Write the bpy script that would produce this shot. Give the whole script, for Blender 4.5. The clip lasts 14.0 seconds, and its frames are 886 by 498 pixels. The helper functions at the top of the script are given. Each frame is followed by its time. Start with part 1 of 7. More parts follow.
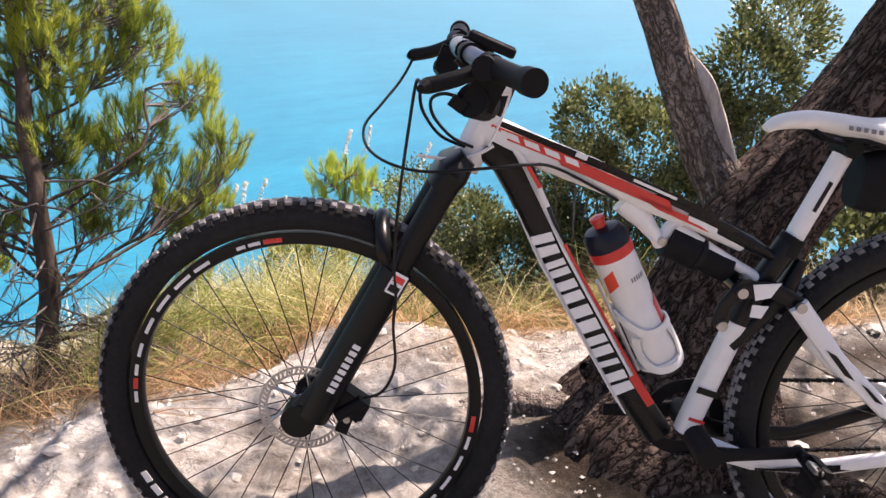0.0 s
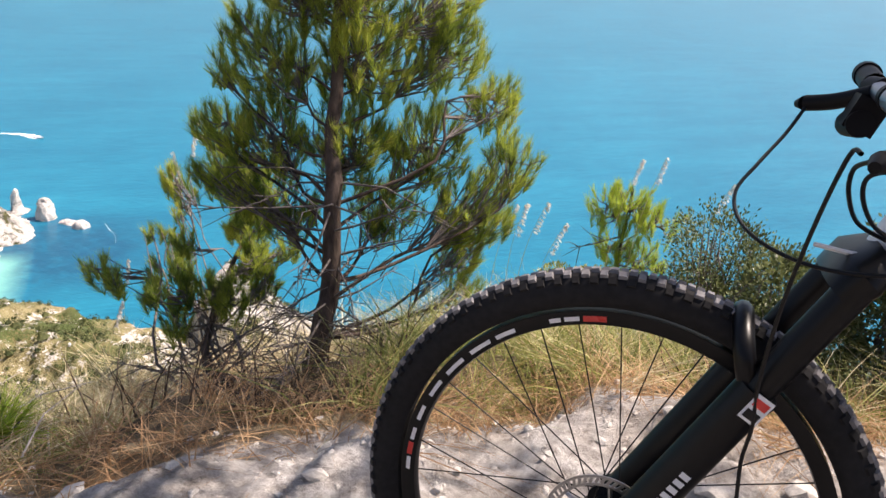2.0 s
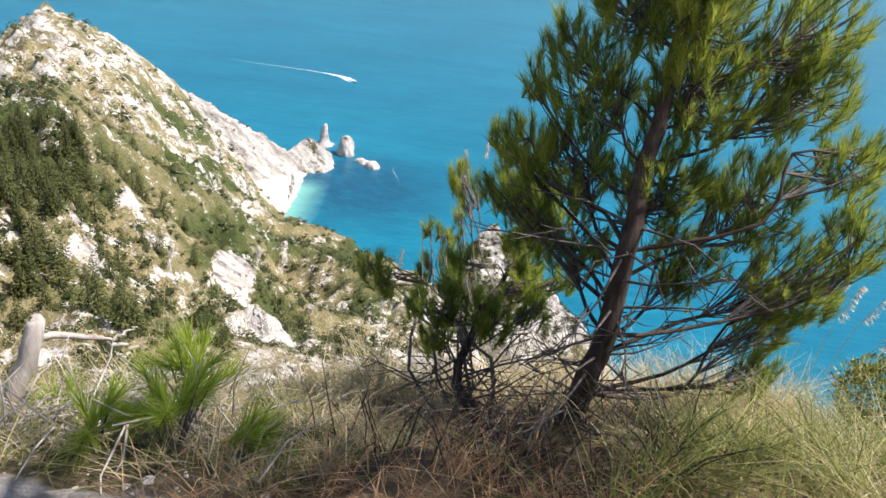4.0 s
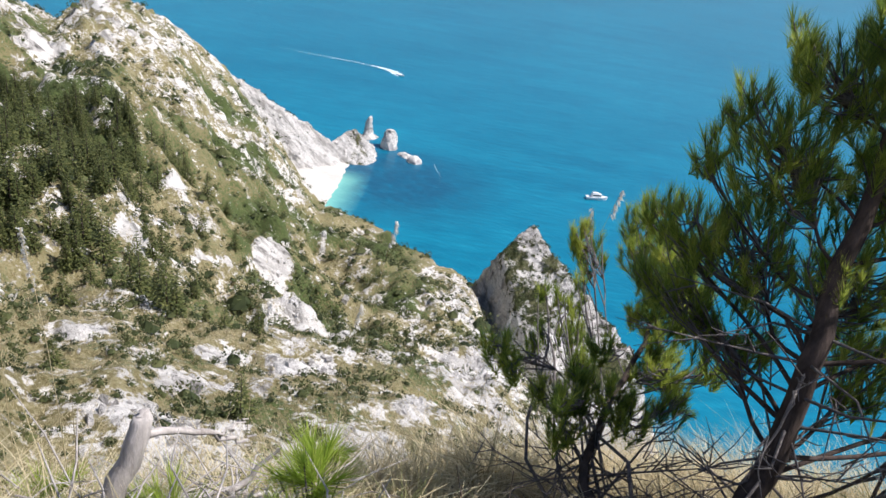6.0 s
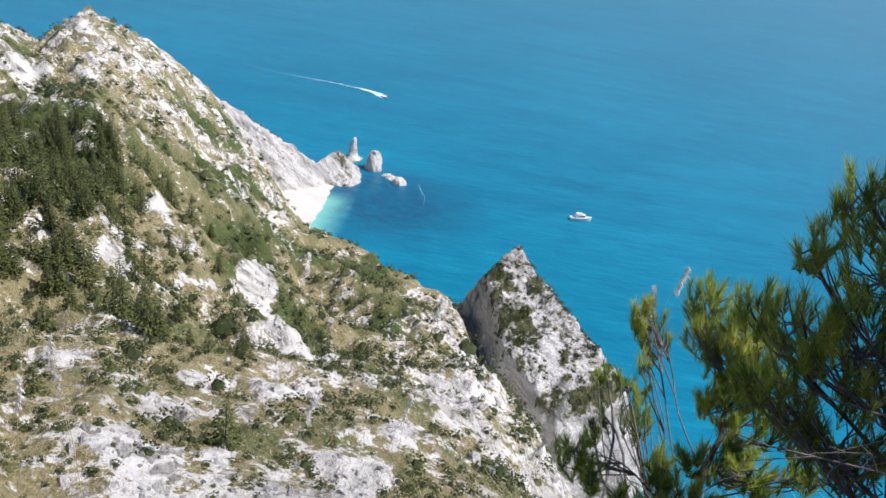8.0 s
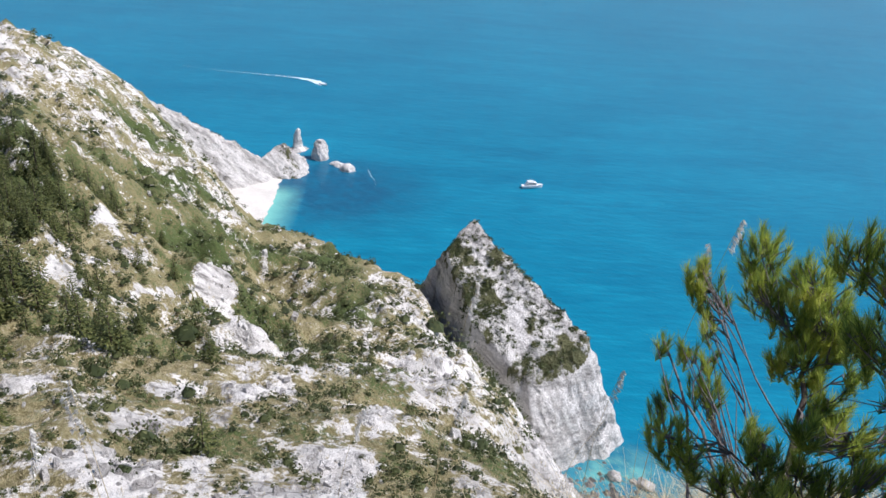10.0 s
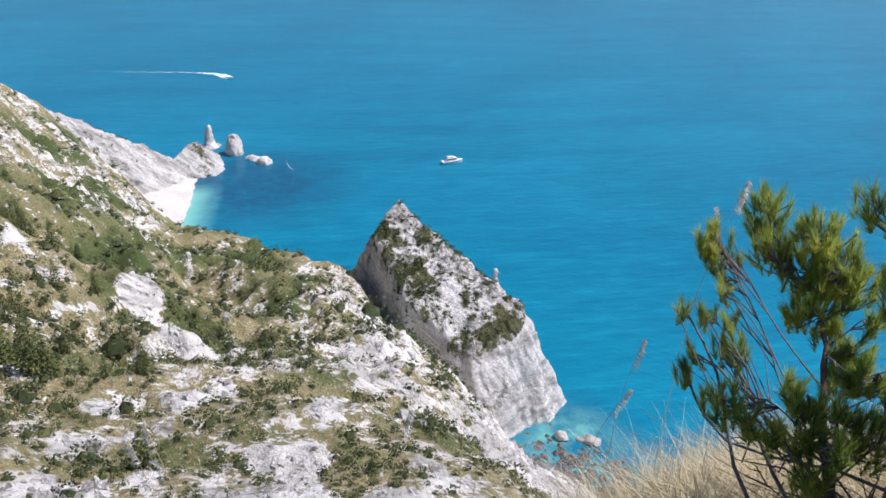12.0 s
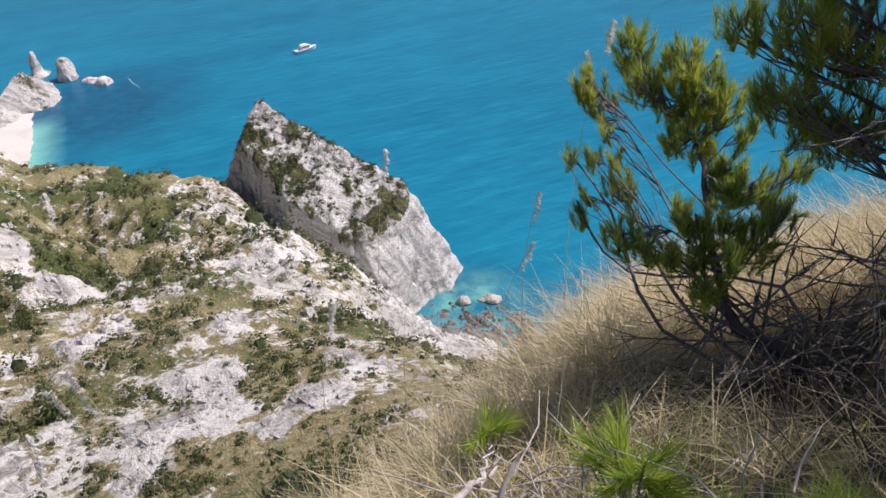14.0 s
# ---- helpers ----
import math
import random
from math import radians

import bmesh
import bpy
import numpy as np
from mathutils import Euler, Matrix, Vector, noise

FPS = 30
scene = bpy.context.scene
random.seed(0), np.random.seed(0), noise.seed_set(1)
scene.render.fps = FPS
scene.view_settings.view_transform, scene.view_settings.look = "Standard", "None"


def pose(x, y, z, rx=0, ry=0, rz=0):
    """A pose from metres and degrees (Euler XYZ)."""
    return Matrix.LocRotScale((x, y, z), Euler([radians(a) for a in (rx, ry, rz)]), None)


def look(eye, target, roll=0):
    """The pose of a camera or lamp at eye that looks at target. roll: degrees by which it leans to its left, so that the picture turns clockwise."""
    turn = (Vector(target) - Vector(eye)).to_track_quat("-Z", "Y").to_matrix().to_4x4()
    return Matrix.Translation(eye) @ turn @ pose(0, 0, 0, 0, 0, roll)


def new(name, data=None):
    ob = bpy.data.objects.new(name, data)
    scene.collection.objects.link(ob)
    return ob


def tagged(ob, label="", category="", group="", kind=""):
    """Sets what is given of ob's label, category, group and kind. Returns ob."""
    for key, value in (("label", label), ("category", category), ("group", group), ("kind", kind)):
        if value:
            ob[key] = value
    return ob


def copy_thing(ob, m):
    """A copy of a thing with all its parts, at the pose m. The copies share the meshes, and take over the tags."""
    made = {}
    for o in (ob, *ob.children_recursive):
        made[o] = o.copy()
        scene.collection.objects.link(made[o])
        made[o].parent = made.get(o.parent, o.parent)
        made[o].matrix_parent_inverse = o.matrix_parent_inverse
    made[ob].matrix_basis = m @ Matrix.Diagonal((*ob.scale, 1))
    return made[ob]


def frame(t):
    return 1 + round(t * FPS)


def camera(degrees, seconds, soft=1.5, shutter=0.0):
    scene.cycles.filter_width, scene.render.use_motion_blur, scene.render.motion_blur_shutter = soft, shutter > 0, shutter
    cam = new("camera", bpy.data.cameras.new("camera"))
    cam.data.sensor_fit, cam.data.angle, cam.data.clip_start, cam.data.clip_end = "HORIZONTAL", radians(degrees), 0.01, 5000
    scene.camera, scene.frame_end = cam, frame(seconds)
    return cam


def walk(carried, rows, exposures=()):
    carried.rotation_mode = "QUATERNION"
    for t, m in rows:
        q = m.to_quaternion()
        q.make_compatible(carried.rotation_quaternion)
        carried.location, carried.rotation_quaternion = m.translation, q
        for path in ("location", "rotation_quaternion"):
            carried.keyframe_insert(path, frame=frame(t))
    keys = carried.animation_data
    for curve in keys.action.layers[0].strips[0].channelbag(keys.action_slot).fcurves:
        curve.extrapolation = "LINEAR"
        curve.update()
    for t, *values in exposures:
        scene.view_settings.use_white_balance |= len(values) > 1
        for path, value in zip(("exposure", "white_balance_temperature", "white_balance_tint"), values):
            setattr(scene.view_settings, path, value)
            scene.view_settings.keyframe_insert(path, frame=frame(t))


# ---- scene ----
cam = camera(60.0, 14.0)
# seconds, place, turn (Euler XYZ degrees)
PATH = [
    (0.0, -0.000, -0.001, 1.154, 67.53, -2.15, -2.63),
    (0.5, -0.034, -0.013, 1.146, 68.34, -2.60, 3.76),
    (1.0, -0.064, 0.020, 1.141, 68.16, -3.64, 8.51),
    (1.5, -0.107, 0.112, 1.157, 68.02, -3.48, 12.94),
    (2.0, -0.149, 0.251, 1.136, 67.64, -3.16, 17.91),
    (2.5, -0.231, 0.382, 1.162, 67.72, -4.10, 21.98),
    (3.0, -0.329, 0.468, 1.214, 66.84, -4.95, 26.87),
    (3.5, -0.363, 0.557, 1.218, 65.02, -4.50, 34.07),
    (4.0, -0.427, 0.562, 1.202, 64.24, -6.09, 40.29),
    (4.2, -0.508, 0.553, 1.223, 63.67, -5.05, 40.98),
    (6.3, -0.988, 0.648, 1.300, 63.62, -8.81, 44.79),
    (6.5, -0.990, 0.655, 1.320, 63.83, -9.37, 44.92),
    (7.0, -1.147, 0.669, 1.305, 63.91, -9.43, 45.04),
    (7.5, -1.309, 0.647, 1.342, 64.64, -9.04, 44.27),
    (8.0, -1.403, 0.668, 1.345, 65.25, -8.22, 43.09),
    (8.2, -1.435, 0.690, 1.322, 65.42, -8.16, 42.93),
    (10.3, -1.803, 0.686, 1.206, 63.68, -3.45, 37.21),
    (10.5, -1.803, 0.681, 1.219, 63.29, -3.22, 37.25),
    (11.0, -1.799, 0.694, 1.252, 63.13, -3.04, 37.07),
    (11.5, -1.888, 0.631, 1.248, 63.81, -2.40, 36.54),
    (12.0, -2.090, 0.535, 1.216, 63.16, -1.01, 30.02),
    (12.5, -2.152, 0.504, 1.183, 60.35, -0.72, 21.19),
    (13.0, -2.137, 0.539, 1.190, 56.74, 1.08, 19.32),
    (13.5, -2.138, 0.519, 1.202, 54.62, 2.89, 17.88),
    (14.0, -2.138, 0.512, 1.213, 54.07, 3.63, 17.04),
]
EXPOSURES = [(0.0, 1.25, 7350, 26), (1.0, 0.95, 7250, 24), (2.0, 0.85, 7100, 22), (3.0, 0.73, 7000, 18), (4.2, 0.46, 6450, 16), (6.3, 0.25, 6050, 16), (11.0, 0.15, 5850, 18), (12.5, 0.15, 5900, 20), (13.0, 0.05, 6150, 21), (14.0, 0.05, 6250, 22)]
walk(cam, [(t, pose(*p)) for t, *p in PATH], EXPOSURES)

# ---- light ----
SUN_AZ, SUN_EL = 50.0, 55.0       # degrees, clockwise from straight ahead (+y)
world = bpy.data.worlds.new("sky")
scene.world = world
world.use_nodes = True
wn = world.node_tree.nodes
sky = wn.new("ShaderNodeTexSky")
sky.sky_type, sky.sun_disc = "NISHITA", False
sky.sun_elevation, sky.sun_rotation = radians(SUN_EL), radians(SUN_AZ)
sky.air_density, sky.dust_density, sky.ozone_density = 1.0, 1.2, 1.5
wn["Background"].inputs["Strength"].default_value = 0.085
world.node_tree.links.new(sky.outputs["Color"], wn["Background"].inputs["Color"])
sun_data = bpy.data.lights.new("sun", "SUN")
sun_data.energy, sun_data.angle, sun_data.color = 5.0, radians(0.53), (1.0, 0.95, 0.86)
sun = new("sun", sun_data)
sun_way = Vector((math.sin(radians(SUN_AZ)) * math.cos(radians(SUN_EL)), math.cos(radians(SUN_AZ)) * math.cos(radians(SUN_EL)), math.sin(radians(SUN_EL))))
sun.matrix_world = look(sun_way * 60, (0, 0, 0))

# ---- materials ----
def material(name, rough=0.6, metal=0.0, spec=0.5):
    """A node material and its nodes, links and shader."""
    m = bpy.data.materials.new(name)
    m.use_nodes = True
    nt = m.node_tree
    b = nt.nodes["Principled BSDF"]
    b.inputs["Roughness"].default_value = rough
    b.inputs["Metallic"].default_value = metal
    b.inputs["Specular IOR Level"].default_value = spec
    return m, nt.nodes, nt.links, b


def noise_node(nodes, links, scale, detail=4.0, rough=0.55, coord="Object", stretch=None):
    tc = nodes.new("ShaderNodeTexCoord")
    n = nodes.new("ShaderNodeTexNoise")
    n.inputs["Scale"].default_value, n.inputs["Detail"].default_value, n.inputs["Roughness"].default_value = scale, detail, rough
    src = tc.outputs[coord]
    if stretch:
        mp = nodes.new("ShaderNodeMapping")
        mp.inputs["Scale"].default_value = stretch
        links.new(src, mp.inputs["Vector"])
        src = mp.outputs["Vector"]
    links.new(src, n.inputs["Vector"])
    return n.outputs["Fac"]


def banded(nodes, links, axes, detail=6.0, rough=0.65):
    """Noise drawn out along the beds of a rock: axes are three (direction, waves per metre)."""
    geo = nodes.new("ShaderNodeNewGeometry")
    join = nodes.new("ShaderNodeCombineXYZ")
    for k, (way, per_metre) in enumerate(axes):
        d = nodes.new("ShaderNodeVectorMath")
        d.operation = "DOT_PRODUCT"
        d.inputs[1].default_value = tuple(c * per_metre for c in way)
        links.new(geo.outputs["Position"], d.inputs[0])
        links.new(d.outputs["Value"], join.inputs[k])
    n = nodes.new("ShaderNodeTexNoise")
    n.inputs["Scale"].default_value, n.inputs["Detail"].default_value, n.inputs["Roughness"].default_value = 1.0, detail, rough
    links.new(join.outputs["Vector"], n.inputs["Vector"])
    return n.outputs["Fac"]


def ramp(nodes, links, fac, stops):
    r = nodes.new("ShaderNodeValToRGB")
    el = r.color_ramp.elements
    while len(el) < len(stops):
        el.new(0.5)
    for e, (p, c) in zip(el, stops):
        e.position, e.color = p, (*c, 1)
    links.new(fac, r.inputs["Fac"])
    return r.outputs["Color"]


def mix(nodes, links, fac, a, b, mode="MIX"):
    m = nodes.new("ShaderNodeMix")
    m.data_type, m.blend_type = "RGBA", mode
    for key, v in ((0, fac), (6, a), (7, b)):
        if isinstance(v, (int, float)):
            m.inputs[key].default_value = v
        elif isinstance(v, tuple):
            m.inputs[key].default_value = (*v, 1)
        else:
            links.new(v, m.inputs[key])
    return m.outputs[2]


def math_node(nodes, links, op, a, b=0.0, clamp=False):
    m = nodes.new("ShaderNodeMath")
    m.operation, m.use_clamp = op, clamp
    for key, v in ((0, a), (1, b)):
        if isinstance(v, (int, float)):
            m.inputs[key].default_value = v
        else:
            links.new(v, m.inputs[key])
    return m.outputs[0]


def bump(nodes, links, b, height, strength=0.4, distance=0.01):
    n = nodes.new("ShaderNodeBump")
    n.inputs["Strength"].default_value, n.inputs["Distance"].default_value = strength, distance
    links.new(height, n.inputs["Height"])
    links.new(n.outputs["Normal"], b.inputs["Normal"])


def furrowed_bark(name, deep, plate_dark, plate_light, lean=0.45, scale=26.0):
    """Thick bark with dark wavy furrows that run along a leaning trunk."""
    m, nodes, links, b = material(name, 0.95, spec=0.1)
    tc = nodes.new("ShaderNodeTexCoord")

    def grain(size, longer, detail, rough):
        mp = nodes.new("ShaderNodeMapping")
        mp.vector_type = "TEXTURE"
        mp.inputs["Scale"].default_value = (1.0, 1.0, longer)
        mp.inputs["Rotation"].default_value = (0.0, lean, 0.0)
        links.new(tc.outputs["Object"], mp.inputs["Vector"])
        n = nodes.new("ShaderNodeTexNoise")
        n.inputs["Scale"].default_value, n.inputs["Detail"].default_value, n.inputs["Roughness"].default_value = size, detail, rough
        links.new(mp.outputs["Vector"], n.inputs["Vector"])
        return n.outputs["Fac"]
    wide = grain(scale, 4.0, 3.0, 0.5)
    cross = grain(scale * 1.6, 1.4, 3.0, 0.6)
    fine = grain(95.0, 1.6, 6.0, 0.7)
    ridge = math_node(nodes, links, "MULTIPLY", math_node(nodes, links, "ABSOLUTE", math_node(nodes, links, "SUBTRACT", wide, 0.5)), 2.0)
    ridge2 = math_node(nodes, links, "MULTIPLY", math_node(nodes, links, "ABSOLUTE", math_node(nodes, links, "SUBTRACT", cross, 0.5)), 3.2)
    gap = ramp(nodes, links, math_node(nodes, links, "MINIMUM", ridge, ridge2), [(0.0, (0, 0, 0)), (0.10, (0.75, 0.75, 0.75)), (0.25, (1, 1, 1))])
    skin = ramp(nodes, links, math_node(nodes, links, "ADD", math_node(nodes, links, "MULTIPLY", fine, 0.6), math_node(nodes, links, "MULTIPLY", cross, 0.4)), [(0.36, plate_dark), (0.62, plate_light)])
    links.new(mix(nodes, links, gap, deep, skin), b.inputs["Base Color"])
    h = math_node(nodes, links, "ADD", gap, math_node(nodes, links, "MULTIPLY", fine, 0.6))
    bump(nodes, links, b, h, 1.0, 0.02)
    return m


def simple(name, colour, rough=0.5, metal=0.0, grain=60.0, vary=0.18, relief=0.1, spec=0.5, depth=0.001):
    """One colour with grain at two scales."""
    m, nodes, links, b = material(name, rough, metal, spec)
    n1 = noise_node(nodes, links, grain)
    n2 = noise_node(nodes, links, grain / 9)
    dark = tuple(c * (1 - vary) for c in colour)
    light = tuple(min(1, c * (1 + vary)) for c in colour)
    c1 = ramp(nodes, links, n1, [(0.3, dark), (0.7, light)])
    c2 = ramp(nodes, links, n2, [(0.35, dark), (0.65, light)])
    links.new(mix(nodes, links, 0.5, c1, c2), b.inputs["Base Color"])
    r = nodes.new("ShaderNodeMapRange")
    r.inputs["To Min"].default_value, r.inputs["To Max"].default_value = max(0.02, rough - 0.1), min(1, rough + 0.1)
    links.new(n2, r.inputs["Value"])
    links.new(r.outputs["Result"], b.inputs["Roughness"])
    if relief:
        bump(nodes, links, b, n1, relief, depth)
    return m

# ---- meshes ----
def part(name, bm, mat, parent=None, label="", smooth=False):
    """Link a bmesh as one mesh object, under a thing or part."""
    me = bpy.data.meshes.new(name)
    if smooth:
        for fc in bm.faces:
            fc.smooth = True
    bm.to_mesh(me)
    bm.free()
    me.materials.append(mat)
    ob = new(name, me)
    if parent is not None:
        ob.parent = parent
    if label:
        ob["label"] = label
    return ob


def mesh_np(name, verts, faces, mat, parent=None, smooth=True):
    """A mesh object from arrays of vertices and of triangles or quads."""
    me = bpy.data.meshes.new(name)
    k = faces.shape[1]
    me.vertices.add(len(verts))
    me.vertices.foreach_set("co", np.asarray(verts, np.float32).ravel())
    me.loops.add(faces.size)
    me.loops.foreach_set("vertex_index", faces.astype(np.int32).ravel())
    me.polygons.add(len(faces))
    me.polygons.foreach_set("loop_start", np.arange(0, faces.size, k, dtype=np.int32))
    me.polygons.foreach_set("use_smooth", np.full(len(faces), smooth))
    me.update(calc_edges=True)
    me.validate()
    me.materials.append(mat)
    ob = new(name, me)
    if parent is not None:
        ob.parent = parent
    return ob


def grid_faces(rows, cols, wrap=False):
    a = np.arange(rows * cols).reshape(rows, cols)
    b = np.roll(a, -1, 1) if wrap else a[:, 1:]
    a2 = a if wrap else a[:, :-1]
    return np.stack([a2[:-1], b[:-1], b[1:], a2[1:]], -1).reshape(-1, 4)


def hash2(ix, iy, seed):
    h = (ix * 374761393 + iy * 668265263 + seed * 1442695041) & 0x7FFFFFFF
    h = ((h ^ (h >> 13)) * 1274126177) & 0x7FFFFFFF
    h = h ^ (h >> 16)
    return (h & 0xFFFF) / 65535.0


def vnoise(x, y, seed=0):
    """Smooth noise from 0 to 1 on arrays."""
    ix, iy = np.floor(x).astype(np.int64), np.floor(y).astype(np.int64)
    fx, fy = x - ix, y - iy
    fx, fy = fx * fx * (3 - 2 * fx), fy * fy * (3 - 2 * fy)
    a, b = hash2(ix, iy, seed), hash2(ix + 1, iy, seed)
    c, d = hash2(ix, iy + 1, seed), hash2(ix + 1, iy + 1, seed)
    return (a * (1 - fx) + b * fx) * (1 - fy) + (c * (1 - fx) + d * fx) * fy


def fbm(x, y, octaves=4, seed=0, gain=0.5):
    s, amp, tot = 0.0, 1.0, 0.0
    for k in range(octaves):
        s = s + amp * vnoise(x * 2 ** k, y * 2 ** k, seed + 17 * k)
        tot += amp
        amp *= gain
    return s / tot


def ridged(x, y, octaves=4, seed=0):
    s, amp, tot = 0.0, 1.0, 0.0
    for k in range(octaves):
        s = s + amp * (1 - np.abs(2 * vnoise(x * 2 ** k, y * 2 ** k, seed + 31 * k) - 1))
        tot += amp
        amp *= 0.5
    return s / tot


def step(a, b, x):
    t = np.clip((x - a) / (b - a), 0, 1)
    return t * t * (3 - 2 * t)


# ---- land ----
SEA = -178.8
# the path's seaward edge, in plan
EDGE = [(9.0, 3.4), (4.0, 2.5), (-0.2, 2.0), (-1.45, 1.15), (-2.6, 0.3), (-5.0, -2.5), (-9.0, -8.0)]
# hillside: bearing, then distance and height at mid slope and at the brow
HILL = [(-180, 200, 40, 500, 120), (-110, 160, -15, 420, 20), (-85, 130, -48, 390, -35), (-73, 120, -64, 400, -71), (-69, 125, -67, 430, -92),
        (-66, 130, -69, 520, -90), (-62, 140, -81, 500, -103), (-58, 150, -91, 480, -128), (-54, 165, -101, 440, -160), (-51, 180, -111, 385, -167),
        (-48, 185, -116, 345, -155), (-44, 190, -119, 300, -145), (-38, 190, -123, 266, -141), (-33, 180, -121, 224, -156), (-26, 145, -118, 208, -171),
        (-21, 118, -112, 197, -177.2), (-16, 112, -111, 195, -177.8), (-10, 105, -110, 175, -179), (60, 100, -110, 170, -180), (110, 160, -15, 420, 20), (180, 200, 40, 500, 120)]


def edge_distance(x, y):
    """Signed distance past the path's edge, seaward positive."""
    best = np.full(x.shape, 1e9)
    sign = np.ones(x.shape)
    for (ax, ay), (bx, by) in zip(EDGE[:-1], EDGE[1:]):
        dx, dy = bx - ax, by - ay
        t = np.clip(((x - ax) * dx + (y - ay) * dy) / (dx * dx + dy * dy), 0, 1)
        px, py = x - ax - t * dx, y - ay - t * dy
        d = np.hypot(px, py)
        s = np.where(dx * py - dy * px < 0, 1.0, -1.0)
        near = d < best - 1e-6
        best, sign = np.where(near, d, best), np.where(near, s, sign)
    return best * sign


def near_height(x, y):
    d = edge_distance(x, y)
    p = np.maximum(d, 0)
    k = np.minimum(p, 6.7)
    s = np.interp(x, [-4.5, -3.2, -2.7, -2.3, -1.5, -0.8], [1.1, 0.80, 0.60, 0.5, 0.46, 0.36])
    z = -(s * k + 0.05 * k * k) - 1.12 * (p - k)
    inland = np.maximum(-d - 1.6, 0)
    z = z + 0.45 * inland                           # the bank behind the path
    soft = step(-0.4, 0.5, d)
    lumps = (fbm(x * 2.2, y * 2.2, 4, 3) - 0.5) * (0.10 + 0.22 * soft) + (fbm(x * 9, y * 9, 3, 9) - 0.5) * 0.045 + (ridged(x * 14, y * 14, 3, 19) - 0.5) * 0.04 * (1 - soft)
    return z + lumps


# bare white patches of the slope: bearing, distance, spread of each
PATCHES = [(-65.2, 57.0, 4.3, 3.2), (-61.2, 70, 2.3, 4.0), (-63.3, 49.5, 2.0, 2.0), (-44.2, 60, 2.6, 4.0), (-45.2, 50.5, 2.8, 4.5), (-50.2, 48.5, 2.4, 2.6), (-53.2, 43.5, 2.2, 2.0), (-56.8, 59, 1.2, 2.0),
           (-52.1, 85, 1.9, 3.0), (-49.6, 89, 1.2, 4.0), (-57.8, 86, 1.6, 4.0), (-54.0, 184, 1.3, 8.0), (-52.8, 154, 1.0, 11.0), (-51.8, 140, 1.0, 6.0), (-49.7, 135, 1.5, 3.0), (-47.5, 101, 1.2, 4.0),
           (-61.8, 192, 0.7, 4.0), (-70.3, 300, 1.2, 8.0), (-40.5, 78, 1.4, 5.0), (-68.5, 84, 1.6, 3.0), (-36.0, 46, 2.6, 2.4), (-30.5, 53, 2.4, 3.0), (-40.5, 43, 1.8, 1.8)]
# the footpath worn across the slope, in plan
TRAIL = [[(-127.9, 56.0), (-131.5, 60.5), (-133.5, 64.3), (-127.0, 61.0)], [(-130.0, 70.0), (-134.9, 78.5), (-152.8, 108.5), (-185.0, 150.0), (-221.7, 189.0), (-230.1, 212.3)]]


def rocky(x, y):
    """Share of bare white rock over the hillside, 0 to 1."""
    r, az = np.hypot(x, y), np.degrees(np.arctan2(x, y))
    k = 0.075 - 0.05 * step(200, 240, r) + 0.06 * step(125, 70, r) + 0.25 * step(-44, -37, az) * step(70, 120, r) + 0.46 * step(-30, -24, az) * step(60, 90, r)
    ridge = step(235, 330, r + 14 * (fbm(x / 40, y / 40, 3, 47) - 0.5) * 4) * step(-46, -55, az)
    k = k + 0.17 * ridge + 0.03 * step(-60, -70, az) * step(225, 270, r)
    k = k + 0.95 * (fbm(x / 9, y / 9, 5, 40, 0.65) - 0.5)
    wa, wr = (fbm(x / 3.5, y / 3.5, 4, 43) - 0.5) * 1.5, (fbm(x / 3.5, y / 3.5, 4, 44) - 0.5) * 1.5
    for a0, r0, sa, sr in PATCHES:
        k = k + 0.72 * np.exp(-(((az - a0) / (1.2 * sa) + wa) ** 2 + ((r - r0) / (1.2 * sr) + wr) ** 2) ** 2)
    for line in TRAIL:
        for (ax, ay), (bx, by) in zip(line[:-1], line[1:]):
            dx, dy = bx - ax, by - ay
            t = np.clip(((x - ax) * dx + (y - ay) * dy) / (dx * dx + dy * dy), 0, 1)
            k = k + 0.45 * np.exp(-(np.hypot(x - ax - t * dx + wa, y - ay - t * dy + wr) / 1.1) ** 2)
    return np.clip(k, 0, 1)


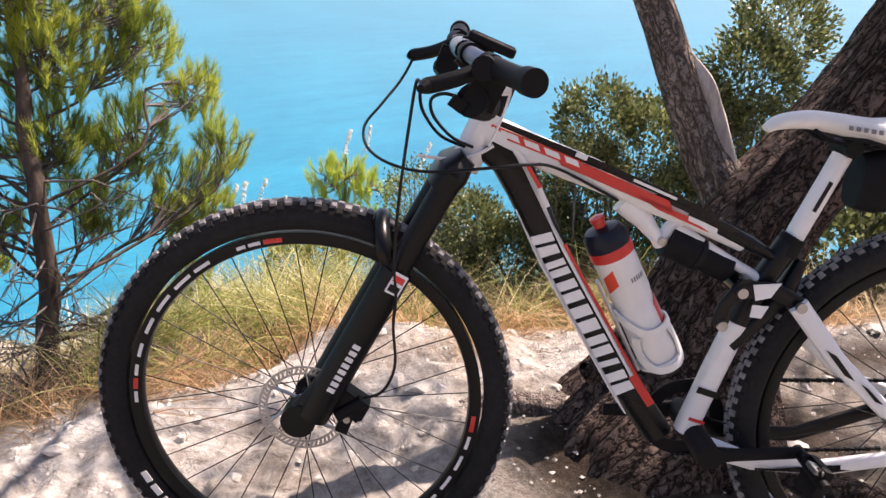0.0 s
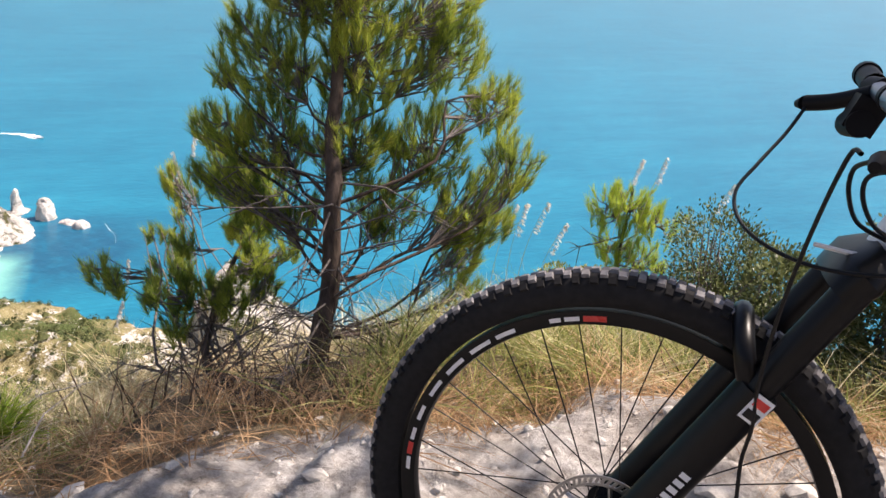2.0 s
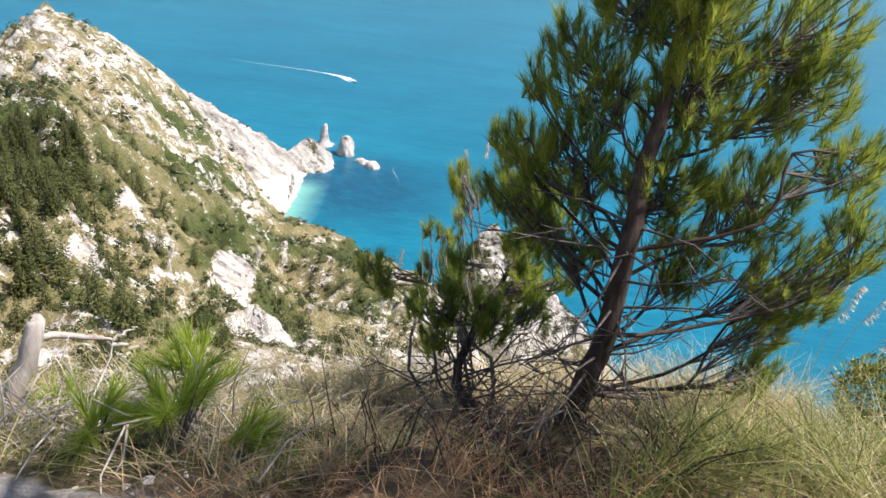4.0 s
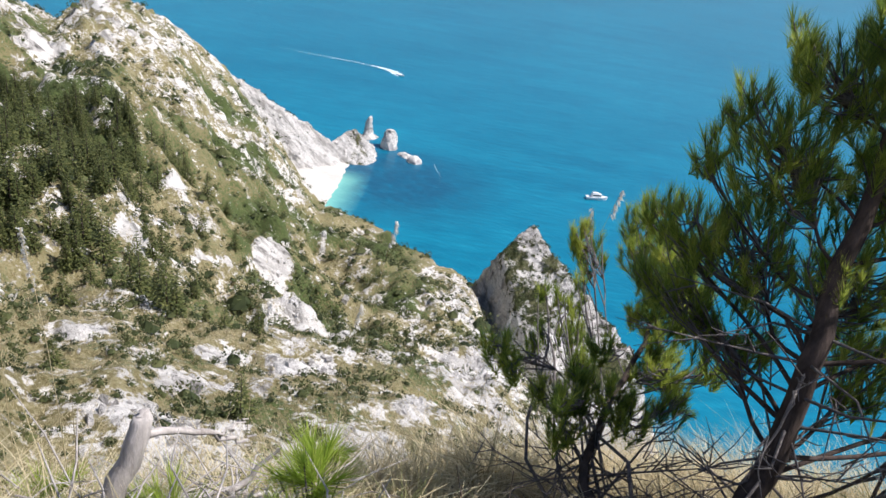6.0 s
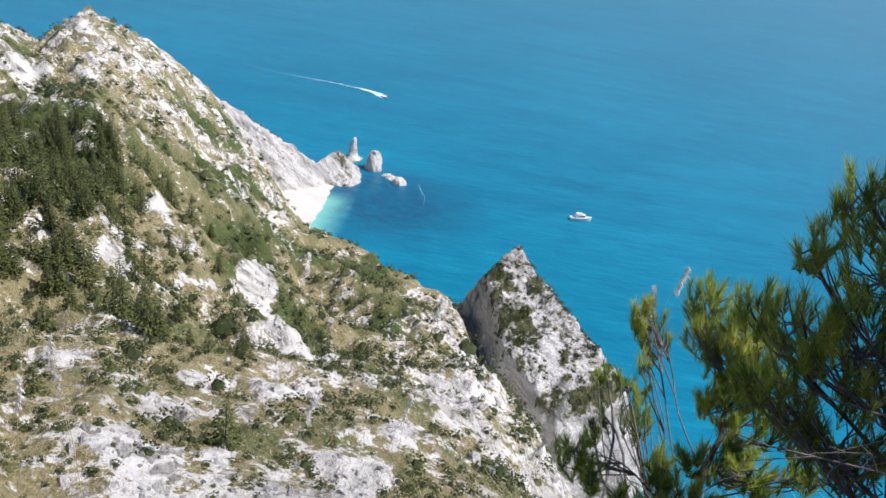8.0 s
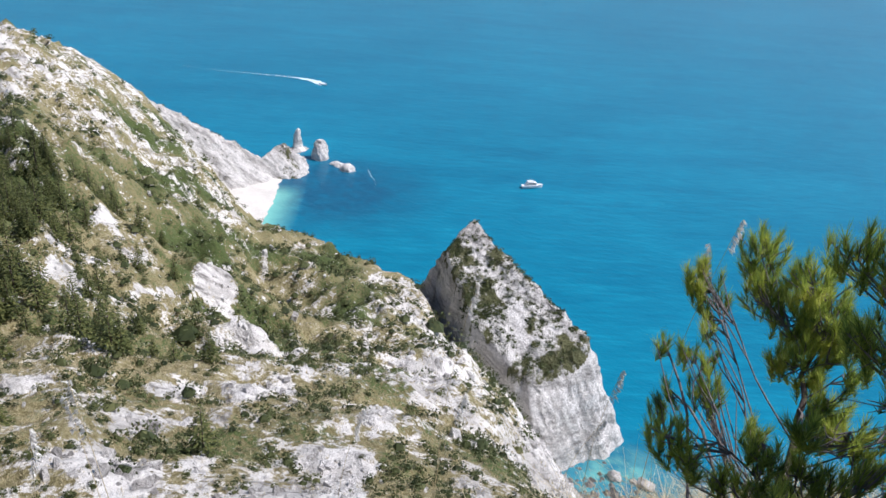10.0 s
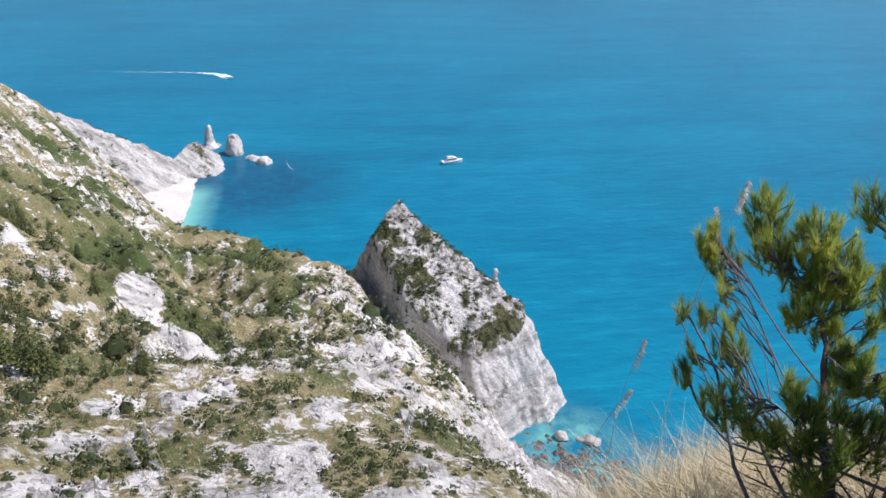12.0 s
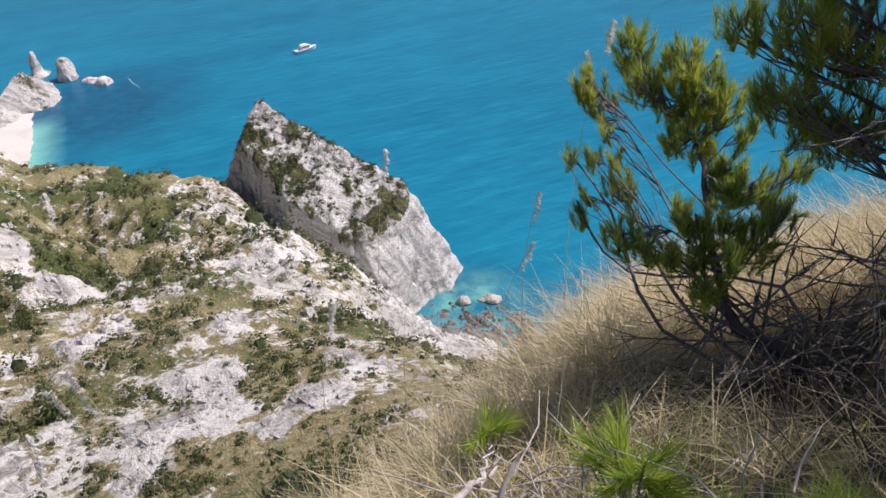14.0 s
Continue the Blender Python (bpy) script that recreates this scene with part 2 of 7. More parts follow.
def far_height(x, y):
    r, az = np.hypot(x, y), np.degrees(np.arctan2(x, y))
    tab = np.array(HILL, float)
    rb, zb, rc, zc = (np.interp(az, tab[:, 0], tab[:, k]) for k in range(1, 5))
    ra, za = 42.0, np.interp(az, [-180, -110, -85, -73, 60, 110, 180], [12, 0, -26, -40, -45, 0, 12])
    z = np.where(r < rb, za + (zb - za) * (r - ra) / (rb - ra), zb + (zc - zb) * (r - rb) / (rc - rb))
    z = np.where(r > rc, zc - (r - rc) * 1.5, z)
    size = np.clip(r / 120, 0.2, 1.6)
    crag = ridged(x / 38, y / 38, 5, 5) - 0.55
    lump = fbm(x / 17, y / 17, 5, 8) - 0.5
    edge = 1 - step(-90, -5, r - rc) * 0.7
    z = z + (crag * 13 + lump * 7) * size * edge * step(30, 70, r)
    z = z + (ridged(x / 8, y / 8, 4, 15) - 0.55) * 3.2 * size * edge * step(34, 60, r)
    # beds of rock that run down the slope
    bed = np.abs(((x * 0.45 + y * 0.9) / 9 + fbm(x / 30, y / 30, 3, 4) * 2) % 1 - 0.5) * 2
    z = z + (bed - 0.5) * 2.2 * size * fbm(x / 60, y / 60, 2, 21) * step(40, 90, r)
    crest = step(225, 320, r) * step(-46, -54, az)
    c = (x * 0.34 + y * 0.49 + z * 0.80) / 7.0 + (fbm(x / 25, y / 25, 3, 87) - 0.5) * 1.5
    z = z + crest * ((c % 1.0) ** 2 - 0.33) * 3.0
    # broken ledges where the rock is bare
    bare = step(0.3, 0.6, rocky(x, y)) * step(34, 50, r)
    z = z + bare * ((ridged(x / 5.5 + y / 16, y / 3.0 - x / 9, 5, 25) - 0.5) * 1.5 * np.clip(size, 0.5, 1.3))
    return np.maximum(z, SEA - 3)


def height(x, y):
    r = np.hypot(x + 1.0, y - 0.6)
    w = step(14, 46, r)
    return near_height(x, y) * (1 - w) + far_height(x, y) * w


def ground_height(x, y):
    return float(height(np.array([float(x)]), np.array([float(y)]))[0])


def land_material():
    m, nodes, links, b = material("land", 0.9, spec=0.2)
    at = nodes.new("ShaderNodeAttribute")
    at.attribute_name = "cover"
    sep = nodes.new("ShaderNodeSeparateColor")
    links.new(at.outputs["Color"], sep.inputs["Color"])
    rock_f, green_f, path_f = sep.outputs[0], sep.outputs[1], sep.outputs[2]
    # far surfaces
    n_big = noise_node(nodes, links, 0.045, 6, 0.65)
    n_mid = noise_node(nodes, links, 0.35, 6, 0.7)
    n_fine = noise_node(nodes, links, 1.3, 6, 0.72)
    streak = banded(nodes, links, [((0.34, 0.49, 0.80), 0.62), ((0.45, 0.65, -0.6), 0.10), ((0.82, -0.57, 0.0), 0.16)], 8, 0.72)
    rock = ramp(nodes, links, streak, [(0.34, (0.16, 0.155, 0.15)), (0.41, (0.40, 0.39, 0.375)), (0.47, (0.76, 0.75, 0.735)), (0.64, (0.86, 0.85, 0.83)), (0.85, (0.50, 0.45, 0.38))])
    grit = ramp(nodes, links, noise_node(nodes, links, 3.2, 6, 0.75), [(0.33, (0.62, 0.60, 0.57)), (0.52, (1.0, 1.0, 1.0))])
    rock = mix(nodes, links, 0.8, rock, grit, "MULTIPLY")
    strokes = banded(nodes, links, [((0.34, 0.49, 0.80), 0.30), ((0.45, 0.65, -0.6), 0.022), ((0.82, -0.57, 0.0), 0.05)], 5, 0.65)
    rock = mix(nodes, links, 0.55, rock, ramp(nodes, links, strokes, [(0.40, (0.42, 0.41, 0.40)), (0.50, (1.0, 1.0, 1.0))]), "MULTIPLY")
    rock = mix(nodes, links, 1.0, rock, (1.0, 0.97, 0.92), "MULTIPLY")
    dry = ramp(nodes, links, n_fine, [(0.3, (0.10, 0.085, 0.035)), (0.44, (0.23, 0.195, 0.09)), (0.57, (0.36, 0.315, 0.175)), (0.72, (0.52, 0.47, 0.32))])
    green = ramp(nodes, links, n_fine, [(0.3, (0.035, 0.055, 0.018)), (0.6, (0.10, 0.13, 0.04)), (0.8, (0.16, 0.17, 0.07))])
    f1 = math_node(nodes, links, "ADD", rock_f, math_node(nodes, links, "ADD", math_node(nodes, links, "MULTIPLY", math_node(nodes, links, "SUBTRACT", n_mid, 0.5), 1.2), math_node(nodes, links, "MULTIPLY", math_node(nodes, links, "SUBTRACT", n_fine, 0.5), 1.1)))
    f1 = ramp(nodes, links, f1, [(0.42, (0, 0, 0)), (0.50, (1, 1, 1))])
    g1 = math_node(nodes, links, "ADD", green_f, math_node(nodes, links, "MULTIPLY", math_node(nodes, links, "SUBTRACT", n_fine, 0.5), 1.6))
    g1 = ramp(nodes, links, g1, [(0.45, (0, 0, 0)), (0.6, (1, 1, 1))])
    veg = mix(nodes, links, g1, dry, green)
    far = mix(nodes, links, f1, veg, rock)
    # pale trodden limestone dust with stones
    p_big = noise_node(nodes, links, 2.2, 5, 0.6)
    p_fine = noise_node(nodes, links, 24, 8, 0.75)
    dust = ramp(nodes, links, p_fine, [(0.3, (0.17, 0.155, 0.14)), (0.43, (0.44, 0.41, 0.385)), (0.62, (0.72, 0.70, 0.675))])
    dust2 = ramp(nodes, links, p_big, [(0.35, (0.62, 0.56, 0.50)), (0.6, (1.0, 1.0, 1.0))])
    dust = mix(nodes, links, 1.0, dust, dust2, "MULTIPLY")
    soil = ramp(nodes, links, noise_node(nodes, links, 9, 5, 0.7), [(0.3, (0.10, 0.075, 0.05)), (0.55, (0.24, 0.19, 0.12)), (0.75, (0.36, 0.30, 0.20))])
    pf = math_node(nodes, links, "ADD", path_f, math_node(nodes, links, "MULTIPLY", math_node(nodes, links, "SUBTRACT", p_big, 0.5), 0.9))
    pf = ramp(nodes, links, pf, [(0.38, (0, 0, 0)), (0.55, (1, 1, 1))])
    close = mix(nodes, links, pf, soil, dust)
    # dark needle litter; the same dark colour also paints shade under the pines
    litter_shade = ramp(nodes, links, noise_node(nodes, links, 22, 6, 0.75), [(0.3, (0.018, 0.013, 0.010)), (0.55, (0.055, 0.040, 0.030)), (0.75, (0.14, 0.105, 0.08))])
    close = mix(nodes, links, rock_f, close, litter_shade)
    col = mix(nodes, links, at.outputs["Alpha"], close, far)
    links.new(col, b.inputs["Base Color"])
    h = math_node(nodes, links, "ADD", math_node(nodes, links, "MULTIPLY", p_fine, 0.06), math_node(nodes, links, "MULTIPLY", math_node(nodes, links, "MULTIPLY", math_node(nodes, links, "ADD", n_fine, math_node(nodes, links, "MULTIPLY", streak, 1.5)), at.outputs["Alpha"]), 1.0))
    bump(nodes, links, b, h, 0.8, 1.0)
    return m


LAND = land_material()


def cover(x, y, z, nz):
    """How rocky, green and trodden the land is, and how far off; close by, the first is dark needle litter and painted
    shade.
    """
    r, az = np.hypot(x, y), np.degrees(np.arctan2(x, y))
    rock = rocky(x, y) + 0.22 * step(0.80, 0.5, nz)
    green = 0.40 + 0.14 * step(110, 180, r) + 1.1 * (fbm(x / 21, y / 21, 4, 60) - 0.5) + 0.35 * np.exp(-((az + 72) / 8) ** 2 - ((r - 190) / 70) ** 2) - 0.5 * rocky(x, y)
    far = step(9, 30, r)
    d = edge_distance(x, y)
    litter_shade = np.exp(-(((x + 1.5) / 0.68) ** 2 + ((y - 2.05) / 0.62) ** 2) ** 1.5) * step(0.22, 0.4, d) * 0.6
    # shade painted into the ground at the old pine's foot and behind the bike
    litter_shade = np.maximum(litter_shade, 1.3 * np.exp(-(((x - 0.72) / 0.46) ** 2 + ((y - 1.52) / 0.30) ** 2) ** 2))
    litter_shade = np.maximum(litter_shade, 0.8 * np.exp(-(((x - 1.45) / 0.40) ** 2 + ((y - 1.95) / 0.28) ** 2) ** 2))
    rock = rock * far + np.clip(litter_shade * (0.6 + 0.8 * fbm(x * 4, y * 4, 3, 33)), 0, 1) * (1 - far)
    path = step(0.34, -0.02, d) * step(-3.4, -2.3, d + (fbm(x, y, 3, 34) - 0.5))
    return np.stack([np.clip(rock, 0, 1), np.clip(green, 0, 1), path, far], -1)


def build_land():
    radii = np.concatenate([np.linspace(0.02, 0.5, 8), 0.5 * np.exp(np.arange(1, 720) * 0.0102)])
    radii = radii[radii < 600]
    front = np.radians(np.arange(-96, 48.01, 0.32))
    back = np.radians(np.arange(50, 263, 2.0))
    az = np.concatenate([front, back])
    rr, aa = np.meshgrid(radii, az, indexing="ij")
    x, y = -1.0 + rr * np.sin(aa), 0.6 + rr * np.cos(aa)
    z = height(x, y)
    verts = np.stack([x, y, z], -1).reshape(-1, 3)
    fc = grid_faces(len(radii), len(az), True)[:, ::-1]
    keep = z.reshape(-1)[fc].max(1) > SEA - 2.5
    ob = mesh_np("ground", verts, fc[keep], LAND)
    nrm = np.zeros(len(verts) * 3, np.float32)
    ob.data.vertices.foreach_get("normal", nrm)
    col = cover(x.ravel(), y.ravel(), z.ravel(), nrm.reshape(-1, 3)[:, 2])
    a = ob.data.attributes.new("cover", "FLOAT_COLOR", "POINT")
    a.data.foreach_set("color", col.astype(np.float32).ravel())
    tagged(ob, "pale limestone path and steep scrubby hillside down to the sea", "ground", kind="structure")
    return ob


ground = build_land()


# ---- sea ----
def sea_material():
    m, nodes, links, b = material("sea_water", 0.28, spec=0.27)
    b.inputs["IOR"].default_value = 1.33
    geo = nodes.new("ShaderNodeNewGeometry")
    def near(x, y, reach, sharp=1.0):
        d = nodes.new("ShaderNodeVectorMath")
        d.operation = "DISTANCE"
        d.inputs[1].default_value = (x, y, SEA)
        links.new(geo.outputs["Position"], d.inputs[0])
        return math_node(nodes, links, "MULTIPLY", math_node(nodes, links, "SUBTRACT", 1.0, math_node(nodes, links, "DIVIDE", d.outputs["Value"], float(reach)), True), sharp, True)
    patch = noise_node(nodes, links, 0.10, 6, 0.65)
    # a fringe along the beach, and a small pool at the headland's foot
    across = nodes.new("ShaderNodeVectorMath")
    across.operation = "DOT_PRODUCT"
    across.inputs[1].default_value = (0.78, 0.63, 0.0)
    links.new(geo.outputs["Position"], across.inputs[0])
    u = math_node(nodes, links, "SUBTRACT", across.outputs["Value"], -331 * 0.78 + 284.5 * 0.63 + 0.5)
    fringe = math_node(nodes, links, "SUBTRACT", 1.0, math_node(nodes, links, "DIVIDE", math_node(nodes, links, "ADD", u, math_node(nodes, links, "MULTIPLY", patch, 6.0)), 19.0), True)
    fringe = math_node(nodes, links, "MULTIPLY", fringe, near(-312, 272, 52, 3.0))
    pool = math_node(nodes, links, "MULTIPLY", near(-66, 203, 26, 1.6), ramp(nodes, links, patch, [(0.36, (0, 0, 0)), (0.60, (0.60, 0.60, 0.60))]))
    sh = math_node(nodes, links, "MAXIMUM", fringe, pool)
    big = noise_node(nodes, links, 0.006, 4, 0.6, stretch=(1.0, 0.5, 1))
    deep = ramp(nodes, links, big, [(0.3, (0.006, 0.168, 0.262)), (0.7, (0.009, 0.204, 0.308))])
    # bright and dark sides of ripples and swell, painted into the water colour
    ripple_tone = banded(nodes, links, [((0.64, -0.77, 0.0), 0.26), ((0.77, 0.64, 0.0), 0.045), ((0, 0, 1.0), 0.1)], 6, 0.75)
    swell_tone = banded(nodes, links, [((0.60, -0.80, 0.0), 0.035), ((0.80, 0.60, 0.0), 0.006), ((0, 0, 1.0), 0.1)], 4, 0.6)
    deep = mix(nodes, links, 1.0, deep, ramp(nodes, links, ripple_tone, [(0.34, (0.60, 0.74, 0.80)), (0.58, (1.0, 1.0, 1.0)), (0.70, (1.6, 1.22, 1.16))]), "MULTIPLY")
    deep = mix(nodes, links, 1.0, deep, ramp(nodes, links, swell_tone, [(0.36, (0.74, 0.84, 0.88)), (0.62, (1.0, 1.0, 1.0))]), "MULTIPLY")
    weed = math_node(nodes, links, "MULTIPLY", math_node(nodes, links, "MAXIMUM", near(-325, 322, 80, 1.6), near(-70, 210, 30, 1.2)), ramp(nodes, links, patch, [(0.28, (0.25, 0.25, 0.25)), (0.55, (1, 1, 1))]))
    deep = mix(nodes, links, math_node(nodes, links, "MULTIPLY", weed, 0.75), deep, (0.010, 0.060, 0.125))
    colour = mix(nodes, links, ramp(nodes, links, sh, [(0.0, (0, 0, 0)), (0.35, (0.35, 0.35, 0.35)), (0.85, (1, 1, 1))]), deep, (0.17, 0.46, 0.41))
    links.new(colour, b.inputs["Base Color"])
    w1 = noise_node(nodes, links, 0.35, 5, 0.6, stretch=(0.5, 1.3, 1))
    w2 = noise_node(nodes, links, 1.6, 3, 0.6, stretch=(0.6, 1.2, 1))
    bump(nodes, links, b, math_node(nodes, links, "ADD", w1, math_node(nodes, links, "MULTIPLY", w2, 0.3)), 0.35, 0.5)
    return m


def build_sea():
    radii = np.concatenate([[60.0], 120 * np.exp(np.arange(0, 38) * 0.1)])
    radii = np.append(radii[radii < 4600], [6000.0, 9000.0, 15000.0, 30000.0])
    az = np.radians(np.arange(0, 360, 3.0))
    rr, aa = np.meshgrid(radii, az, indexing="ij")
    v = np.stack([rr * np.sin(aa), rr * np.cos(aa), np.full(rr.shape, SEA)], -1).reshape(-1, 3)
    ob = mesh_np("water", v, grid_faces(len(radii), len(az), True)[:, ::-1], sea_material())
    return tagged(ob, "calm blue sea with turquoise shallows by the shore", "sea", kind="structure")


build_sea()


# ---- sea rocks ----
def rock_material(name, tint=(1.0, 1.0, 1.0), green=0.0, bed=(0.216, -0.089, 0.94), run=(0.9, -0.37, -0.24)):
    m, nodes, links, b = material(name, 0.9, spec=0.2)
    geo = nodes.new("ShaderNodeNewGeometry")
    streak = banded(nodes, links, [(bed, 0.42), (run, 0.05), ((0.35, 0.93, 0.0), 0.12)], 7, 0.70)
    fine = noise_node(nodes, links, 1.3, 6, 0.7)
    stone = ramp(nodes, links, streak, [(0.33, (0.20, 0.19, 0.18)), (0.42, (0.42, 0.405, 0.385)), (0.50, (0.60, 0.58, 0.555)), (0.68, (0.68, 0.66, 0.635)), (0.82, (0.47, 0.41, 0.33))])
    stone = mix(nodes, links, 0.5, stone, ramp(nodes, links, fine, [(0.36, (0.26, 0.25, 0.24)), (0.5, (0.52, 0.505, 0.48)), (0.65, (0.72, 0.70, 0.67))]))
    strokes = banded(nodes, links, [(bed, 0.30), (run, 0.020), ((0.35, 0.93, 0.0), 0.05)], 5, 0.65)
    stone = mix(nodes, links, 0.7, stone, ramp(nodes, links, strokes, [(0.40, (0.48, 0.47, 0.46)), (0.50, (1.0, 1.0, 1.0))]), "MULTIPLY")
    stone = mix(nodes, links, 1.0, stone, tint, "MULTIPLY")
    if green:
        at = nodes.new("ShaderNodeAttribute")
        at.attribute_name = "scrub"
        f = math_node(nodes, links, "ADD", at.outputs["Fac"], math_node(nodes, links, "MULTIPLY", math_node(nodes, links, "SUBTRACT", noise_node(nodes, links, 0.20, 7, 0.7), 0.5), 1.5))
        f = ramp(nodes, links, f, [(0.45, (0, 0, 0)), (0.58, (1, 1, 1))])
        leaf = ramp(nodes, links, fine, [(0.3, (0.05, 0.06, 0.025)), (0.6, (0.15, 0.145, 0.07)), (0.8, (0.27, 0.25, 0.15))])
        stone = mix(nodes, links, f, stone, leaf)
    links.new(stone, b.inputs["Base Color"])
    bump(nodes, links, b, math_node(nodes, links, "ADD", fine, math_node(nodes, links, "MULTIPLY", streak, 1.2)), 1.0, 1.1)
    return m


ROCK = rock_material("limestone", (1.30, 1.285, 1.265), green=1.0)
RIDGE_ROCK = rock_material("ridge_limestone", (1.18, 1.165, 1.145), green=1.0, bed=(0.34, 0.49, 0.80), run=(0.45, 0.65, -0.60))


def crag_height(x, y, shape, rough):
    """Height of a rock above the sea, with its broken surface."""
    wx = x + (fbm(x / 9, y / 9, 4, 71) - 0.5) * 7 * rough
    wy = y + (fbm(x / 9, y / 9, 4, 72) - 0.5) * 7 * rough
    h = shape(wx, wy) + (ridged(x / 7, y / 7, 4, 73) - 0.55) * 4.2 * rough * np.clip(shape(x, y) / 12 + 0.3, 0, 1)
    h = np.where(shape(x, y) < -1.5, -2.0, h)
    return np.maximum(h, -2.0)


def crag(name, box, step_m, shape, label, rough=1.0, scrub=None, mat=None, bed=(0.216, -0.089, 0.94), ledge=0.0, wide=5.0):
    """A rock over a rectangle of the plan, with its height from shape(x, y), above the sea floor."""
    x0, y0, x1, y1 = box
    xs, ys = np.arange(x0, x1, step_m), np.arange(y0, y1, step_m)
    x, y = np.meshgrid(xs, ys, indexing="ij")
    h = crag_height(x, y, shape, rough)
    jx = (vnoise(x / 2.3, h / 2.3 + y, 81) - 0.5) * 1.8 * rough
    jy = (vnoise(y / 2.3, h / 2.3 + x, 82) - 0.5) * 1.8 * rough
    # ledges where the beds crop out
    c = (x * bed[0] + y * bed[1] + h * bed[2]) / wide + (fbm(x / 20, y / 20, 3, 86) - 0.5) * 1.5
    tooth = (c % 1.0) ** 2 - 0.4 + 0.5 * ((2.7 * c) % 1.0 - 0.5)
    jx, jy = jx + tooth * ledge * 0.7, jy + tooth * ledge * 0.7
    h = h + np.where(h > 1.0, tooth * ledge * 0.5, 0.0)
    bulge = np.clip(h / 10, 0, 1) * min(rough, 0.8)
    jx = jx + (fbm(y / 6 + 30, h / 5 + x / 9, 4, 83) - 0.5) * 5.0 * bulge
    jy = jy + (fbm(x / 6 + 60, h / 5 + y / 9, 4, 84) - 0.5) * 5.0 * bulge
    v = np.stack([x + jx, y + jy, SEA + h], -1).reshape(-1, 3)
    fc = grid_faces(len(xs), len(ys))
    fc = fc[h.reshape(-1)[fc].max(1) > -1.9]
    # one rock: leave out the crumbs that stand apart from its highest point
    up = h > -1.9
    body = np.zeros(h.shape, bool)
    body[np.unravel_index(np.argmax(h), h.shape)] = True
    while True:
        grow = body.copy()
        grow[1:] |= body[:-1]
        grow[:-1] |= body[1:]
        grow[:, 1:] |= body[:, :-1]
        grow[:, :-1] |= body[:, 1:]
        grow &= up
        if grow.sum() == body.sum():
            break
        body = grow
    fc = fc[body.reshape(-1)[fc].any(1)]
    ob = mesh_np(name, v, fc, mat or ROCK)
    at = ob.data.attributes.new("scrub", "FLOAT", "POINT")
    g = scrub(x, y, h) if scrub else np.zeros(x.shape)
    at.data.foreach_set("value", g.astype(np.float32).ravel())
    tagged(ob, label, "rock")
    return ob


def wedge_top(x, y):
    return 42.5 - 0.19 * (x + 124) + 0.40 * (y - 200)


def wedge(x, y):
    """The headland: a tilted scrubby top, a steep grey wall towards the land, a white nose and cliffs to the sea."""
    foot = np.interp(x, [-172, -157, -126, -107, -90, -80], [218, 211, 191.5, 188, 187.5, 190])
    wall = 12 + (y - foot) * 7.0
    nose = 1 - 3.0 * (0.90 * (x + 87) - 0.44 * (y - 190))
    tip = (-75 - x) * 2.5
    back = 62 - 0.40 * (x + 150) - 2.6 * ((y - 230.5) + 0.24 * (x + 150))
    left = 49 + (x + 157) * 1.8 + (y - 212) * 0.3
    return np.minimum.reduce([wedge_top(x, y), wall, nose, tip, back, left])


def wedge_scrub(x, y, h):
    return np.where(np.abs(wedge_top(x, y) - h) < 5, 0.37 + 1.3 * (fbm(x / 8, y / 8, 4, 66) - 0.5), 0.0) * step(24, 34, h)


crag("headland_rock", (-185, 176, -60, 270), 0.6, wedge, "huge white limestone headland with scrub on its sloping top", 0.60, scrub=wedge_scrub, ledge=0.5)


def spur(x, y):
    """The white ridge that runs out to the stacks."""
    line = [(-407, 254, 52), (-387, 283, 31), (-377, 299, 19), (-371, 308, 11.5), (-367, 325, 19.5), (-366, 336, 9), (-361, 344, -1)]
    best = np.full(x.shape, -5.0)
    for (ax, ay, ah), (bx, by, bh) in zip(line[:-1], line[1:]):
        dx, dy = bx - ax, by - ay
        t = np.clip(((x - ax) * dx + (y - ay) * dy) / (dx * dx + dy * dy), 0, 1)
        d = np.hypot(x - ax - t * dx, y - ay - t * dy)
        best = np.maximum(best, ah + (bh - ah) * t - d * np.interp(ay, [300, 320], [1.0, 1.45]))
    return best


crag("white_ridge", (-470, 215, -340, 350), 0.8, spur, "bare white limestone ridge running down to the beach", 0.7, lambda x, y, h: 0.24 + 0.9 * (fbm(x / 12, y / 12, 4, 67) - 0.5), RIDGE_ROCK, (0.34, 0.49, 0.80), 2.2, 6.0)


def stack(cx, cy, rx, ry, top, power=2.2, rough=0.75, skirt=0.0, name="sea_stack", label="pointed white sea stack standing in the water"):
    def shape(x, y):
        u, v = (x - cx) / rx, (y - cy) / ry
        q = np.hypot(u, v) * (1 + 0.5 * (fbm(x / 3.5 + 40, y / 3.5, 3, 5) - 0.5))
        h = top * (1.06 - q ** power * 1.2 + 0.12 * u)
        if skirt:
            h = np.maximum(h, skirt * (1.1 - np.hypot(u - 0.5, v) / 1.8))
        return h
    m = 3.0 + (8.0 if skirt else 0.0)
    return crag(name, (cx - rx * 1.3 - m, cy - ry * 1.3 - m, cx + rx * 1.3 + m, cy + ry * 1.3 + m), 0.4, shape, label, rough)


tagged(stack(-395, 361, 3.6, 4.0, 14, power=2.6, skirt=2.0, rough=0.5), group="sea stacks")
tagged(stack(-369.5, 359.5, 7.2, 6.5, 12, power=3.6, rough=0.55, label="broad rounded grey-white sea stack in the water"), group="sea stacks")
stack(-352, 359, 7, 4, 2.2, name="low_rock", label="low dark reef rock awash beside the stacks")
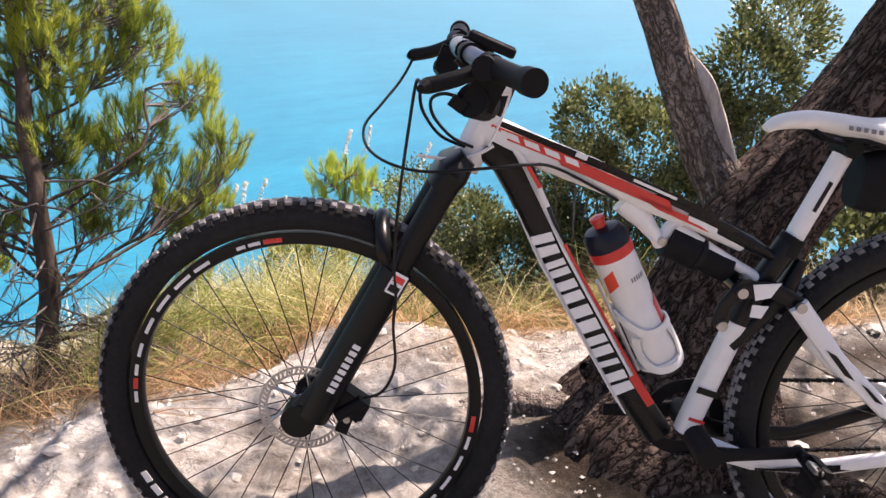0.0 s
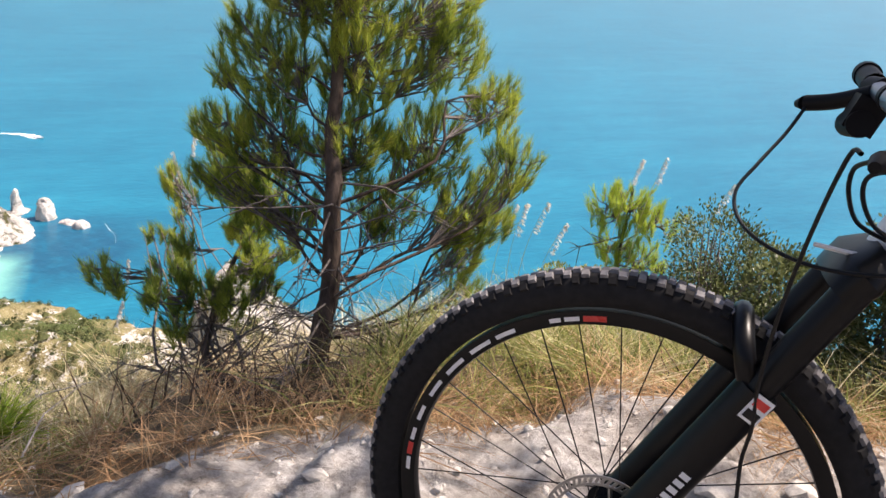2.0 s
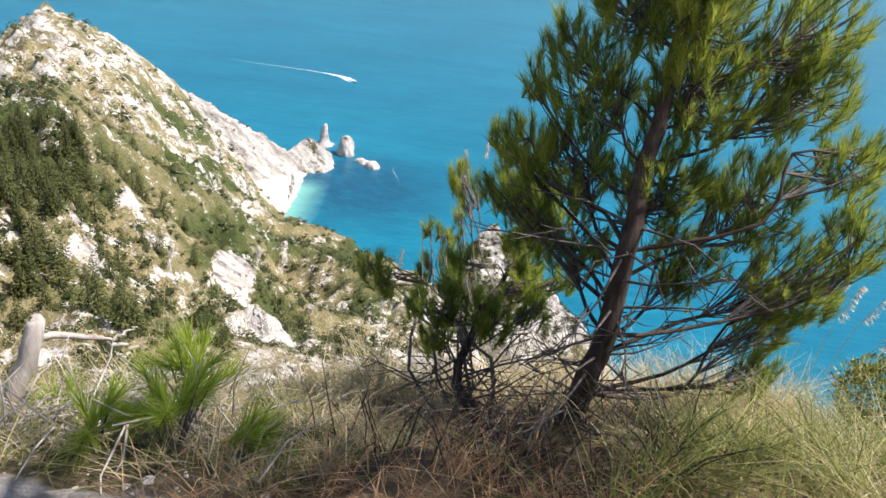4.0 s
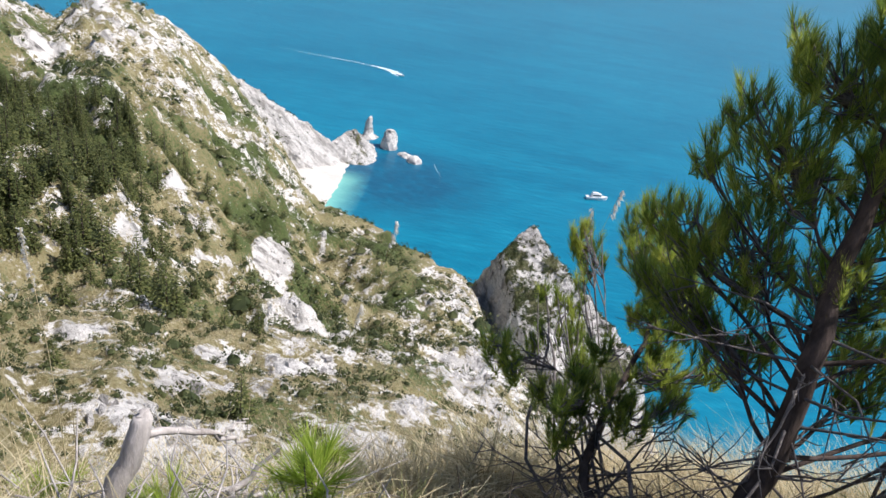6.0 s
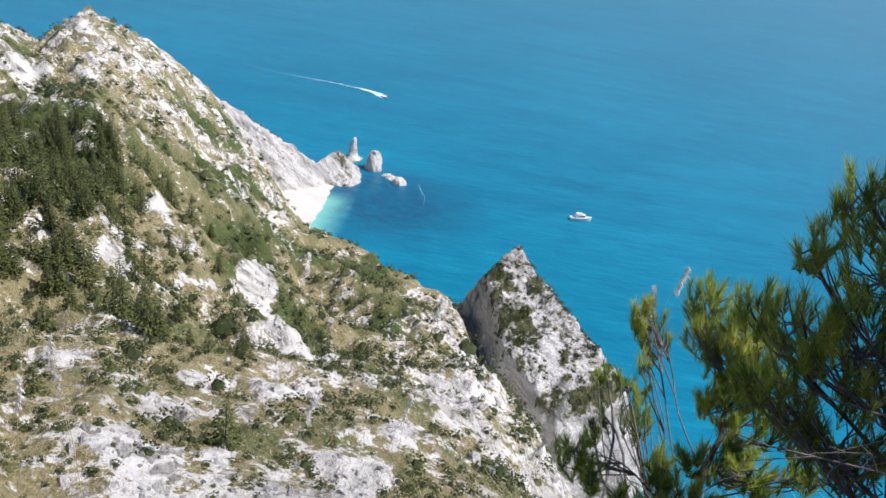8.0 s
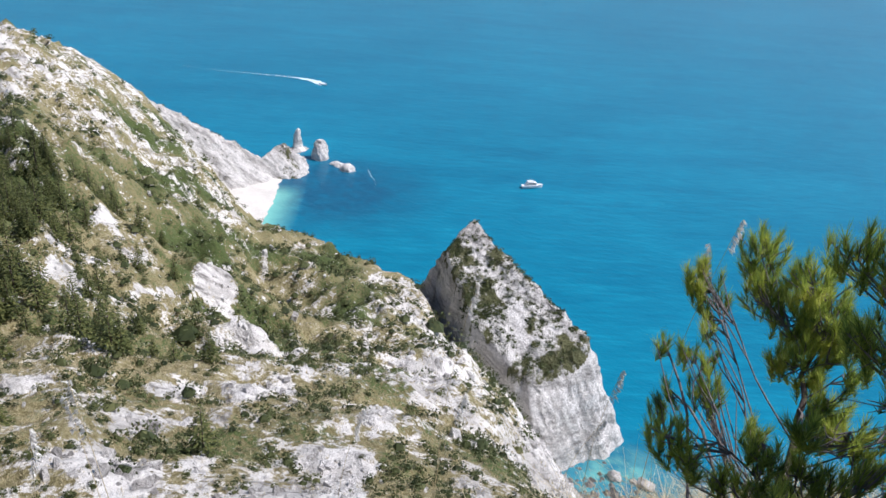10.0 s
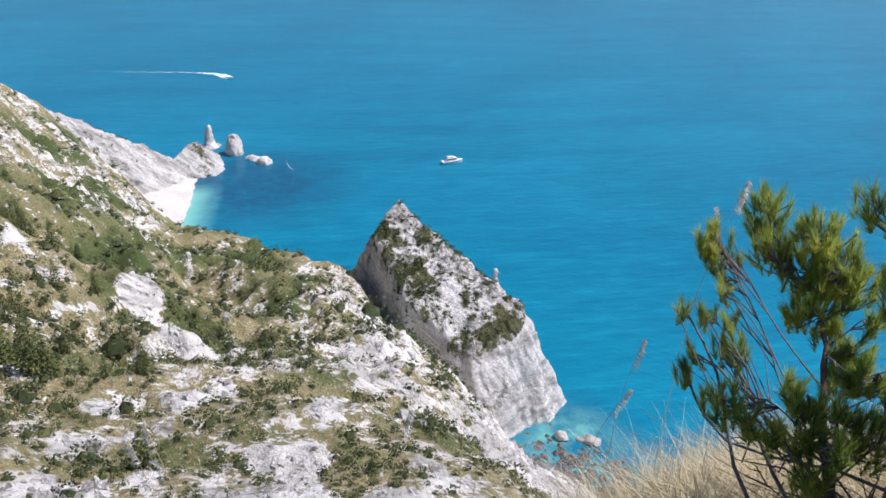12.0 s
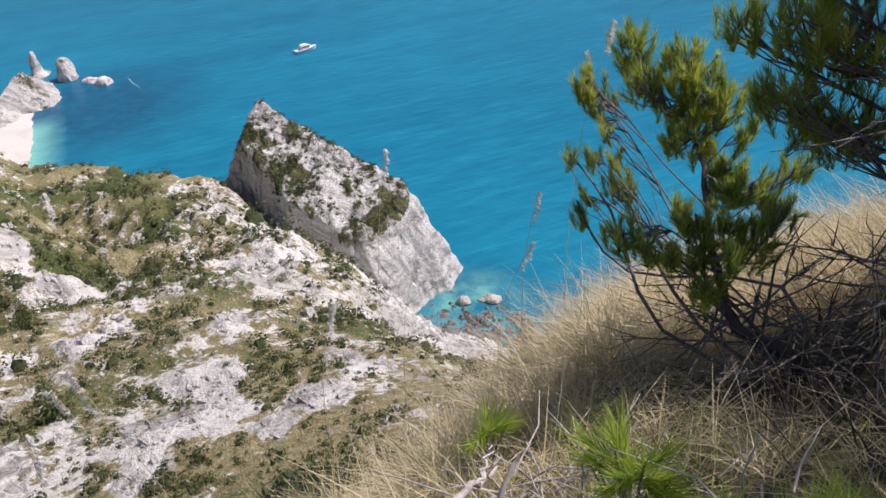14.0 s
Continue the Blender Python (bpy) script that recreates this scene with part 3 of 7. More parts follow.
stack(-341, 357, 6, 4.5, 4.0, power=3.0, rough=0.5, name="low_rock", label="low dark reef rock awash off the stacks")


def boulder(x, y, size, seed, label):
    """A weathered block lying in the shallows."""
    rng = np.random.default_rng(seed)
    bm = bmesh.new()
    bmesh.ops.create_icosphere(bm, subdivisions=3, radius=1.0)
    lean = rng.normal(size=(14, 3))
    lean /= np.linalg.norm(lean, axis=1)[:, None]
    for vt in bm.verts:
        p = np.array(vt.co)
        cut = min(1.0, min(0.62 / max(float(p @ w), 0.05) for w in lean))
        vt.co = vt.co * (cut * rng.uniform(0.96, 1.03))
        vt.co = Vector((vt.co.x * size[0], vt.co.y * size[1], vt.co.z * size[2]))
    ob = part("boulder", bm, ROCK)
    ob.location = (x, y, SEA + size[2] * 0.2)
    return tagged(ob, label, "rock", "boulders in the shallows")


boulder(-68.5, 205.5, (2.9, 2.6, 3.0), 91, "pale squarish boulder in the shallows below the headland")
boulder(-58.6, 208.5, (4.6, 3.2, 2.6), 92, "broad pale boulder in the shallows below the headland")
boulder(-62.5, 207.5, (2.2, 1.6, 1.2), 93, "low grey boulder awash between two larger ones")


def build_beach():
    m = simple("white_pebbles", (0.56, 0.53, 0.48), 0.9, grain=0.8, vary=0.12, relief=0.3, depth=0.2)
    xs, ys = np.arange(-385, -280, 1.5), np.arange(235, 330, 1.5)
    x, y = np.meshgrid(xs, ys, indexing="ij")
    u = (x + 332) * 0.78 + (y - 284.5) * 0.63       # across the shore
    z = SEA + np.clip(-0.25 - u * 0.09, -2, 3) + fbm(x / 6, y / 6, 3, 90) * 0.4
    v = np.stack([x, y, z], -1).reshape(-1, 3)
    ob = mesh_np("beach", v, grid_faces(len(xs), len(ys)), m)
    tagged(ob, "small white pebble beach in the cove", "beach", kind="structure")


build_beach()


def shingle():
    """Dark wet stones along the shore below the headland."""
    rng = np.random.default_rng(95)
    m = rock_material("wet_stone", (0.42, 0.41, 0.40))
    base = np.array([(1, 0, 0), (-1, 0, 0), (0, 1, 0), (0, -1, 0), (0, 0, 1), (0, 0, -0.5)], float)
    tri = np.array([(0, 2, 4), (2, 1, 4), (1, 3, 4), (3, 0, 4), (2, 0, 5), (1, 2, 5), (3, 1, 5), (0, 3, 5)])
    vs, fs = [], []
    for k in range(620):
        a, r = rng.uniform(-23, -12), rng.normal(201, 6.0)
        x, y = r * math.sin(radians(a)), r * math.cos(radians(a))
        s = 0.4 + rng.exponential(0.55)
        v = base * rng.uniform(0.6, 1.3, (6, 1)) * s
        c, q = math.cos(k), math.sin(k)
        v = np.column_stack([v[:, 0] * c - v[:, 1] * q, v[:, 0] * q + v[:, 1] * c, v[:, 2] * 0.7])
        vs.append(v + np.array([x, y, max(ground_height(x, y), SEA - 0.1)]))
        fs.append(tri + 6 * k)
    ob = mesh_np("shingle", np.concatenate(vs), np.concatenate(fs), m, smooth=False)
    tagged(ob, "dark wet stones scattered along the shore", "stones", kind="stuff")


shingle()


# ---- plants ----
def tubes_np(lines, sides=6):
    """Vertices and quads of tapered tubes; each line is a list of (x, y, z, radius)."""
    vs, fs, n0 = [], [], 0
    ang = np.arange(sides) * 2 * math.pi / sides
    for line in lines:
        p = np.array(line, float)
        c, r = p[:, :3], p[:, 3]
        t = np.gradient(c, axis=0)
        t /= np.linalg.norm(t, axis=1)[:, None] + 1e-9
        ref = np.where(np.abs(t[:, 2:3]) > 0.9, np.array([[1.0, 0, 0]]), np.array([[0, 0, 1.0]]))
        u = np.cross(t, ref)
        u /= np.linalg.norm(u, axis=1)[:, None] + 1e-9
        for k in range(1, len(u)):                     # keep the frame from flipping
            w = u[k - 1] - t[k] * np.dot(u[k - 1], t[k])
            if np.linalg.norm(w) > 1e-6:
                u[k] = w / np.linalg.norm(w)
        v = np.cross(t, u)
        ring = c[:, None] + r[:, None, None] * (np.cos(ang)[None, :, None] * u[:, None] + np.sin(ang)[None, :, None] * v[:, None])
        vs.append(ring.reshape(-1, 3))
        fs.append(grid_faces(len(p), sides, True) + n0)
        n0 += len(p) * sides
    return np.concatenate(vs), np.concatenate(fs)


def smooth_line(pts, n):
    """More points along a tapered line, rounded."""
    p = np.array(pts, float)
    t = np.linspace(0, len(p) - 1, n)
    i = np.clip(t.astype(int), 0, len(p) - 2)
    f = (t - i)[:, None]
    p0, p1, p2, p3 = p[np.maximum(i - 1, 0)], p[i], p[i + 1], p[np.minimum(i + 2, len(p) - 1)]
    return 0.5 * (2 * p1 + (p2 - p0) * f + (2 * p0 - 5 * p1 + 4 * p2 - p3) * f ** 2 + (3 * p1 - p0 - 3 * p2 + p3) * f ** 3)


def blades_np(base, way, length, width, bend=0.0, segs=1, rng=None, droop=None):
    """Thin tapered blades; segs 1 gives one triangle each. droop: bend towards this direction."""
    n = len(base)
    side = np.cross(way, rng.normal(size=(n, 3)))
    side /= np.linalg.norm(side, axis=1)[:, None] + 1e-9
    side *= (width * 0.5)[:, None]
    if segs == 1:
        v = np.stack([base - side, base + side, base + way * length[:, None]], 1)
        return v.reshape(-1, 3), np.arange(n * 3).reshape(-1, 3)
    rows = []
    for k in range(segs + 1):
        f = k / segs
        c = base + way * (length * f)[:, None] + droop * (length * f * f)[:, None]
        w = side * (1 - f * 0.92)
        rows.append(np.stack([c - w, c + w], 1))
    v = np.stack(rows, 1)                              # n, segs+1, 2, 3
    idx = np.arange(n * (segs + 1) * 2).reshape(n, segs + 1, 2)
    f = np.stack([idx[:, :-1, 0], idx[:, :-1, 1], idx[:, 1:, 1], idx[:, 1:, 0]], -1)
    return v.reshape(-1, 3), f.reshape(-1, 4)


def unit(v):
    return v / (np.linalg.norm(v, axis=-1, keepdims=True) + 1e-9)


def leaf_material(name, stops, rough=0.55, clear=0.45, scale=3.0, patchy=0.45):
    """Leaves and blades that let some light through; each one has its own shade."""
    m, nodes, links, b = material(name, rough, spec=0.35)
    geo = nodes.new("ShaderNodeNewGeometry")
    n = noise_node(nodes, links, scale, 3, 0.6)
    f = math_node(nodes, links, "ADD", math_node(nodes, links, "MULTIPLY", geo.outputs["Random Per Island"], 1.0 - patchy), math_node(nodes, links, "MULTIPLY", math_node(nodes, links, "SUBTRACT", math_node(nodes, links, "MULTIPLY", n, 2.0), 0.5) if patchy > 0.5 else n, patchy))
    col = ramp(nodes, links, f, stops)
    links.new(col, b.inputs["Base Color"])
    tr = nodes.new("ShaderNodeBsdfTranslucent")
    links.new(col, tr.inputs["Color"])
    mx = nodes.new("ShaderNodeMixShader")
    mx.inputs[0].default_value = clear
    links.new(b.outputs[0], mx.inputs[1])
    links.new(tr.outputs[0], mx.inputs[2])
    links.new(mx.outputs[0], nodes["Material Output"].inputs["Surface"])
    return m


def bark_material(name, dark, light, scale=30.0, depth=0.01, stretch=(1, 1, 0.25)):
    m, nodes, links, b = material(name, 0.9, spec=0.2)
    n1 = noise_node(nodes, links, scale, 6, 0.7, stretch=stretch)
    n2 = noise_node(nodes, links, scale / 6, 4, 0.6)
    col = ramp(nodes, links, n1, [(0.35, dark), (0.65, light)])
    col = mix(nodes, links, 0.35, col, ramp(nodes, links, n2, [(0.35, dark), (0.7, light)]))
    links.new(col, b.inputs["Base Color"])
    bump(nodes, links, b, n1, 0.9, depth)
    return m


NEEDLES = leaf_material("pine_needles", [(0.15, (0.07, 0.12, 0.035)), (0.40, (0.21, 0.30, 0.06)), (0.61, (0.45, 0.52, 0.09)), (0.90, (0.68, 0.66, 0.16))], clear=0.58, scale=8.0, patchy=0.62)
FRESH = leaf_material("fresh_needles", [(0.15, (0.22, 0.34, 0.04)), (0.5, (0.43, 0.55, 0.08)), (0.9, (0.60, 0.64, 0.14))], clear=0.55)
LEAVES = leaf_material("scrub_leaves", [(0.15, (0.035, 0.05, 0.02)), (0.40, (0.10, 0.125, 0.045)), (0.7, (0.22, 0.25, 0.10)), (0.95, (0.42, 0.42, 0.24))], 0.4, 0.3)
STRAW = leaf_material("dry_grass", [(0.1, (0.16, 0.115, 0.06)), (0.35, (0.56, 0.47, 0.28)), (0.65, (0.76, 0.66, 0.43)), (0.95, (0.86, 0.79, 0.60))], 0.7, 0.4)
GREENGRASS = leaf_material("green_grass", [(0.1, (0.09, 0.12, 0.035)), (0.45, (0.25, 0.29, 0.08)), (0.7, (0.44, 0.43, 0.15)), (0.95, (0.66, 0.60, 0.36))], 0.6, 0.35)
RUSTGRASS = leaf_material("rusty_grass", [(0.1, (0.26, 0.14, 0.07)), (0.5, (0.52, 0.32, 0.17)), (0.9, (0.70, 0.52, 0.32))], 0.7, 0.3)
PLUME = leaf_material("seed_head", [(0.1, (0.74, 0.70, 0.63)), (0.5, (0.88, 0.85, 0.80)), (0.95, (0.93, 0.91, 0.88))], 0.8, 0.35)
BARK = bark_material("dark_bark", (0.035, 0.027, 0.024), (0.16, 0.12, 0.10))
TWIG = bark_material("grey_twig", (0.09, 0.08, 0.075), (0.30, 0.265, 0.25), 80)
BIGBARK = furrowed_bark("pine_bark", (0.018, 0.013, 0.012), (0.080, 0.056, 0.048), (0.24, 0.175, 0.15))
GREYBARK = furrowed_bark("grey_bark", (0.12, 0.096, 0.086), (0.24, 0.195, 0.178), (0.46, 0.395, 0.365), -0.45, 40)
# pale wood colour that stands in for sunlight on the grey limb
SUNLIT_WOOD = bark_material("sunlit_strip", (0.30, 0.27, 0.25), (0.66, 0.62, 0.59), 40, 0.004, (1, 1, 0.2))


def needle_tufts(tips, axes, rng, per=80, length=0.07, shoot=0.11, width=0.0024, spread=0.66):
    """Brushes of needles round shoots that end at the tips."""
    n = len(tips)
    ax = np.repeat(unit(axes), per, 0)
    t = rng.uniform(0, 1, n * per)
    base = np.repeat(tips, per, 0) - ax * (shoot * (1 - t))[:, None]
    out = rng.normal(size=(n * per, 3))
    out = unit(out - ax * (out * ax).sum(1)[:, None])
    tilt = spread * rng.uniform(0.5, 1.25, n * per) * (1.15 - 0.55 * t)
    way = unit(ax * np.cos(tilt)[:, None] + out * np.sin(tilt)[:, None] + np.array([0, 0, 0.10]))
    return blades_np(base, way, length * rng.uniform(0.7, 1.15, n * per), np.full(n * per, width), rng=rng)


def pine(name, label, trunk, lobes, seed, limb_from=0.25, density=46, bare=26, mat=None, per=80, group="", tuft=1.0, limb_mat=None):
    """A small pine: bent trunk, limbs to each lobe of the crown, twigs and brushes of needles."""
    rng = np.random.default_rng(seed)
    root = tagged(new(name), label, "tree", group)
    root.location = trunk[0][:3]
    off = -np.array(trunk[0][:3])
    line = smooth_line(trunk, 26)
    line[1:, :2] += rng.normal(0, 0.006, (25, 2))
    v, f = tubes_np([line], 9)
    mesh_np("trunk", v + off, f, BARK, root)
    limbs, twigs, tips, axes = [], [], [], []
    c = line[:, :3]
    for x, y, z, r in lobes:
        o = np.array([x, y, z])
        k = np.argmin(np.abs(c[:, 2] - (z - 0.35 * np.hypot(x - c[:, 0], y - c[:, 1]) - 0.10)) + 0.2 * np.linalg.norm(c - o, axis=1))
        k = int(np.clip(k, limb_from * 25, 24))
        a = c[k]
        rad = min(line[k, 3] * 0.20, 0.008) + 0.0012
        span = np.linalg.norm(o - a)
        mid1 = a + (o - a) * 0.35 + np.array([0, 0, -0.05 * span]) + rng.normal(0, 0.07 * span, 3)
        mid2 = a + (o - a) * 0.7 + rng.normal(0, 0.06 * span, 3)
        lb = smooth_line([(*a, rad), (*mid1, rad * 0.8), (*mid2, rad * 0.6), (*o, rad * 0.4)], 10)
        limbs.append(lb)
        n = max(4, int(density * (r / 0.15) ** 2))
        d = unit(rng.normal(size=(n, 3)))
        q = o + d * (r * rng.uniform(0.35, 1.0, n) ** 0.6)[:, None] * np.array([1, 1, 0.92])
        s = lb[rng.integers(4, 10, n), :3]
        m = s + (q - s) * 0.55 + np.array([0, 0, -0.02])
        for j in range(n):
            twigs.append([(*s[j], 0.0035), (*m[j], 0.0027), (*q[j], 0.0018)])
        tips.append(q)
        axes.append(unit((q - a) * 0.35 + d * 0.35 + np.array([0, 0, 0.85]) + rng.normal(0, 0.20, (n, 3))))
    for _ in range(bare):                              # dead lower twigs
        k = rng.integers(2, 15)
        a = c[k]
        w = rng.normal(size=3) * np.array([1, 1, 0.35])
        w = w / np.linalg.norm(w) * rng.uniform(0.2, 0.5)
        b2 = a + w
        twigs.append([(*a, 0.006), (*(a + w * 0.5 + rng.normal(0, 0.03, 3)), 0.004), (*b2, 0.0015)])
        for _ in range(5):
            s = a + w * rng.uniform(0.3, 1.0)
            e = s + w * 0.25 + rng.normal(0, 0.07, 3)
            twigs.append([(*s, 0.003), (*((s + e) / 2 + rng.normal(0, 0.01, 3)), 0.002), (*e, 0.001)])
    for lb in limbs:
        v, f = tubes_np([lb], 6)
        mesh_np("limb", v + off, f, limb_mat or BARK, root)
    v, f = tubes_np(twigs, 4)
    mesh_np("twig_tangle", v + off, f, TWIG, root)["kind"] = "stuff"
    v, f = needle_tufts(np.concatenate(tips), np.concatenate(axes), rng, per, 0.066 * tuft, 0.085 * tuft)
    mesh_np("crown", v + off, f, mat or NEEDLES, root, smooth=False)
    return root


MAIN_TRUNK = [(-1.40, 2.64, -1.05, 0.050), (-1.39, 2.68, -0.60, 0.038), (-1.38, 2.73, -0.39, 0.035), (-1.37, 2.78, -0.23, 0.032), (-1.38, 2.83, 0.08, 0.028), (-1.42, 2.92, 0.37, 0.024), (-1.44, 3.02, 0.75, 0.017), (-1.44, 3.08, 1.15, 0.009), (-1.43, 3.1, 1.42, 0.004)]
MAIN_LOBES = [(-1.44, 3.12, 0.89, 0.24), (-1.12, 3.31, 0.88, 0.19), (-1.63, 3.0, 0.9, 0.16), (-1.47, 3.12, 1.08, 0.24), (-1.44, 3.15, 1.27, 0.19), (-1.68, 2.95, 0.65, 0.2), (-1.36, 3.15, 0.64, 0.25), (-1.09, 3.31, 0.7, 0.19), (-1.84, 2.85, 0.4, 0.12), (-1.7, 2.93, 0.35, 0.19), (-1.41, 3.09, 0.33, 0.22), (-1.12, 3.26, 0.33, 0.21), (-0.9, 3.4, 0.5, 0.15), (-0.81, 3.42, 0.24, 0.16), (-1.82, 2.85, 0.15, 0.14), (-1.64, 2.95, 0.06, 0.16), (-1.28, 3.15, 0.06, 0.18), (-0.98, 3.31, 0.06, 0.19), (-1.76, 2.95, 0.98, 0.09), (-1.84, 2.95, 0.78, 0.1), (-1.91, 2.92, 0.62, 0.09), (-2.0, 2.93, 0.36, 0.10), (-1.90, 2.75, 0.22, 0.08), (-1.0, 3.44, -0.24, 0.14), (-0.89, 3.50, -0.06, 0.13), (-0.97, 3.40, -0.42, 0.12)]
pine("pine_tree", "young green pine with a dark trunk and bare lower twigs", [(x, y, z, r * 1.25) for x, y, z, r in MAIN_TRUNK], [(x, y, z, r * 0.95) for x, y, z, r in MAIN_LOBES], 3, density=46, bare=60, tuft=0.95)
SMALL_TRUNK = [(-1.55, 2.50, -0.85, 0.045), (-1.64, 2.53, -0.66, 0.034), (-1.71, 2.56, -0.61, 0.028), (-1.84, 2.62, -0.60, 0.022), (-1.91, 2.71, -0.54, 0.018), (-1.97, 2.91, -0.43, 0.014), (-2.03, 3.17, -0.30, 0.010), (-2.08, 3.42, -0.17, 0.007), (-2.12, 3.49, 0.01, 0.004)]
SMALL_LOBES = [(-2.35, 3.56, 0.02, 0.10), (-2.48, 3.35, -0.07, 0.085), (-2.3, 3.51, -0.1, 0.11), (-2.12, 3.47, -0.01, 0.12), (-2.03, 3.42, -0.1, 0.12), (-2.43, 3.35, -0.16, 0.06), (-2.15, 3.47, -0.15, 0.11), (-1.97, 3.36, -0.11, 0.085), (-2.4, 3.26, -0.2, 0.04),
               (-2.53, 3.19, -0.29, 0.035), (-2.44, 3.2, -0.28, 0.045), (-2.35, 3.16, -0.27, 0.035), (-2.07, 3.32, -0.24, 0.10), (-2.15, 3.32, -0.26, 0.06), (-1.9, 3.21, -0.15, 0.055), (-1.96, 3.21, -0.27, 0.095), (-2.32, 3.11, -0.36, 0.07), (-2.48, 3.1, -0.49, 0.05), (-2.44, 3.1, -0.42, 0.04),
               (-1.95, 3.11, -0.35, 0.08), (-1.86, 3.05, -0.26, 0.08), (-1.78, 2.99, -0.33, 0.085), (-1.72, 3.09, -0.21, 0.065), (-2.26, 2.52, -0.18, 0.07), (-2.19, 2.52, -0.21, 0.06), (-2.08, 2.82, -0.28, 0.07), (-2.03, 2.72, -0.34, 0.085), (-1.93, 2.81, -0.32, 0.085), (-1.83, 2.8, -0.35, 0.08), (-1.98, 2.61, -0.4, 0.07), (-2.12, 2.62, -0.31, 0.055), (-1.93, 2.45, -0.17, 0.05), (-1.94, 2.66, -0.07, 0.06), (-2.05, 2.74, -0.22, 0.05)]
pine("small_pine", "small pine with a low forked trunk and bright green tips", SMALL_TRUNK, [(x, y, z, r * 1.06) for x, y, z, r in SMALL_LOBES], 8, 0.1, 60, 46, tuft=0.86, limb_mat=TWIG)
SAP = [(-0.33, 4.5, -1.2, 0.018), (-0.35, 4.5, -0.7, 0.013), (-0.34, 4.5, -0.3, 0.006), (-0.33, 4.5, -0.1, 0.003)]
pine("pine_sapling", "thin pine sapling with yellow-green needles among dry grass", SAP, [(-0.31, 4.5, -0.22, 0.16), (-0.46, 4.5, -0.24, 0.14), (-0.16, 4.5, -0.28, 0.14), (-0.38, 4.5, -0.45, 0.15), (-0.22, 4.5, -0.55, 0.15), (-0.33, 4.45, -0.68, 0.15)], 12, 0.2, 30, 4, FRESH)


def bush(name, label, lobes, seed, leaf=(0.025, 0.012), per=4600, mat=None, stems=14, base_z=None, group=""):
    """A leafy shrub: stems from the ground and many small leaves in uneven lobes."""
    rng = np.random.default_rng(seed)
    lob = np.array(lobes)
    bx, by = lob[:, 0].mean(), lob[:, 1].mean()
    bz = ground_height(bx, by) - 0.05
    root = tagged(new(name), label, "shrub", group)
    root.location = (bx, by, bz)
    off = -np.array([bx, by, bz])
    lines = []
    for x, y, z, r in lobes:
        for _ in range(stems):
            e = np.array([x, y, z]) + unit(rng.normal(size=3)) * r * rng.uniform(0.4, 1.05)
            s = np.array([bx, by, bz]) + rng.normal(0, 0.10, 3) * np.array([1, 1, 0])
            s[0] += (x - bx) * 0.5
            s[1] += (y - by) * 0.5
            m = s + (e - s) * 0.5 + rng.normal(0, 0.05, 3)
            lines.append([(*s, 0.007), (*m, 0.005), (*e, 0.0015)])
    v, f = tubes_np(lines, 4)
    mesh_np("stem_tangle", v + off, f, TWIG, root)["kind"] = "stuff"
    vs, fs, n0 = [], [], 0
    for x, y, z, r in lobes:
        n = int(per * (r / 0.18) ** 2)
        d = unit(rng.normal(size=(n, 3)))
        lump = 0.78 + 0.4 * rng.random(n)
        q = np.array([x, y, z]) + d * (r * lump * rng.uniform(0.3, 1, n) ** 0.35)[:, None]
        q = q[vnoise(q[:, 0] * 13 + q[:, 2] * 9, q[:, 1] * 13 - q[:, 2] * 8 + 50, seed) > 0.36]
        n, d = len(q), unit(q - np.array([x, y, z]))
        way = unit(d + rng.normal(0, 0.6, (n, 3)) + np.array([0, 0, 0.5]))
        side = unit(np.cross(way, rng.normal(size=(n, 3)))) * leaf[1] * 0.5
        ln = leaf[0] * rng.uniform(0.6, 1.2, n)[:, None]
        mid = q + way * ln * 0.5
        vv = np.stack([q, mid + side, q + way * ln, mid - side], 1).reshape(-1, 3)
        vs.append(vv)
        fs.append(np.arange(n * 4).reshape(-1, 4) + n0)
        n0 += n * 4
    mesh_np("foliage", np.concatenate(vs) + off, np.concatenate(fs), mat or LEAVES, root, smooth=False)["kind"] = "stuff"
    return root


bush("shrub", "dense evergreen scrub bush with small pale green leaves", [(0.78, 3.0, 0.48, 0.17), (1.01, 3.0, 0.36, 0.22), (0.83, 3.1, 0.08, 0.23), (0.69, 3.0, 0.25, 0.15), (0.65, 3.0, -0.05, 0.18)], 21)
bush("shrub", "dense evergreen scrub bush beside the big pine trunk", [(1.37, 3.0, 0.66, 0.20), (1.50, 3.1, 0.84, 0.20), (1.45, 3.0, 0.40, 0.20), (1.2, 3.0, 0.1, 0.22), (1.25, 3.1, 0.5, 0.16)], 22)
bush("shrub", "low evergreen scrub bush with yellow-green leaves", [(1.09, 2.9, -0.18, 0.2), (1.35, 2.9, -0.15, 0.2), (0.9, 2.85, -0.25, 0.14)], 23)
bush("shrub", "evergreen bush with rounded bright leaves behind the saddle", [(1.90, 2.9, -0.05, 0.22), (1.83, 2.8, -0.28, 0.16), (1.94, 2.9, 0.2, 0.18), (2.2, 3.0, 0.1, 0.25)], 24, (0.042, 0.024), 1000)
bush("shrub", "grey twiggy shrub half bare on the edge of the slope", [(0.12, 3.9, -0.21, 0.24), (0.02, 3.9, -0.48, 0.21), (0.35, 3.9, -0.35, 0.26), (0.25, 3.9, -0.62, 0.28)], 25, (0.022, 0.010), 2400, stems=44)
bush("shrub", "low green shrub below the path's edge", [(0.44, 3.0, -0.12, 0.17), (0.30, 3.0, 0.02, 0.14), (0.2, 3.1, -0.25, 0.16)], 26)
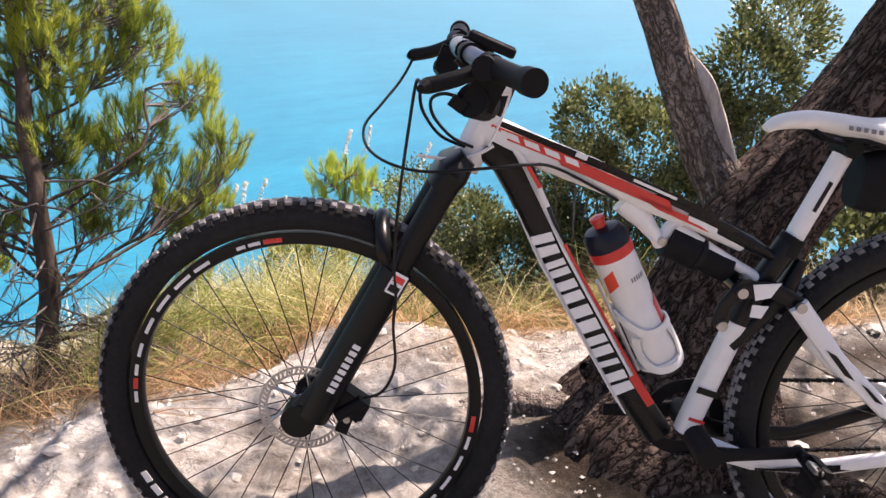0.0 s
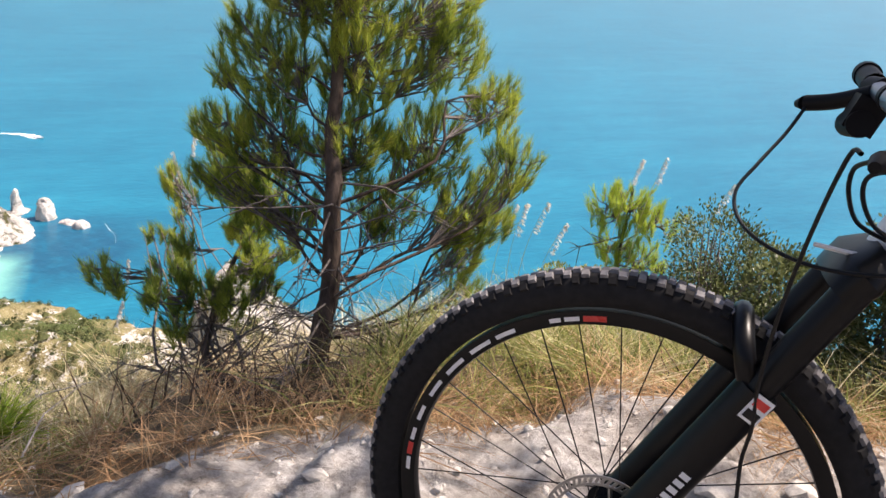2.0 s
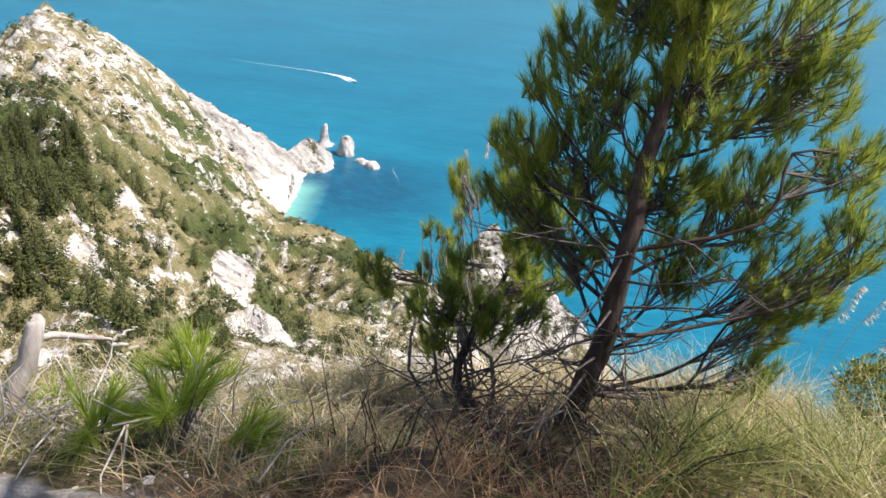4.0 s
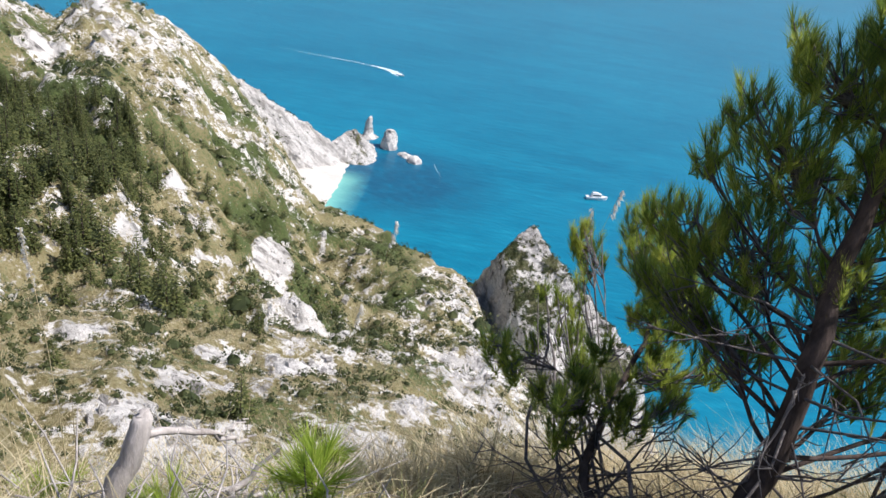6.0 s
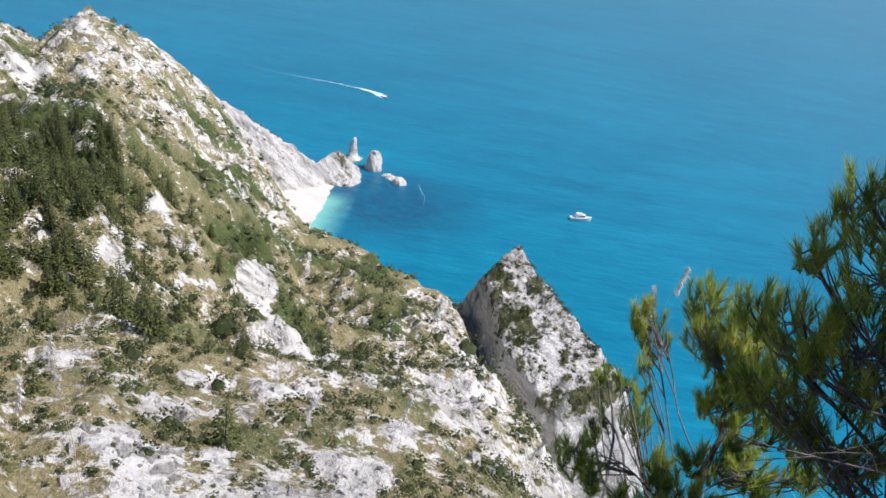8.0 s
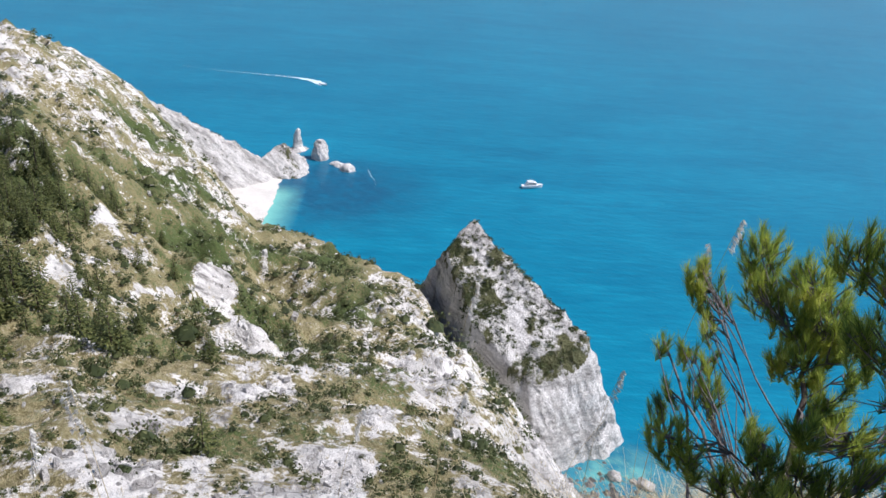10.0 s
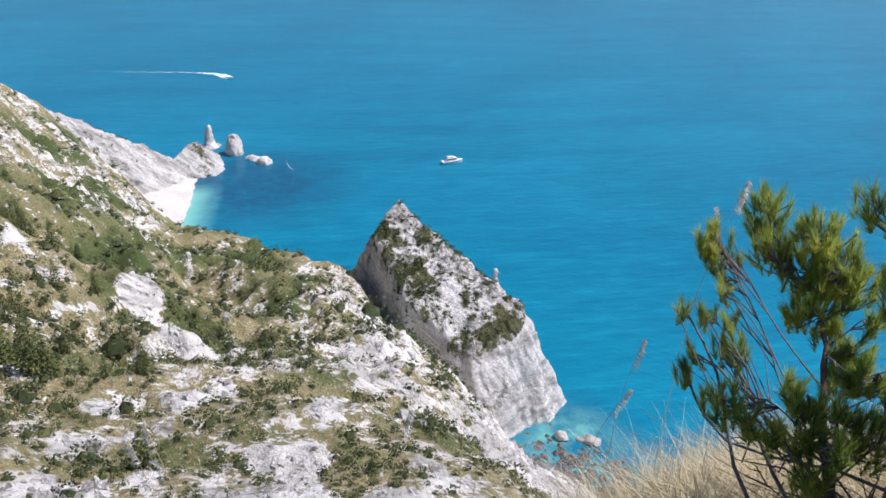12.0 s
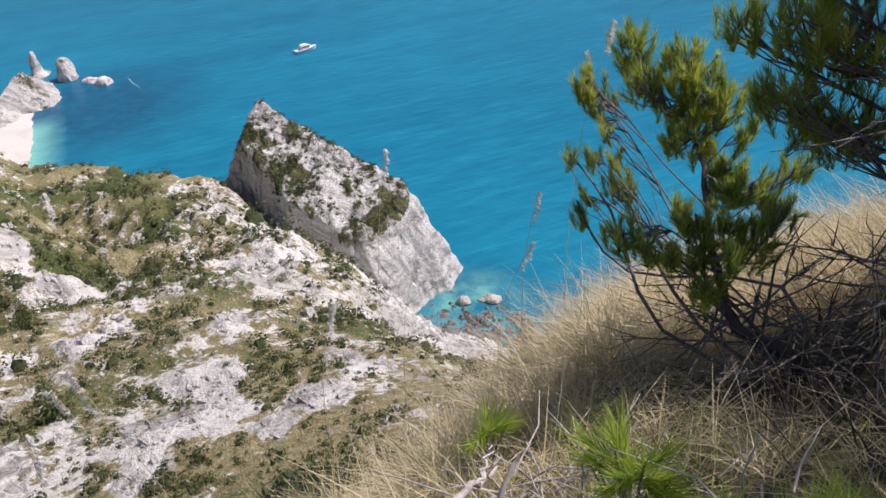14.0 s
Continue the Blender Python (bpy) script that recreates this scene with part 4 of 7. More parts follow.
bush("shrub", "small yellow-green bush beyond the path's edge", [(-0.62, 4.0, -0.62, 0.15), (-0.42, 4.0, -0.58, 0.14)], 27, mat=GREENGRASS)


def grass(name, label, n, where, seed, mat, length=(0.25, 0.5), width=0.004, lean=0.35, droop=0.35, segs=3):
    """A stand of grass blades in clumps over a stretch of the plan."""
    rng = np.random.default_rng(seed)
    x0, y0, x1, y1, rule = where
    clumps = np.stack([rng.uniform(x0, x1, n // 14), rng.uniform(y0, y1, n // 14)], 1)
    clumps = clumps[rule(clumps[:, 0], clumps[:, 1], rng)]
    c = np.repeat(clumps, 14, 0) + rng.normal(0, 0.035, (len(clumps) * 14, 2))
    z = height(c[:, 0], c[:, 1]) - 0.02
    base = np.column_stack([c, z])
    k = len(base)
    tilt = np.repeat(rng.normal(0, lean, (len(clumps), 2)), 14, 0) + rng.normal(0, lean * 0.8, (k, 2))
    way = unit(np.column_stack([tilt, np.ones(k)]))
    dr = np.column_stack([tilt * 0.8, -np.full(k, droop)]) + np.column_stack([rng.normal(0, 0.2, (k, 2)), np.zeros(k)])
    v, f = blades_np(base, way, rng.uniform(*length, k), width * rng.uniform(0.6, 1.3, k), segs=segs, rng=rng, droop=dr)
    ob = mesh_np(name, v, f, mat, smooth=False)
    return tagged(ob, label, "grass", kind="stuff")


def rim(lo, hi):
    return lambda x, y, rng: (lambda d: (d > lo) & (d < hi))(edge_distance(x, y) + rng.normal(0, 0.06, len(x)))


grass("dry_grass", "tall straw-coloured grass on the slope below the path", 46000, (-3.6, 1.0, -0.8, 5.2, lambda x, y, rng: rim(0.35, 4.0)(x, y, rng) & ~((x > -2.15) & (y < 2.9) & (rng.random(len(x)) < 0.75)) & (rng.random(len(x)) < step(0.9, 1.8, edge_distance(x, y)) + 0.03)), 31, STRAW, (0.16, 0.40), 0.0056, 0.30)
grass("dry_grass", "long pale grass bent over the shoulder of the slope", 12500, (-3.0, 2.3, -0.9, 4.3, lambda x, y, rng: (edge_distance(x, y) > 1.5) & (x + 0.35 * y > -1.70 + rng.normal(0, 0.15, len(x)))), 36, STRAW, (0.28, 0.58), 0.0064, 0.25, 0.45, 4)
grass("dry_grass", "straw-coloured grass beyond the path's edge", 4200, (-0.6, 2.1, 2.4, 4.2, rim(0.12, 2.0)), 32, STRAW, (0.16, 0.42))
grass("green_grass", "yellow-green grass on the path's edge", 10500, (-0.95, 1.6, 1.4, 3.8, rim(0.3, 1.6)), 33, GREENGRASS, (0.18, 0.42), 0.0055)
grass("rusty_grass", "short rust-brown dry grass along the path's edge", 22000, (-1.6, 1.0, 1.7, 2.9, rim(0.06, 0.50)), 34, RUSTGRASS, (0.07, 0.26), 0.0034, 0.45)
grass("dry_grass", "short pale grass tufts along the rim of the slope", 6000, (-3.0, 0.6, -1.5, 2.4, rim(0.22, 1.6)), 37, STRAW, (0.07, 0.22), 0.0042, 0.45)
grass("green_grass", "short yellow-green tufts among dead twigs at the rim", 3600, (-2.9, 0.8, -1.5, 2.3, rim(0.25, 1.3)), 38, GREENGRASS, (0.07, 0.19), 0.0046, 0.45)
grass("dry_grass", "sparse dry grass on the steep slope beside the path", 3000, (-5.5, -1.5, -2.0, 3.0, rim(0.25, 2.4)), 35, STRAW, (0.08, 0.22))


DRYTWIG = bark_material("dead_stalks", (0.035, 0.025, 0.02), (0.16, 0.115, 0.085), 60)


def undergrowth(n, where, seed, label):
    """A tangle of dead stalks and fallen twigs under the young pines."""
    rng = np.random.default_rng(seed)
    x0, y0, x1, y1 = where
    lines = []
    while len(lines) < n:
        x, y = rng.uniform(x0, x1), rng.uniform(y0, y1)
        if edge_distance(np.array([x]), np.array([y]))[0] < 0.25:
            continue
        z = ground_height(x, y)
        w = rng.normal(0, 0.12, 3)
        w[2] = rng.uniform(0.05, 0.20) if rng.random() < 0.8 else 0.03
        m = rng.normal(0, 0.035, 3)
        lines.append([(x, y, z - 0.02, 0.003), (x + w[0] * 0.5 + m[0] * 0.4, y + w[1] * 0.5 + m[1] * 0.4, z + w[2] * 0.6, 0.0024), (x + w[0], y + w[1], z + w[2], 0.001)])
    v, f = tubes_np(lines, 4)
    tagged(mesh_np("undergrowth", v, f, DRYTWIG), label, "twigs", kind="stuff")


undergrowth(230, (-1.75, 1.75, -0.8, 2.9), 41, "tangle of dark dead stalks under the young pines")
undergrowth(300, (-0.2, 2.3, 1.6, 3.4), 42, "grey dead stalks and twigs between the scrub bushes")


def seed_stem(x, y, top, seed, lean=(0.1, 0.0), label="tall dry grass stem with a feathery pale seed head"):
    """One tall grass stem with drooping feathery spikelets."""
    rng = np.random.default_rng(seed)
    z = ground_height(x, y)
    tall = top - z
    root = tagged(new("grass_stem"), label, "grass", "tall grass stems")
    hook = 0.05 if lean[0] >= 0 else -0.05
    root.location = (x - (lean[0] + hook) * tall, y, z)
    p = [((lean[0] * t * t + hook * t ** 5) * tall, lean[1] * t * t * tall, tall * t, 0.0017 - 0.0010 * t) for t in (0, 0.35, 0.7, 1.0)]
    line = smooth_line(p, 14)
    v, f = tubes_np([line], 4)
    mesh_np("stem", v, f, STRAW, root)
    # spikelets hang to one side in a loose comb along the upper stem
    groups = 11
    base, way, ln, arms = [], [], [], []
    side = 1.0 if lean[0] >= 0 else -1.0
    for g in range(groups):
        t = 1.0 - 0.20 / tall * (g / groups)
        p0 = np.array([np.interp(t, np.linspace(0, 1, 14), line[:, k]) for k in range(3)])
        arm = np.array([side * rng.uniform(0.5, 1.0), rng.normal(0, 0.3), 0.25]) * 0.030 * (0.45 + 0.55 * g / groups)
        arms.append([(*p0, 0.0007), (*(p0 + arm * 0.6), 0.0006), (*(p0 + arm + np.array([0, 0, -0.008])), 0.0004)])
        for _ in range(13):
            f = rng.uniform(0.25, 1.0)
            base.append(p0 + arm * f + np.array([0, 0, -0.012 * f * f]) + rng.normal(0, 0.0022, 3))
            way.append((side * rng.normal(0.5, 0.25), rng.normal(0, 0.3), rng.normal(-0.6, 0.3)))
            ln.append(rng.uniform(0.010, 0.021))
    v, f = blades_np(np.array(base), unit(np.array(way)), np.array(ln), np.full(len(ln), 0.0050), rng=rng)
    v2, f2 = tubes_np(arms, 3)
    mesh_np("seed_head", v, f, PLUME, root, smooth=False)
    mesh_np("seed_branch", v2, f2, STRAW, root, smooth=False)
    return root


for k, (x, y, top, lx, ly) in enumerate([(-2.43, 3.45, 0.16, 0.03, 0), (-2.50, 3.38, 0.06, -0.04, 0), (-2.65, 3.14, -0.45, 0.015, 0.0), (-2.66, 3.08, -0.66, 0.14, 0), (-3.2, 2.9, -0.18, 0.01, 0), (-3.47, 1.43, -0.06, -0.1, 0), (-3.13, 2.18, -0.34, 0.06, 0), (-2.95, 2.5, -0.36, 0.05, 0), (-3.5, 1.34, -0.12, 0.03, 0),
                                         (-3.31, 1.37, 0.10, -0.12, 0), (-0.83, 3.74, -0.06, 0.10, 0), (-0.58, 3.72, -0.11, 0.16, 0), (-0.66, 3.6, 0.02, 0.12, 0), (-0.18, 4.23, 0.14, 0.05, 0), (-0.30, 4.3, 0.10, 0.05, 0), (0.15, 4.01, 0.11, 0.18, 0), (-0.76, 3.6, 0.0, 0.05, 0)]):
    seed_stem(x, y, top, 50 + k, (lx, ly))


def needle_clump(x, y, n, seed, label, size=0.12, lift=0.05):
    """A low pine seedling: a few bright brushes of long needles."""
    rng = np.random.default_rng(seed)
    z = ground_height(x, y)
    root = tagged(new("pine_seedling"), label, "seedling", "pine seedlings")
    root.location = (x, y, z)
    d = unit(rng.normal(size=(n, 3)) * np.array([1, 1, 0.4]) + np.array([0, 0, 0.7]))
    tips = d * (size * rng.uniform(0.5, 1.2, n))[:, None] + np.array([0, 0, lift])
    lines = [[(0, 0, -0.02, 0.006), (*(q * 0.5), 0.004), (*q, 0.002)] for q in tips]
    v, f = tubes_np(lines, 4)
    mesh_np("stem", v, f, TWIG, root)
    v, f = needle_tufts(tips, d, rng, 80, 0.11, 0.10, 0.0032, 0.6)
    mesh_np("needles", v, f, FRESH, root, smooth=False)
    return root


needle_clump(-2.13, 1.64, 12, 61, "bright green pine seedling in the dry grass", 0.12, 0.22)
needle_clump(-1.98, 1.46, 9, 62, "small bright green pine seedling near the path", 0.11, 0.08)
needle_clump(-2.60, 2.06, 5, 63, "yellow-green pine seedling in straw grass", 0.09, 0.20)
needle_clump(-2.42, 1.38, 6, 64, "bright green pine seedling on the slope's edge", 0.10, 0.06)
needle_clump(-1.86, 1.40, 7, 66, "bright green pine seedling among grey dead twigs", 0.12, 0.12)
needle_clump(-1.98, 1.25, 6, 67, "yellow-green pine seedling among grey dead twigs", 0.11, 0.08)
needle_clump(-1.74, 1.50, 5, 68, "low yellow-green pine seedling at the path's edge", 0.10, 0.06)
needle_clump(-3.0, 1.25, 5, 65, "bright green pine seedling beside dead branches", 0.10, 0.02)


def ring_mesh(name, line, sides, mat, parent, rough=0.06, seed=1):
    """A knobbly trunk: a tube whose skin is pushed in and out."""
    line = np.array(line)
    v, f = tubes_np([line], sides)
    c = np.repeat(line[:, :3], sides, 0)
    a = np.tile(np.arange(sides), len(line))
    row = np.repeat(np.arange(len(line)), sides)
    run = np.concatenate([[0], np.cumsum(np.linalg.norm(np.diff(line[:, :3], axis=0), axis=1))])[row]
    ring = np.cos(a * 2 * math.pi / sides), np.sin(a * 2 * math.pi / sides)
    k = fbm(ring[0] * 1.6 + run * 3.0 + 50, ring[1] * 1.6 + 20, 3, seed) - 0.5
    k2 = ridged(ring[0] * 4.5 + run * 2.2 + 30, ring[1] * 4.5 + run * 1.1 + 40, 3, seed + 5) - 0.6
    v = c + (v - c) * (1 + rough * 2.4 * k + rough * 2.6 * k2)[:, None]
    return mesh_np(name, v, f, mat, parent)


def big_pine():
    root = tagged(new("old_pine"), "old leaning pine with dark furrowed bark and a grey limb", "tree")
    ring_mesh("trunk", smooth_line([(0.70, 1.66, -0.30, 0.46), (0.73, 1.68, -0.10, 0.34), (0.79, 1.75, 0.12, 0.215), (0.84, 1.8, 0.32, 0.16), (0.93, 1.82, 0.50, 0.140), (1.06, 1.84, 0.68, 0.122), (1.19, 1.86, 0.88, 0.116),
                                    (1.32, 1.88, 1.15, 0.112), (1.48, 1.92, 1.6, 0.11), (1.6, 1.95, 2.2, 0.09), (1.6, 2.0, 2.9, 0.06), (1.55, 2.0, 3.4, 0.03)], 230), 120, BIGBARK, root, 0.07, 3)
    ring_mesh("limb", smooth_line([(0.92, 1.84, 0.44, 0.085), (0.85, 1.88, 0.56, 0.068), (0.78, 1.90, 0.66, 0.056), (0.71, 1.91, 0.80, 0.050), (0.64, 1.92, 0.95, 0.046), (0.57, 1.93, 1.10, 0.043), (0.45, 1.95, 1.45, 0.040), (0.2, 1.95, 2.0, 0.035), (0.0, 1.9, 2.6, 0.02)], 120), 48, GREYBARK, root, 0.06, 9)
    # pale strip laid on the limb as its sunlit right edge
    ring_mesh("sunlit_strip", smooth_line([(0.885, 1.84, 0.53, 0.012), (0.850, 1.86, 0.60, 0.018), (0.822, 1.88, 0.68, 0.022), (0.785, 1.89, 0.77, 0.021), (0.752, 1.895, 0.83, 0.024), (0.705, 1.91, 0.90, 0.010), (0.665, 1.92, 0.96, 0.004)], 60), 28, SUNLIT_WOOD, root, 0.16, 15)
    ring_mesh("knot", smooth_line([(0.90, 1.80, 0.40, 0.03), (0.905, 1.775, 0.44, 0.060), (0.905, 1.765, 0.48, 0.062), (0.91, 1.78, 0.53, 0.035), (0.92, 1.79, 0.55, 0.010)], 24), 24, GREYBARK, root, 0.10, 17)
    ring_mesh("root_stub", smooth_line([(0.60, 1.72, 0.02, 0.05), (0.53, 1.69, 0.09, 0.030), (0.485, 1.67, 0.135, 0.020), (0.47, 1.665, 0.15, 0.012)], 16), 14, BIGBARK, root, 0.10, 19)
    ring_mesh("root", smooth_line([(0.75, 1.72, -0.06, 0.06), (0.55, 1.70, -0.01, 0.04), (0.42, 1.70, 0.0, 0.036), (0.30, 1.70, 0.015, 0.03), (0.16, 1.72, -0.02, 0.024), (0.05, 1.75, -0.08, 0.02)], 30), 18, GREYBARK, root, 0.05, 11)
    ring_mesh("root", smooth_line([(0.85, 1.6, -0.05, 0.08), (0.95, 1.45, -0.02, 0.05), (1.10, 1.36, -0.03, 0.04), (1.35, 1.30, -0.08, 0.03)], 24), 16, BIGBARK, root, 0.06, 13)
    rng = np.random.default_rng(77)
    # a high crown, over the path and out of view
    n = 420
    q = np.column_stack([rng.uniform(-0.42, 3.4, n), rng.uniform(0.8, 3.4, n), rng.uniform(2.5, 3.9, n)])
    # two denser unseen clusters, added to cast shade on the ground by the young pines
    q[:85] = np.column_stack([rng.uniform(-0.05, 0.75, 85), rng.uniform(3.1, 4.1, 85), rng.uniform(2.6, 3.4, 85)])
    q[85:118] = np.column_stack([rng.uniform(-0.55, 0.25, 33), rng.uniform(2.55, 3.4, 33), rng.uniform(2.6, 3.4, 33)])
    # limbs from the upper trunk and the grey limb, then twigs from those
    stem = smooth_line([(1.5, 1.93, 1.8, 0.1), (1.6, 1.95, 2.2, 0.09), (1.6, 2.0, 2.9, 0.06), (1.55, 2.0, 3.4, 0.03)], 20)
    arm = smooth_line([(0.32, 1.95, 1.75, 0.04), (0.2, 1.95, 2.0, 0.035), (0.0, 1.9, 2.6, 0.02)], 12)
    hold = np.concatenate([stem, arm])
    nodes_at = [hold[:, :3]]
    for k in list(range(0, 85, 12)) + list(range(85, n, 16)):
        p = q[k]
        s = hold[np.argmin(np.linalg.norm(hold[:, :3] - p, axis=1) + 0.8 * np.maximum(hold[:, 2] - p[2] + 0.3, 0)), :3]
        bend = (s + p) / 2 + np.array([0, 0, 0.10]) + rng.normal(0, 0.08, 3)
        ln = smooth_line([(*s, 0.026), (*bend, 0.017), (*p, 0.006)], 12)
        v, f = tubes_np([ln], 6)
        mesh_np("branch", v, f, BARK, root)
        nodes_at.append(ln[3:, :3])
    nodes_at = np.concatenate(nodes_at)
    lines = []
    for p in q:
        s = nodes_at[np.argmin(np.linalg.norm(nodes_at - p, axis=1))]
        lines.append([(*s, 0.009), (*((s + p) / 2 + rng.normal(0, 0.05, 3)), 0.006), (*p, 0.003)])
    v, f = tubes_np(lines, 4)
    mesh_np("twig_tangle", v, f, TWIG, root)["kind"] = "stuff"
    tips = np.repeat(q, 6, 0) + rng.normal(0, 0.12, (n * 6, 3))
    v, f = needle_tufts(tips, rng.normal(0, 0.5, (n * 6, 3)) + np.array([0, 0, 1.0]), rng, 26, 0.10, 0.12, 0.004)
    mesh_np("crown", v, f, NEEDLES, root, smooth=False)


big_pine()


# ---- mountain bike ----
PAINT_WHITE = simple("white_paint", (0.78, 0.78, 0.79), 0.28, grain=40, vary=0.05, relief=0.02)
PAINT_BLACK = simple("black_paint", (0.005, 0.005, 0.006), 0.28, grain=40, vary=0.2, relief=0.03, spec=0.25)
PAINT_RED = simple("red_paint", (0.62, 0.035, 0.028), 0.3, grain=40, vary=0.1, relief=0.02)
RUBBER = simple("tyre_rubber", (0.018, 0.0177, 0.0185), 0.75, grain=90, vary=0.4, relief=0.25, spec=0.14)
DUSTY = simple("dusty_rubber", (0.20, 0.195, 0.20), 0.9, grain=60, vary=0.6, relief=0.3, spec=0.25)
CARBON = simple("black_carbon", (0.005, 0.005, 0.006), 0.36, grain=60, vary=0.25, relief=0.05, spec=0.22)
MATT = simple("matt_black", (0.006, 0.006, 0.0075), 0.55, grain=80, vary=0.25, relief=0.1, spec=0.15)
STEEL = simple("steel", (0.42, 0.41, 0.40), 0.35, 0.9, grain=90, vary=0.15, relief=0.05)
SPOKE = simple("black_spoke", (0.02, 0.02, 0.02), 0.4, 0.5, grain=90, vary=0.1, relief=0)
ALLOY = simple("grey_alloy", (0.20, 0.21, 0.26), 0.35, 0.6, grain=60, vary=0.1, relief=0.03)
WHITE_PLASTIC = simple("white_plastic", (0.76, 0.75, 0.74), 0.45, grain=30, vary=0.06, relief=0.03)
NAVY = simple("navy_plastic", (0.008, 0.010, 0.022), 0.4, grain=40, vary=0.15, relief=0.04, spec=0.25)
ORANGE = simple("orange_red_print", (0.75, 0.07, 0.03), 0.4, grain=40, vary=0.08, relief=0.02)
CABLE = simple("cable_black", (0.004, 0.004, 0.005), 0.4, grain=90, vary=0.2, relief=0, spec=0.3)

BIKE_AT = pose(-0.1625, 1.1454, 0.0, -5.99, 0, -2.19)


def sweep(pts, sides=16, power=2.6):
    """A tube in the bike's plane through (x, z, height, width[, y]), with a rounded-box section."""
    p = np.array([(q + (0.0,)) if len(q) == 4 else q for q in pts], float)
    t = np.gradient(p[:, :2], axis=0)
    t /= np.linalg.norm(t, axis=1)[:, None] + 1e-9
    nrm = np.column_stack([-t[:, 1], t[:, 0]])
    a = (np.arange(sides) + 0.5) * 2 * math.pi / sides
    cu = np.sign(np.cos(a)) * np.abs(np.cos(a)) ** (2 / power)
    su = np.sign(np.sin(a)) * np.abs(np.sin(a)) ** (2 / power)
    x = p[:, 0, None] + nrm[:, 0, None] * cu * p[:, 2, None] / 2
    z = p[:, 1, None] + nrm[:, 1, None] * cu * p[:, 2, None] / 2
    y = p[:, 4, None] + su * p[:, 3, None] / 2
    v = np.stack([x, y, z], -1).reshape(-1, 3)
    f = grid_faces(len(p), sides, True)
    c0 = np.column_stack([np.full(sides - 2, 0), np.arange(1, sides - 1), np.arange(2, sides), np.arange(2, sides)])
    n = len(v) - sides
    return v, np.concatenate([f, c0[:, ::-1], c0 + n])


def joined(pieces):
    vs, fs, n0 = [], [], 0
    for v, f in pieces:
        f = np.asarray(f)
        if f.shape[1] == 3:
            f = np.column_stack([f, f[:, 2]])
        vs.append(v)
        fs.append(f + n0)
        n0 += len(v)
    return np.concatenate(vs), np.concatenate(fs)


def lathe(profile, sides=48, centre=(0, 0, 0), closed=False):
    """Turn (radius, y) about the y axis."""
    p = np.array(profile, float)
    a = np.arange(sides) * 2 * math.pi / sides
    v = np.stack([centre[0] + p[:, 0, None] * np.cos(a), np.broadcast_to(centre[1] + p[:, 1, None], (len(p), sides)), centre[2] + p[:, 0, None] * np.sin(a)], -1)
    f = grid_faces(len(p), sides, True)
    if closed:
        i = np.arange(sides)
        b = (len(p) - 1) * sides
        f = np.concatenate([f, np.column_stack([b + i, b + np.roll(i, -1), np.roll(i, -1), i])])
    return v.reshape(-1, 3), f


def add(name, pieces, mat, parent, label="", smooth=True):
    v, f = joined(pieces)
    me_f = f
    bm = bmesh.new()
    bv = [bm.verts.new(q) for q in v]
    for q in me_f:
        ids = list(dict.fromkeys(q.tolist()))
        if len(ids) > 2:
            try:
                bm.faces.new([bv[i] for i in ids])
            except ValueError:
                pass
    bmesh.ops.recalc_face_normals(bm, faces=bm.faces)
    ob = part(name, bm, mat, parent, label, smooth)
    if smooth:
        ob.data.set_sharp_from_angle(angle=radians(40))
    return ob


def each(name, pieces, mat, parent, smooth=False):
    """Every piece as a part of its own."""
    for q in pieces:
        add(name, [q], mat, parent, smooth=smooth)


def plate(pts, y, thick=0.0012):
    """A flat plate in the bike's plane, from (x, z) corners."""
    n = len(pts)
    v = np.array([(x, y, z) for x, z in pts] + [(x, y + thick, z) for x, z in pts])
    quads = [(i, (i + 1) % n, n + (i + 1) % n, n + i) for i in range(n)]
    caps = []
    for k in range(1, n - 1):
        caps += [(0, k, k + 1, k + 1), (n, n + k + 1, n + k, n + k)]
    return v, np.array(quads + caps)


def along(line, s0, s1, u0, u1, slant=0.0):
    """A patch of a tube's side: from s0 to s1 along a line of (x, z), u0 to u1 across."""
    p = np.array(line, float)
    d = np.concatenate([[0], np.cumsum(np.linalg.norm(np.diff(p, axis=0), axis=1))])

    def at(s, u):
        q = np.array([np.interp(s, d, p[:, 0]), np.interp(s, d, p[:, 1])])
        e = np.array([np.interp(s + 0.004, d, p[:, 0]), np.interp(s + 0.004, d, p[:, 1])]) - np.array([np.interp(s - 0.004, d, p[:, 0]), np.interp(s - 0.004, d, p[:, 1])])
        e /= np.linalg.norm(e)
        return tuple(q + np.array([-e[1], e[0]]) * u)
    k = max(2, int((s1 - s0) / 0.02) + 1)
    ss = np.linspace(s0, s1, k)
    return [at(s, u0) for s in ss] + [at(s + slant, u1) for s in ss[::-1]]


def tube3(pts, r, n=24, sides=8):
    line = smooth_line([(*p, r) for p in pts], n)
    line[:, 3] = r
    return tubes_np([line], sides)


def cyl(a, b, r, sides=16, r2=None):
    """A capped cylinder from a to b."""
    r2 = r if r2 is None else r2
    a, b = np.array(a, float), np.array(b, float)
    e = (b - a) * 0.001
    v, f = tubes_np([[(*a, 1e-4), (*(a + e), r), (*(a + e * 2), r), (*(b - e * 2), r2), (*(b - e), r2), (*b, 1e-4)]], sides)
    return v, f


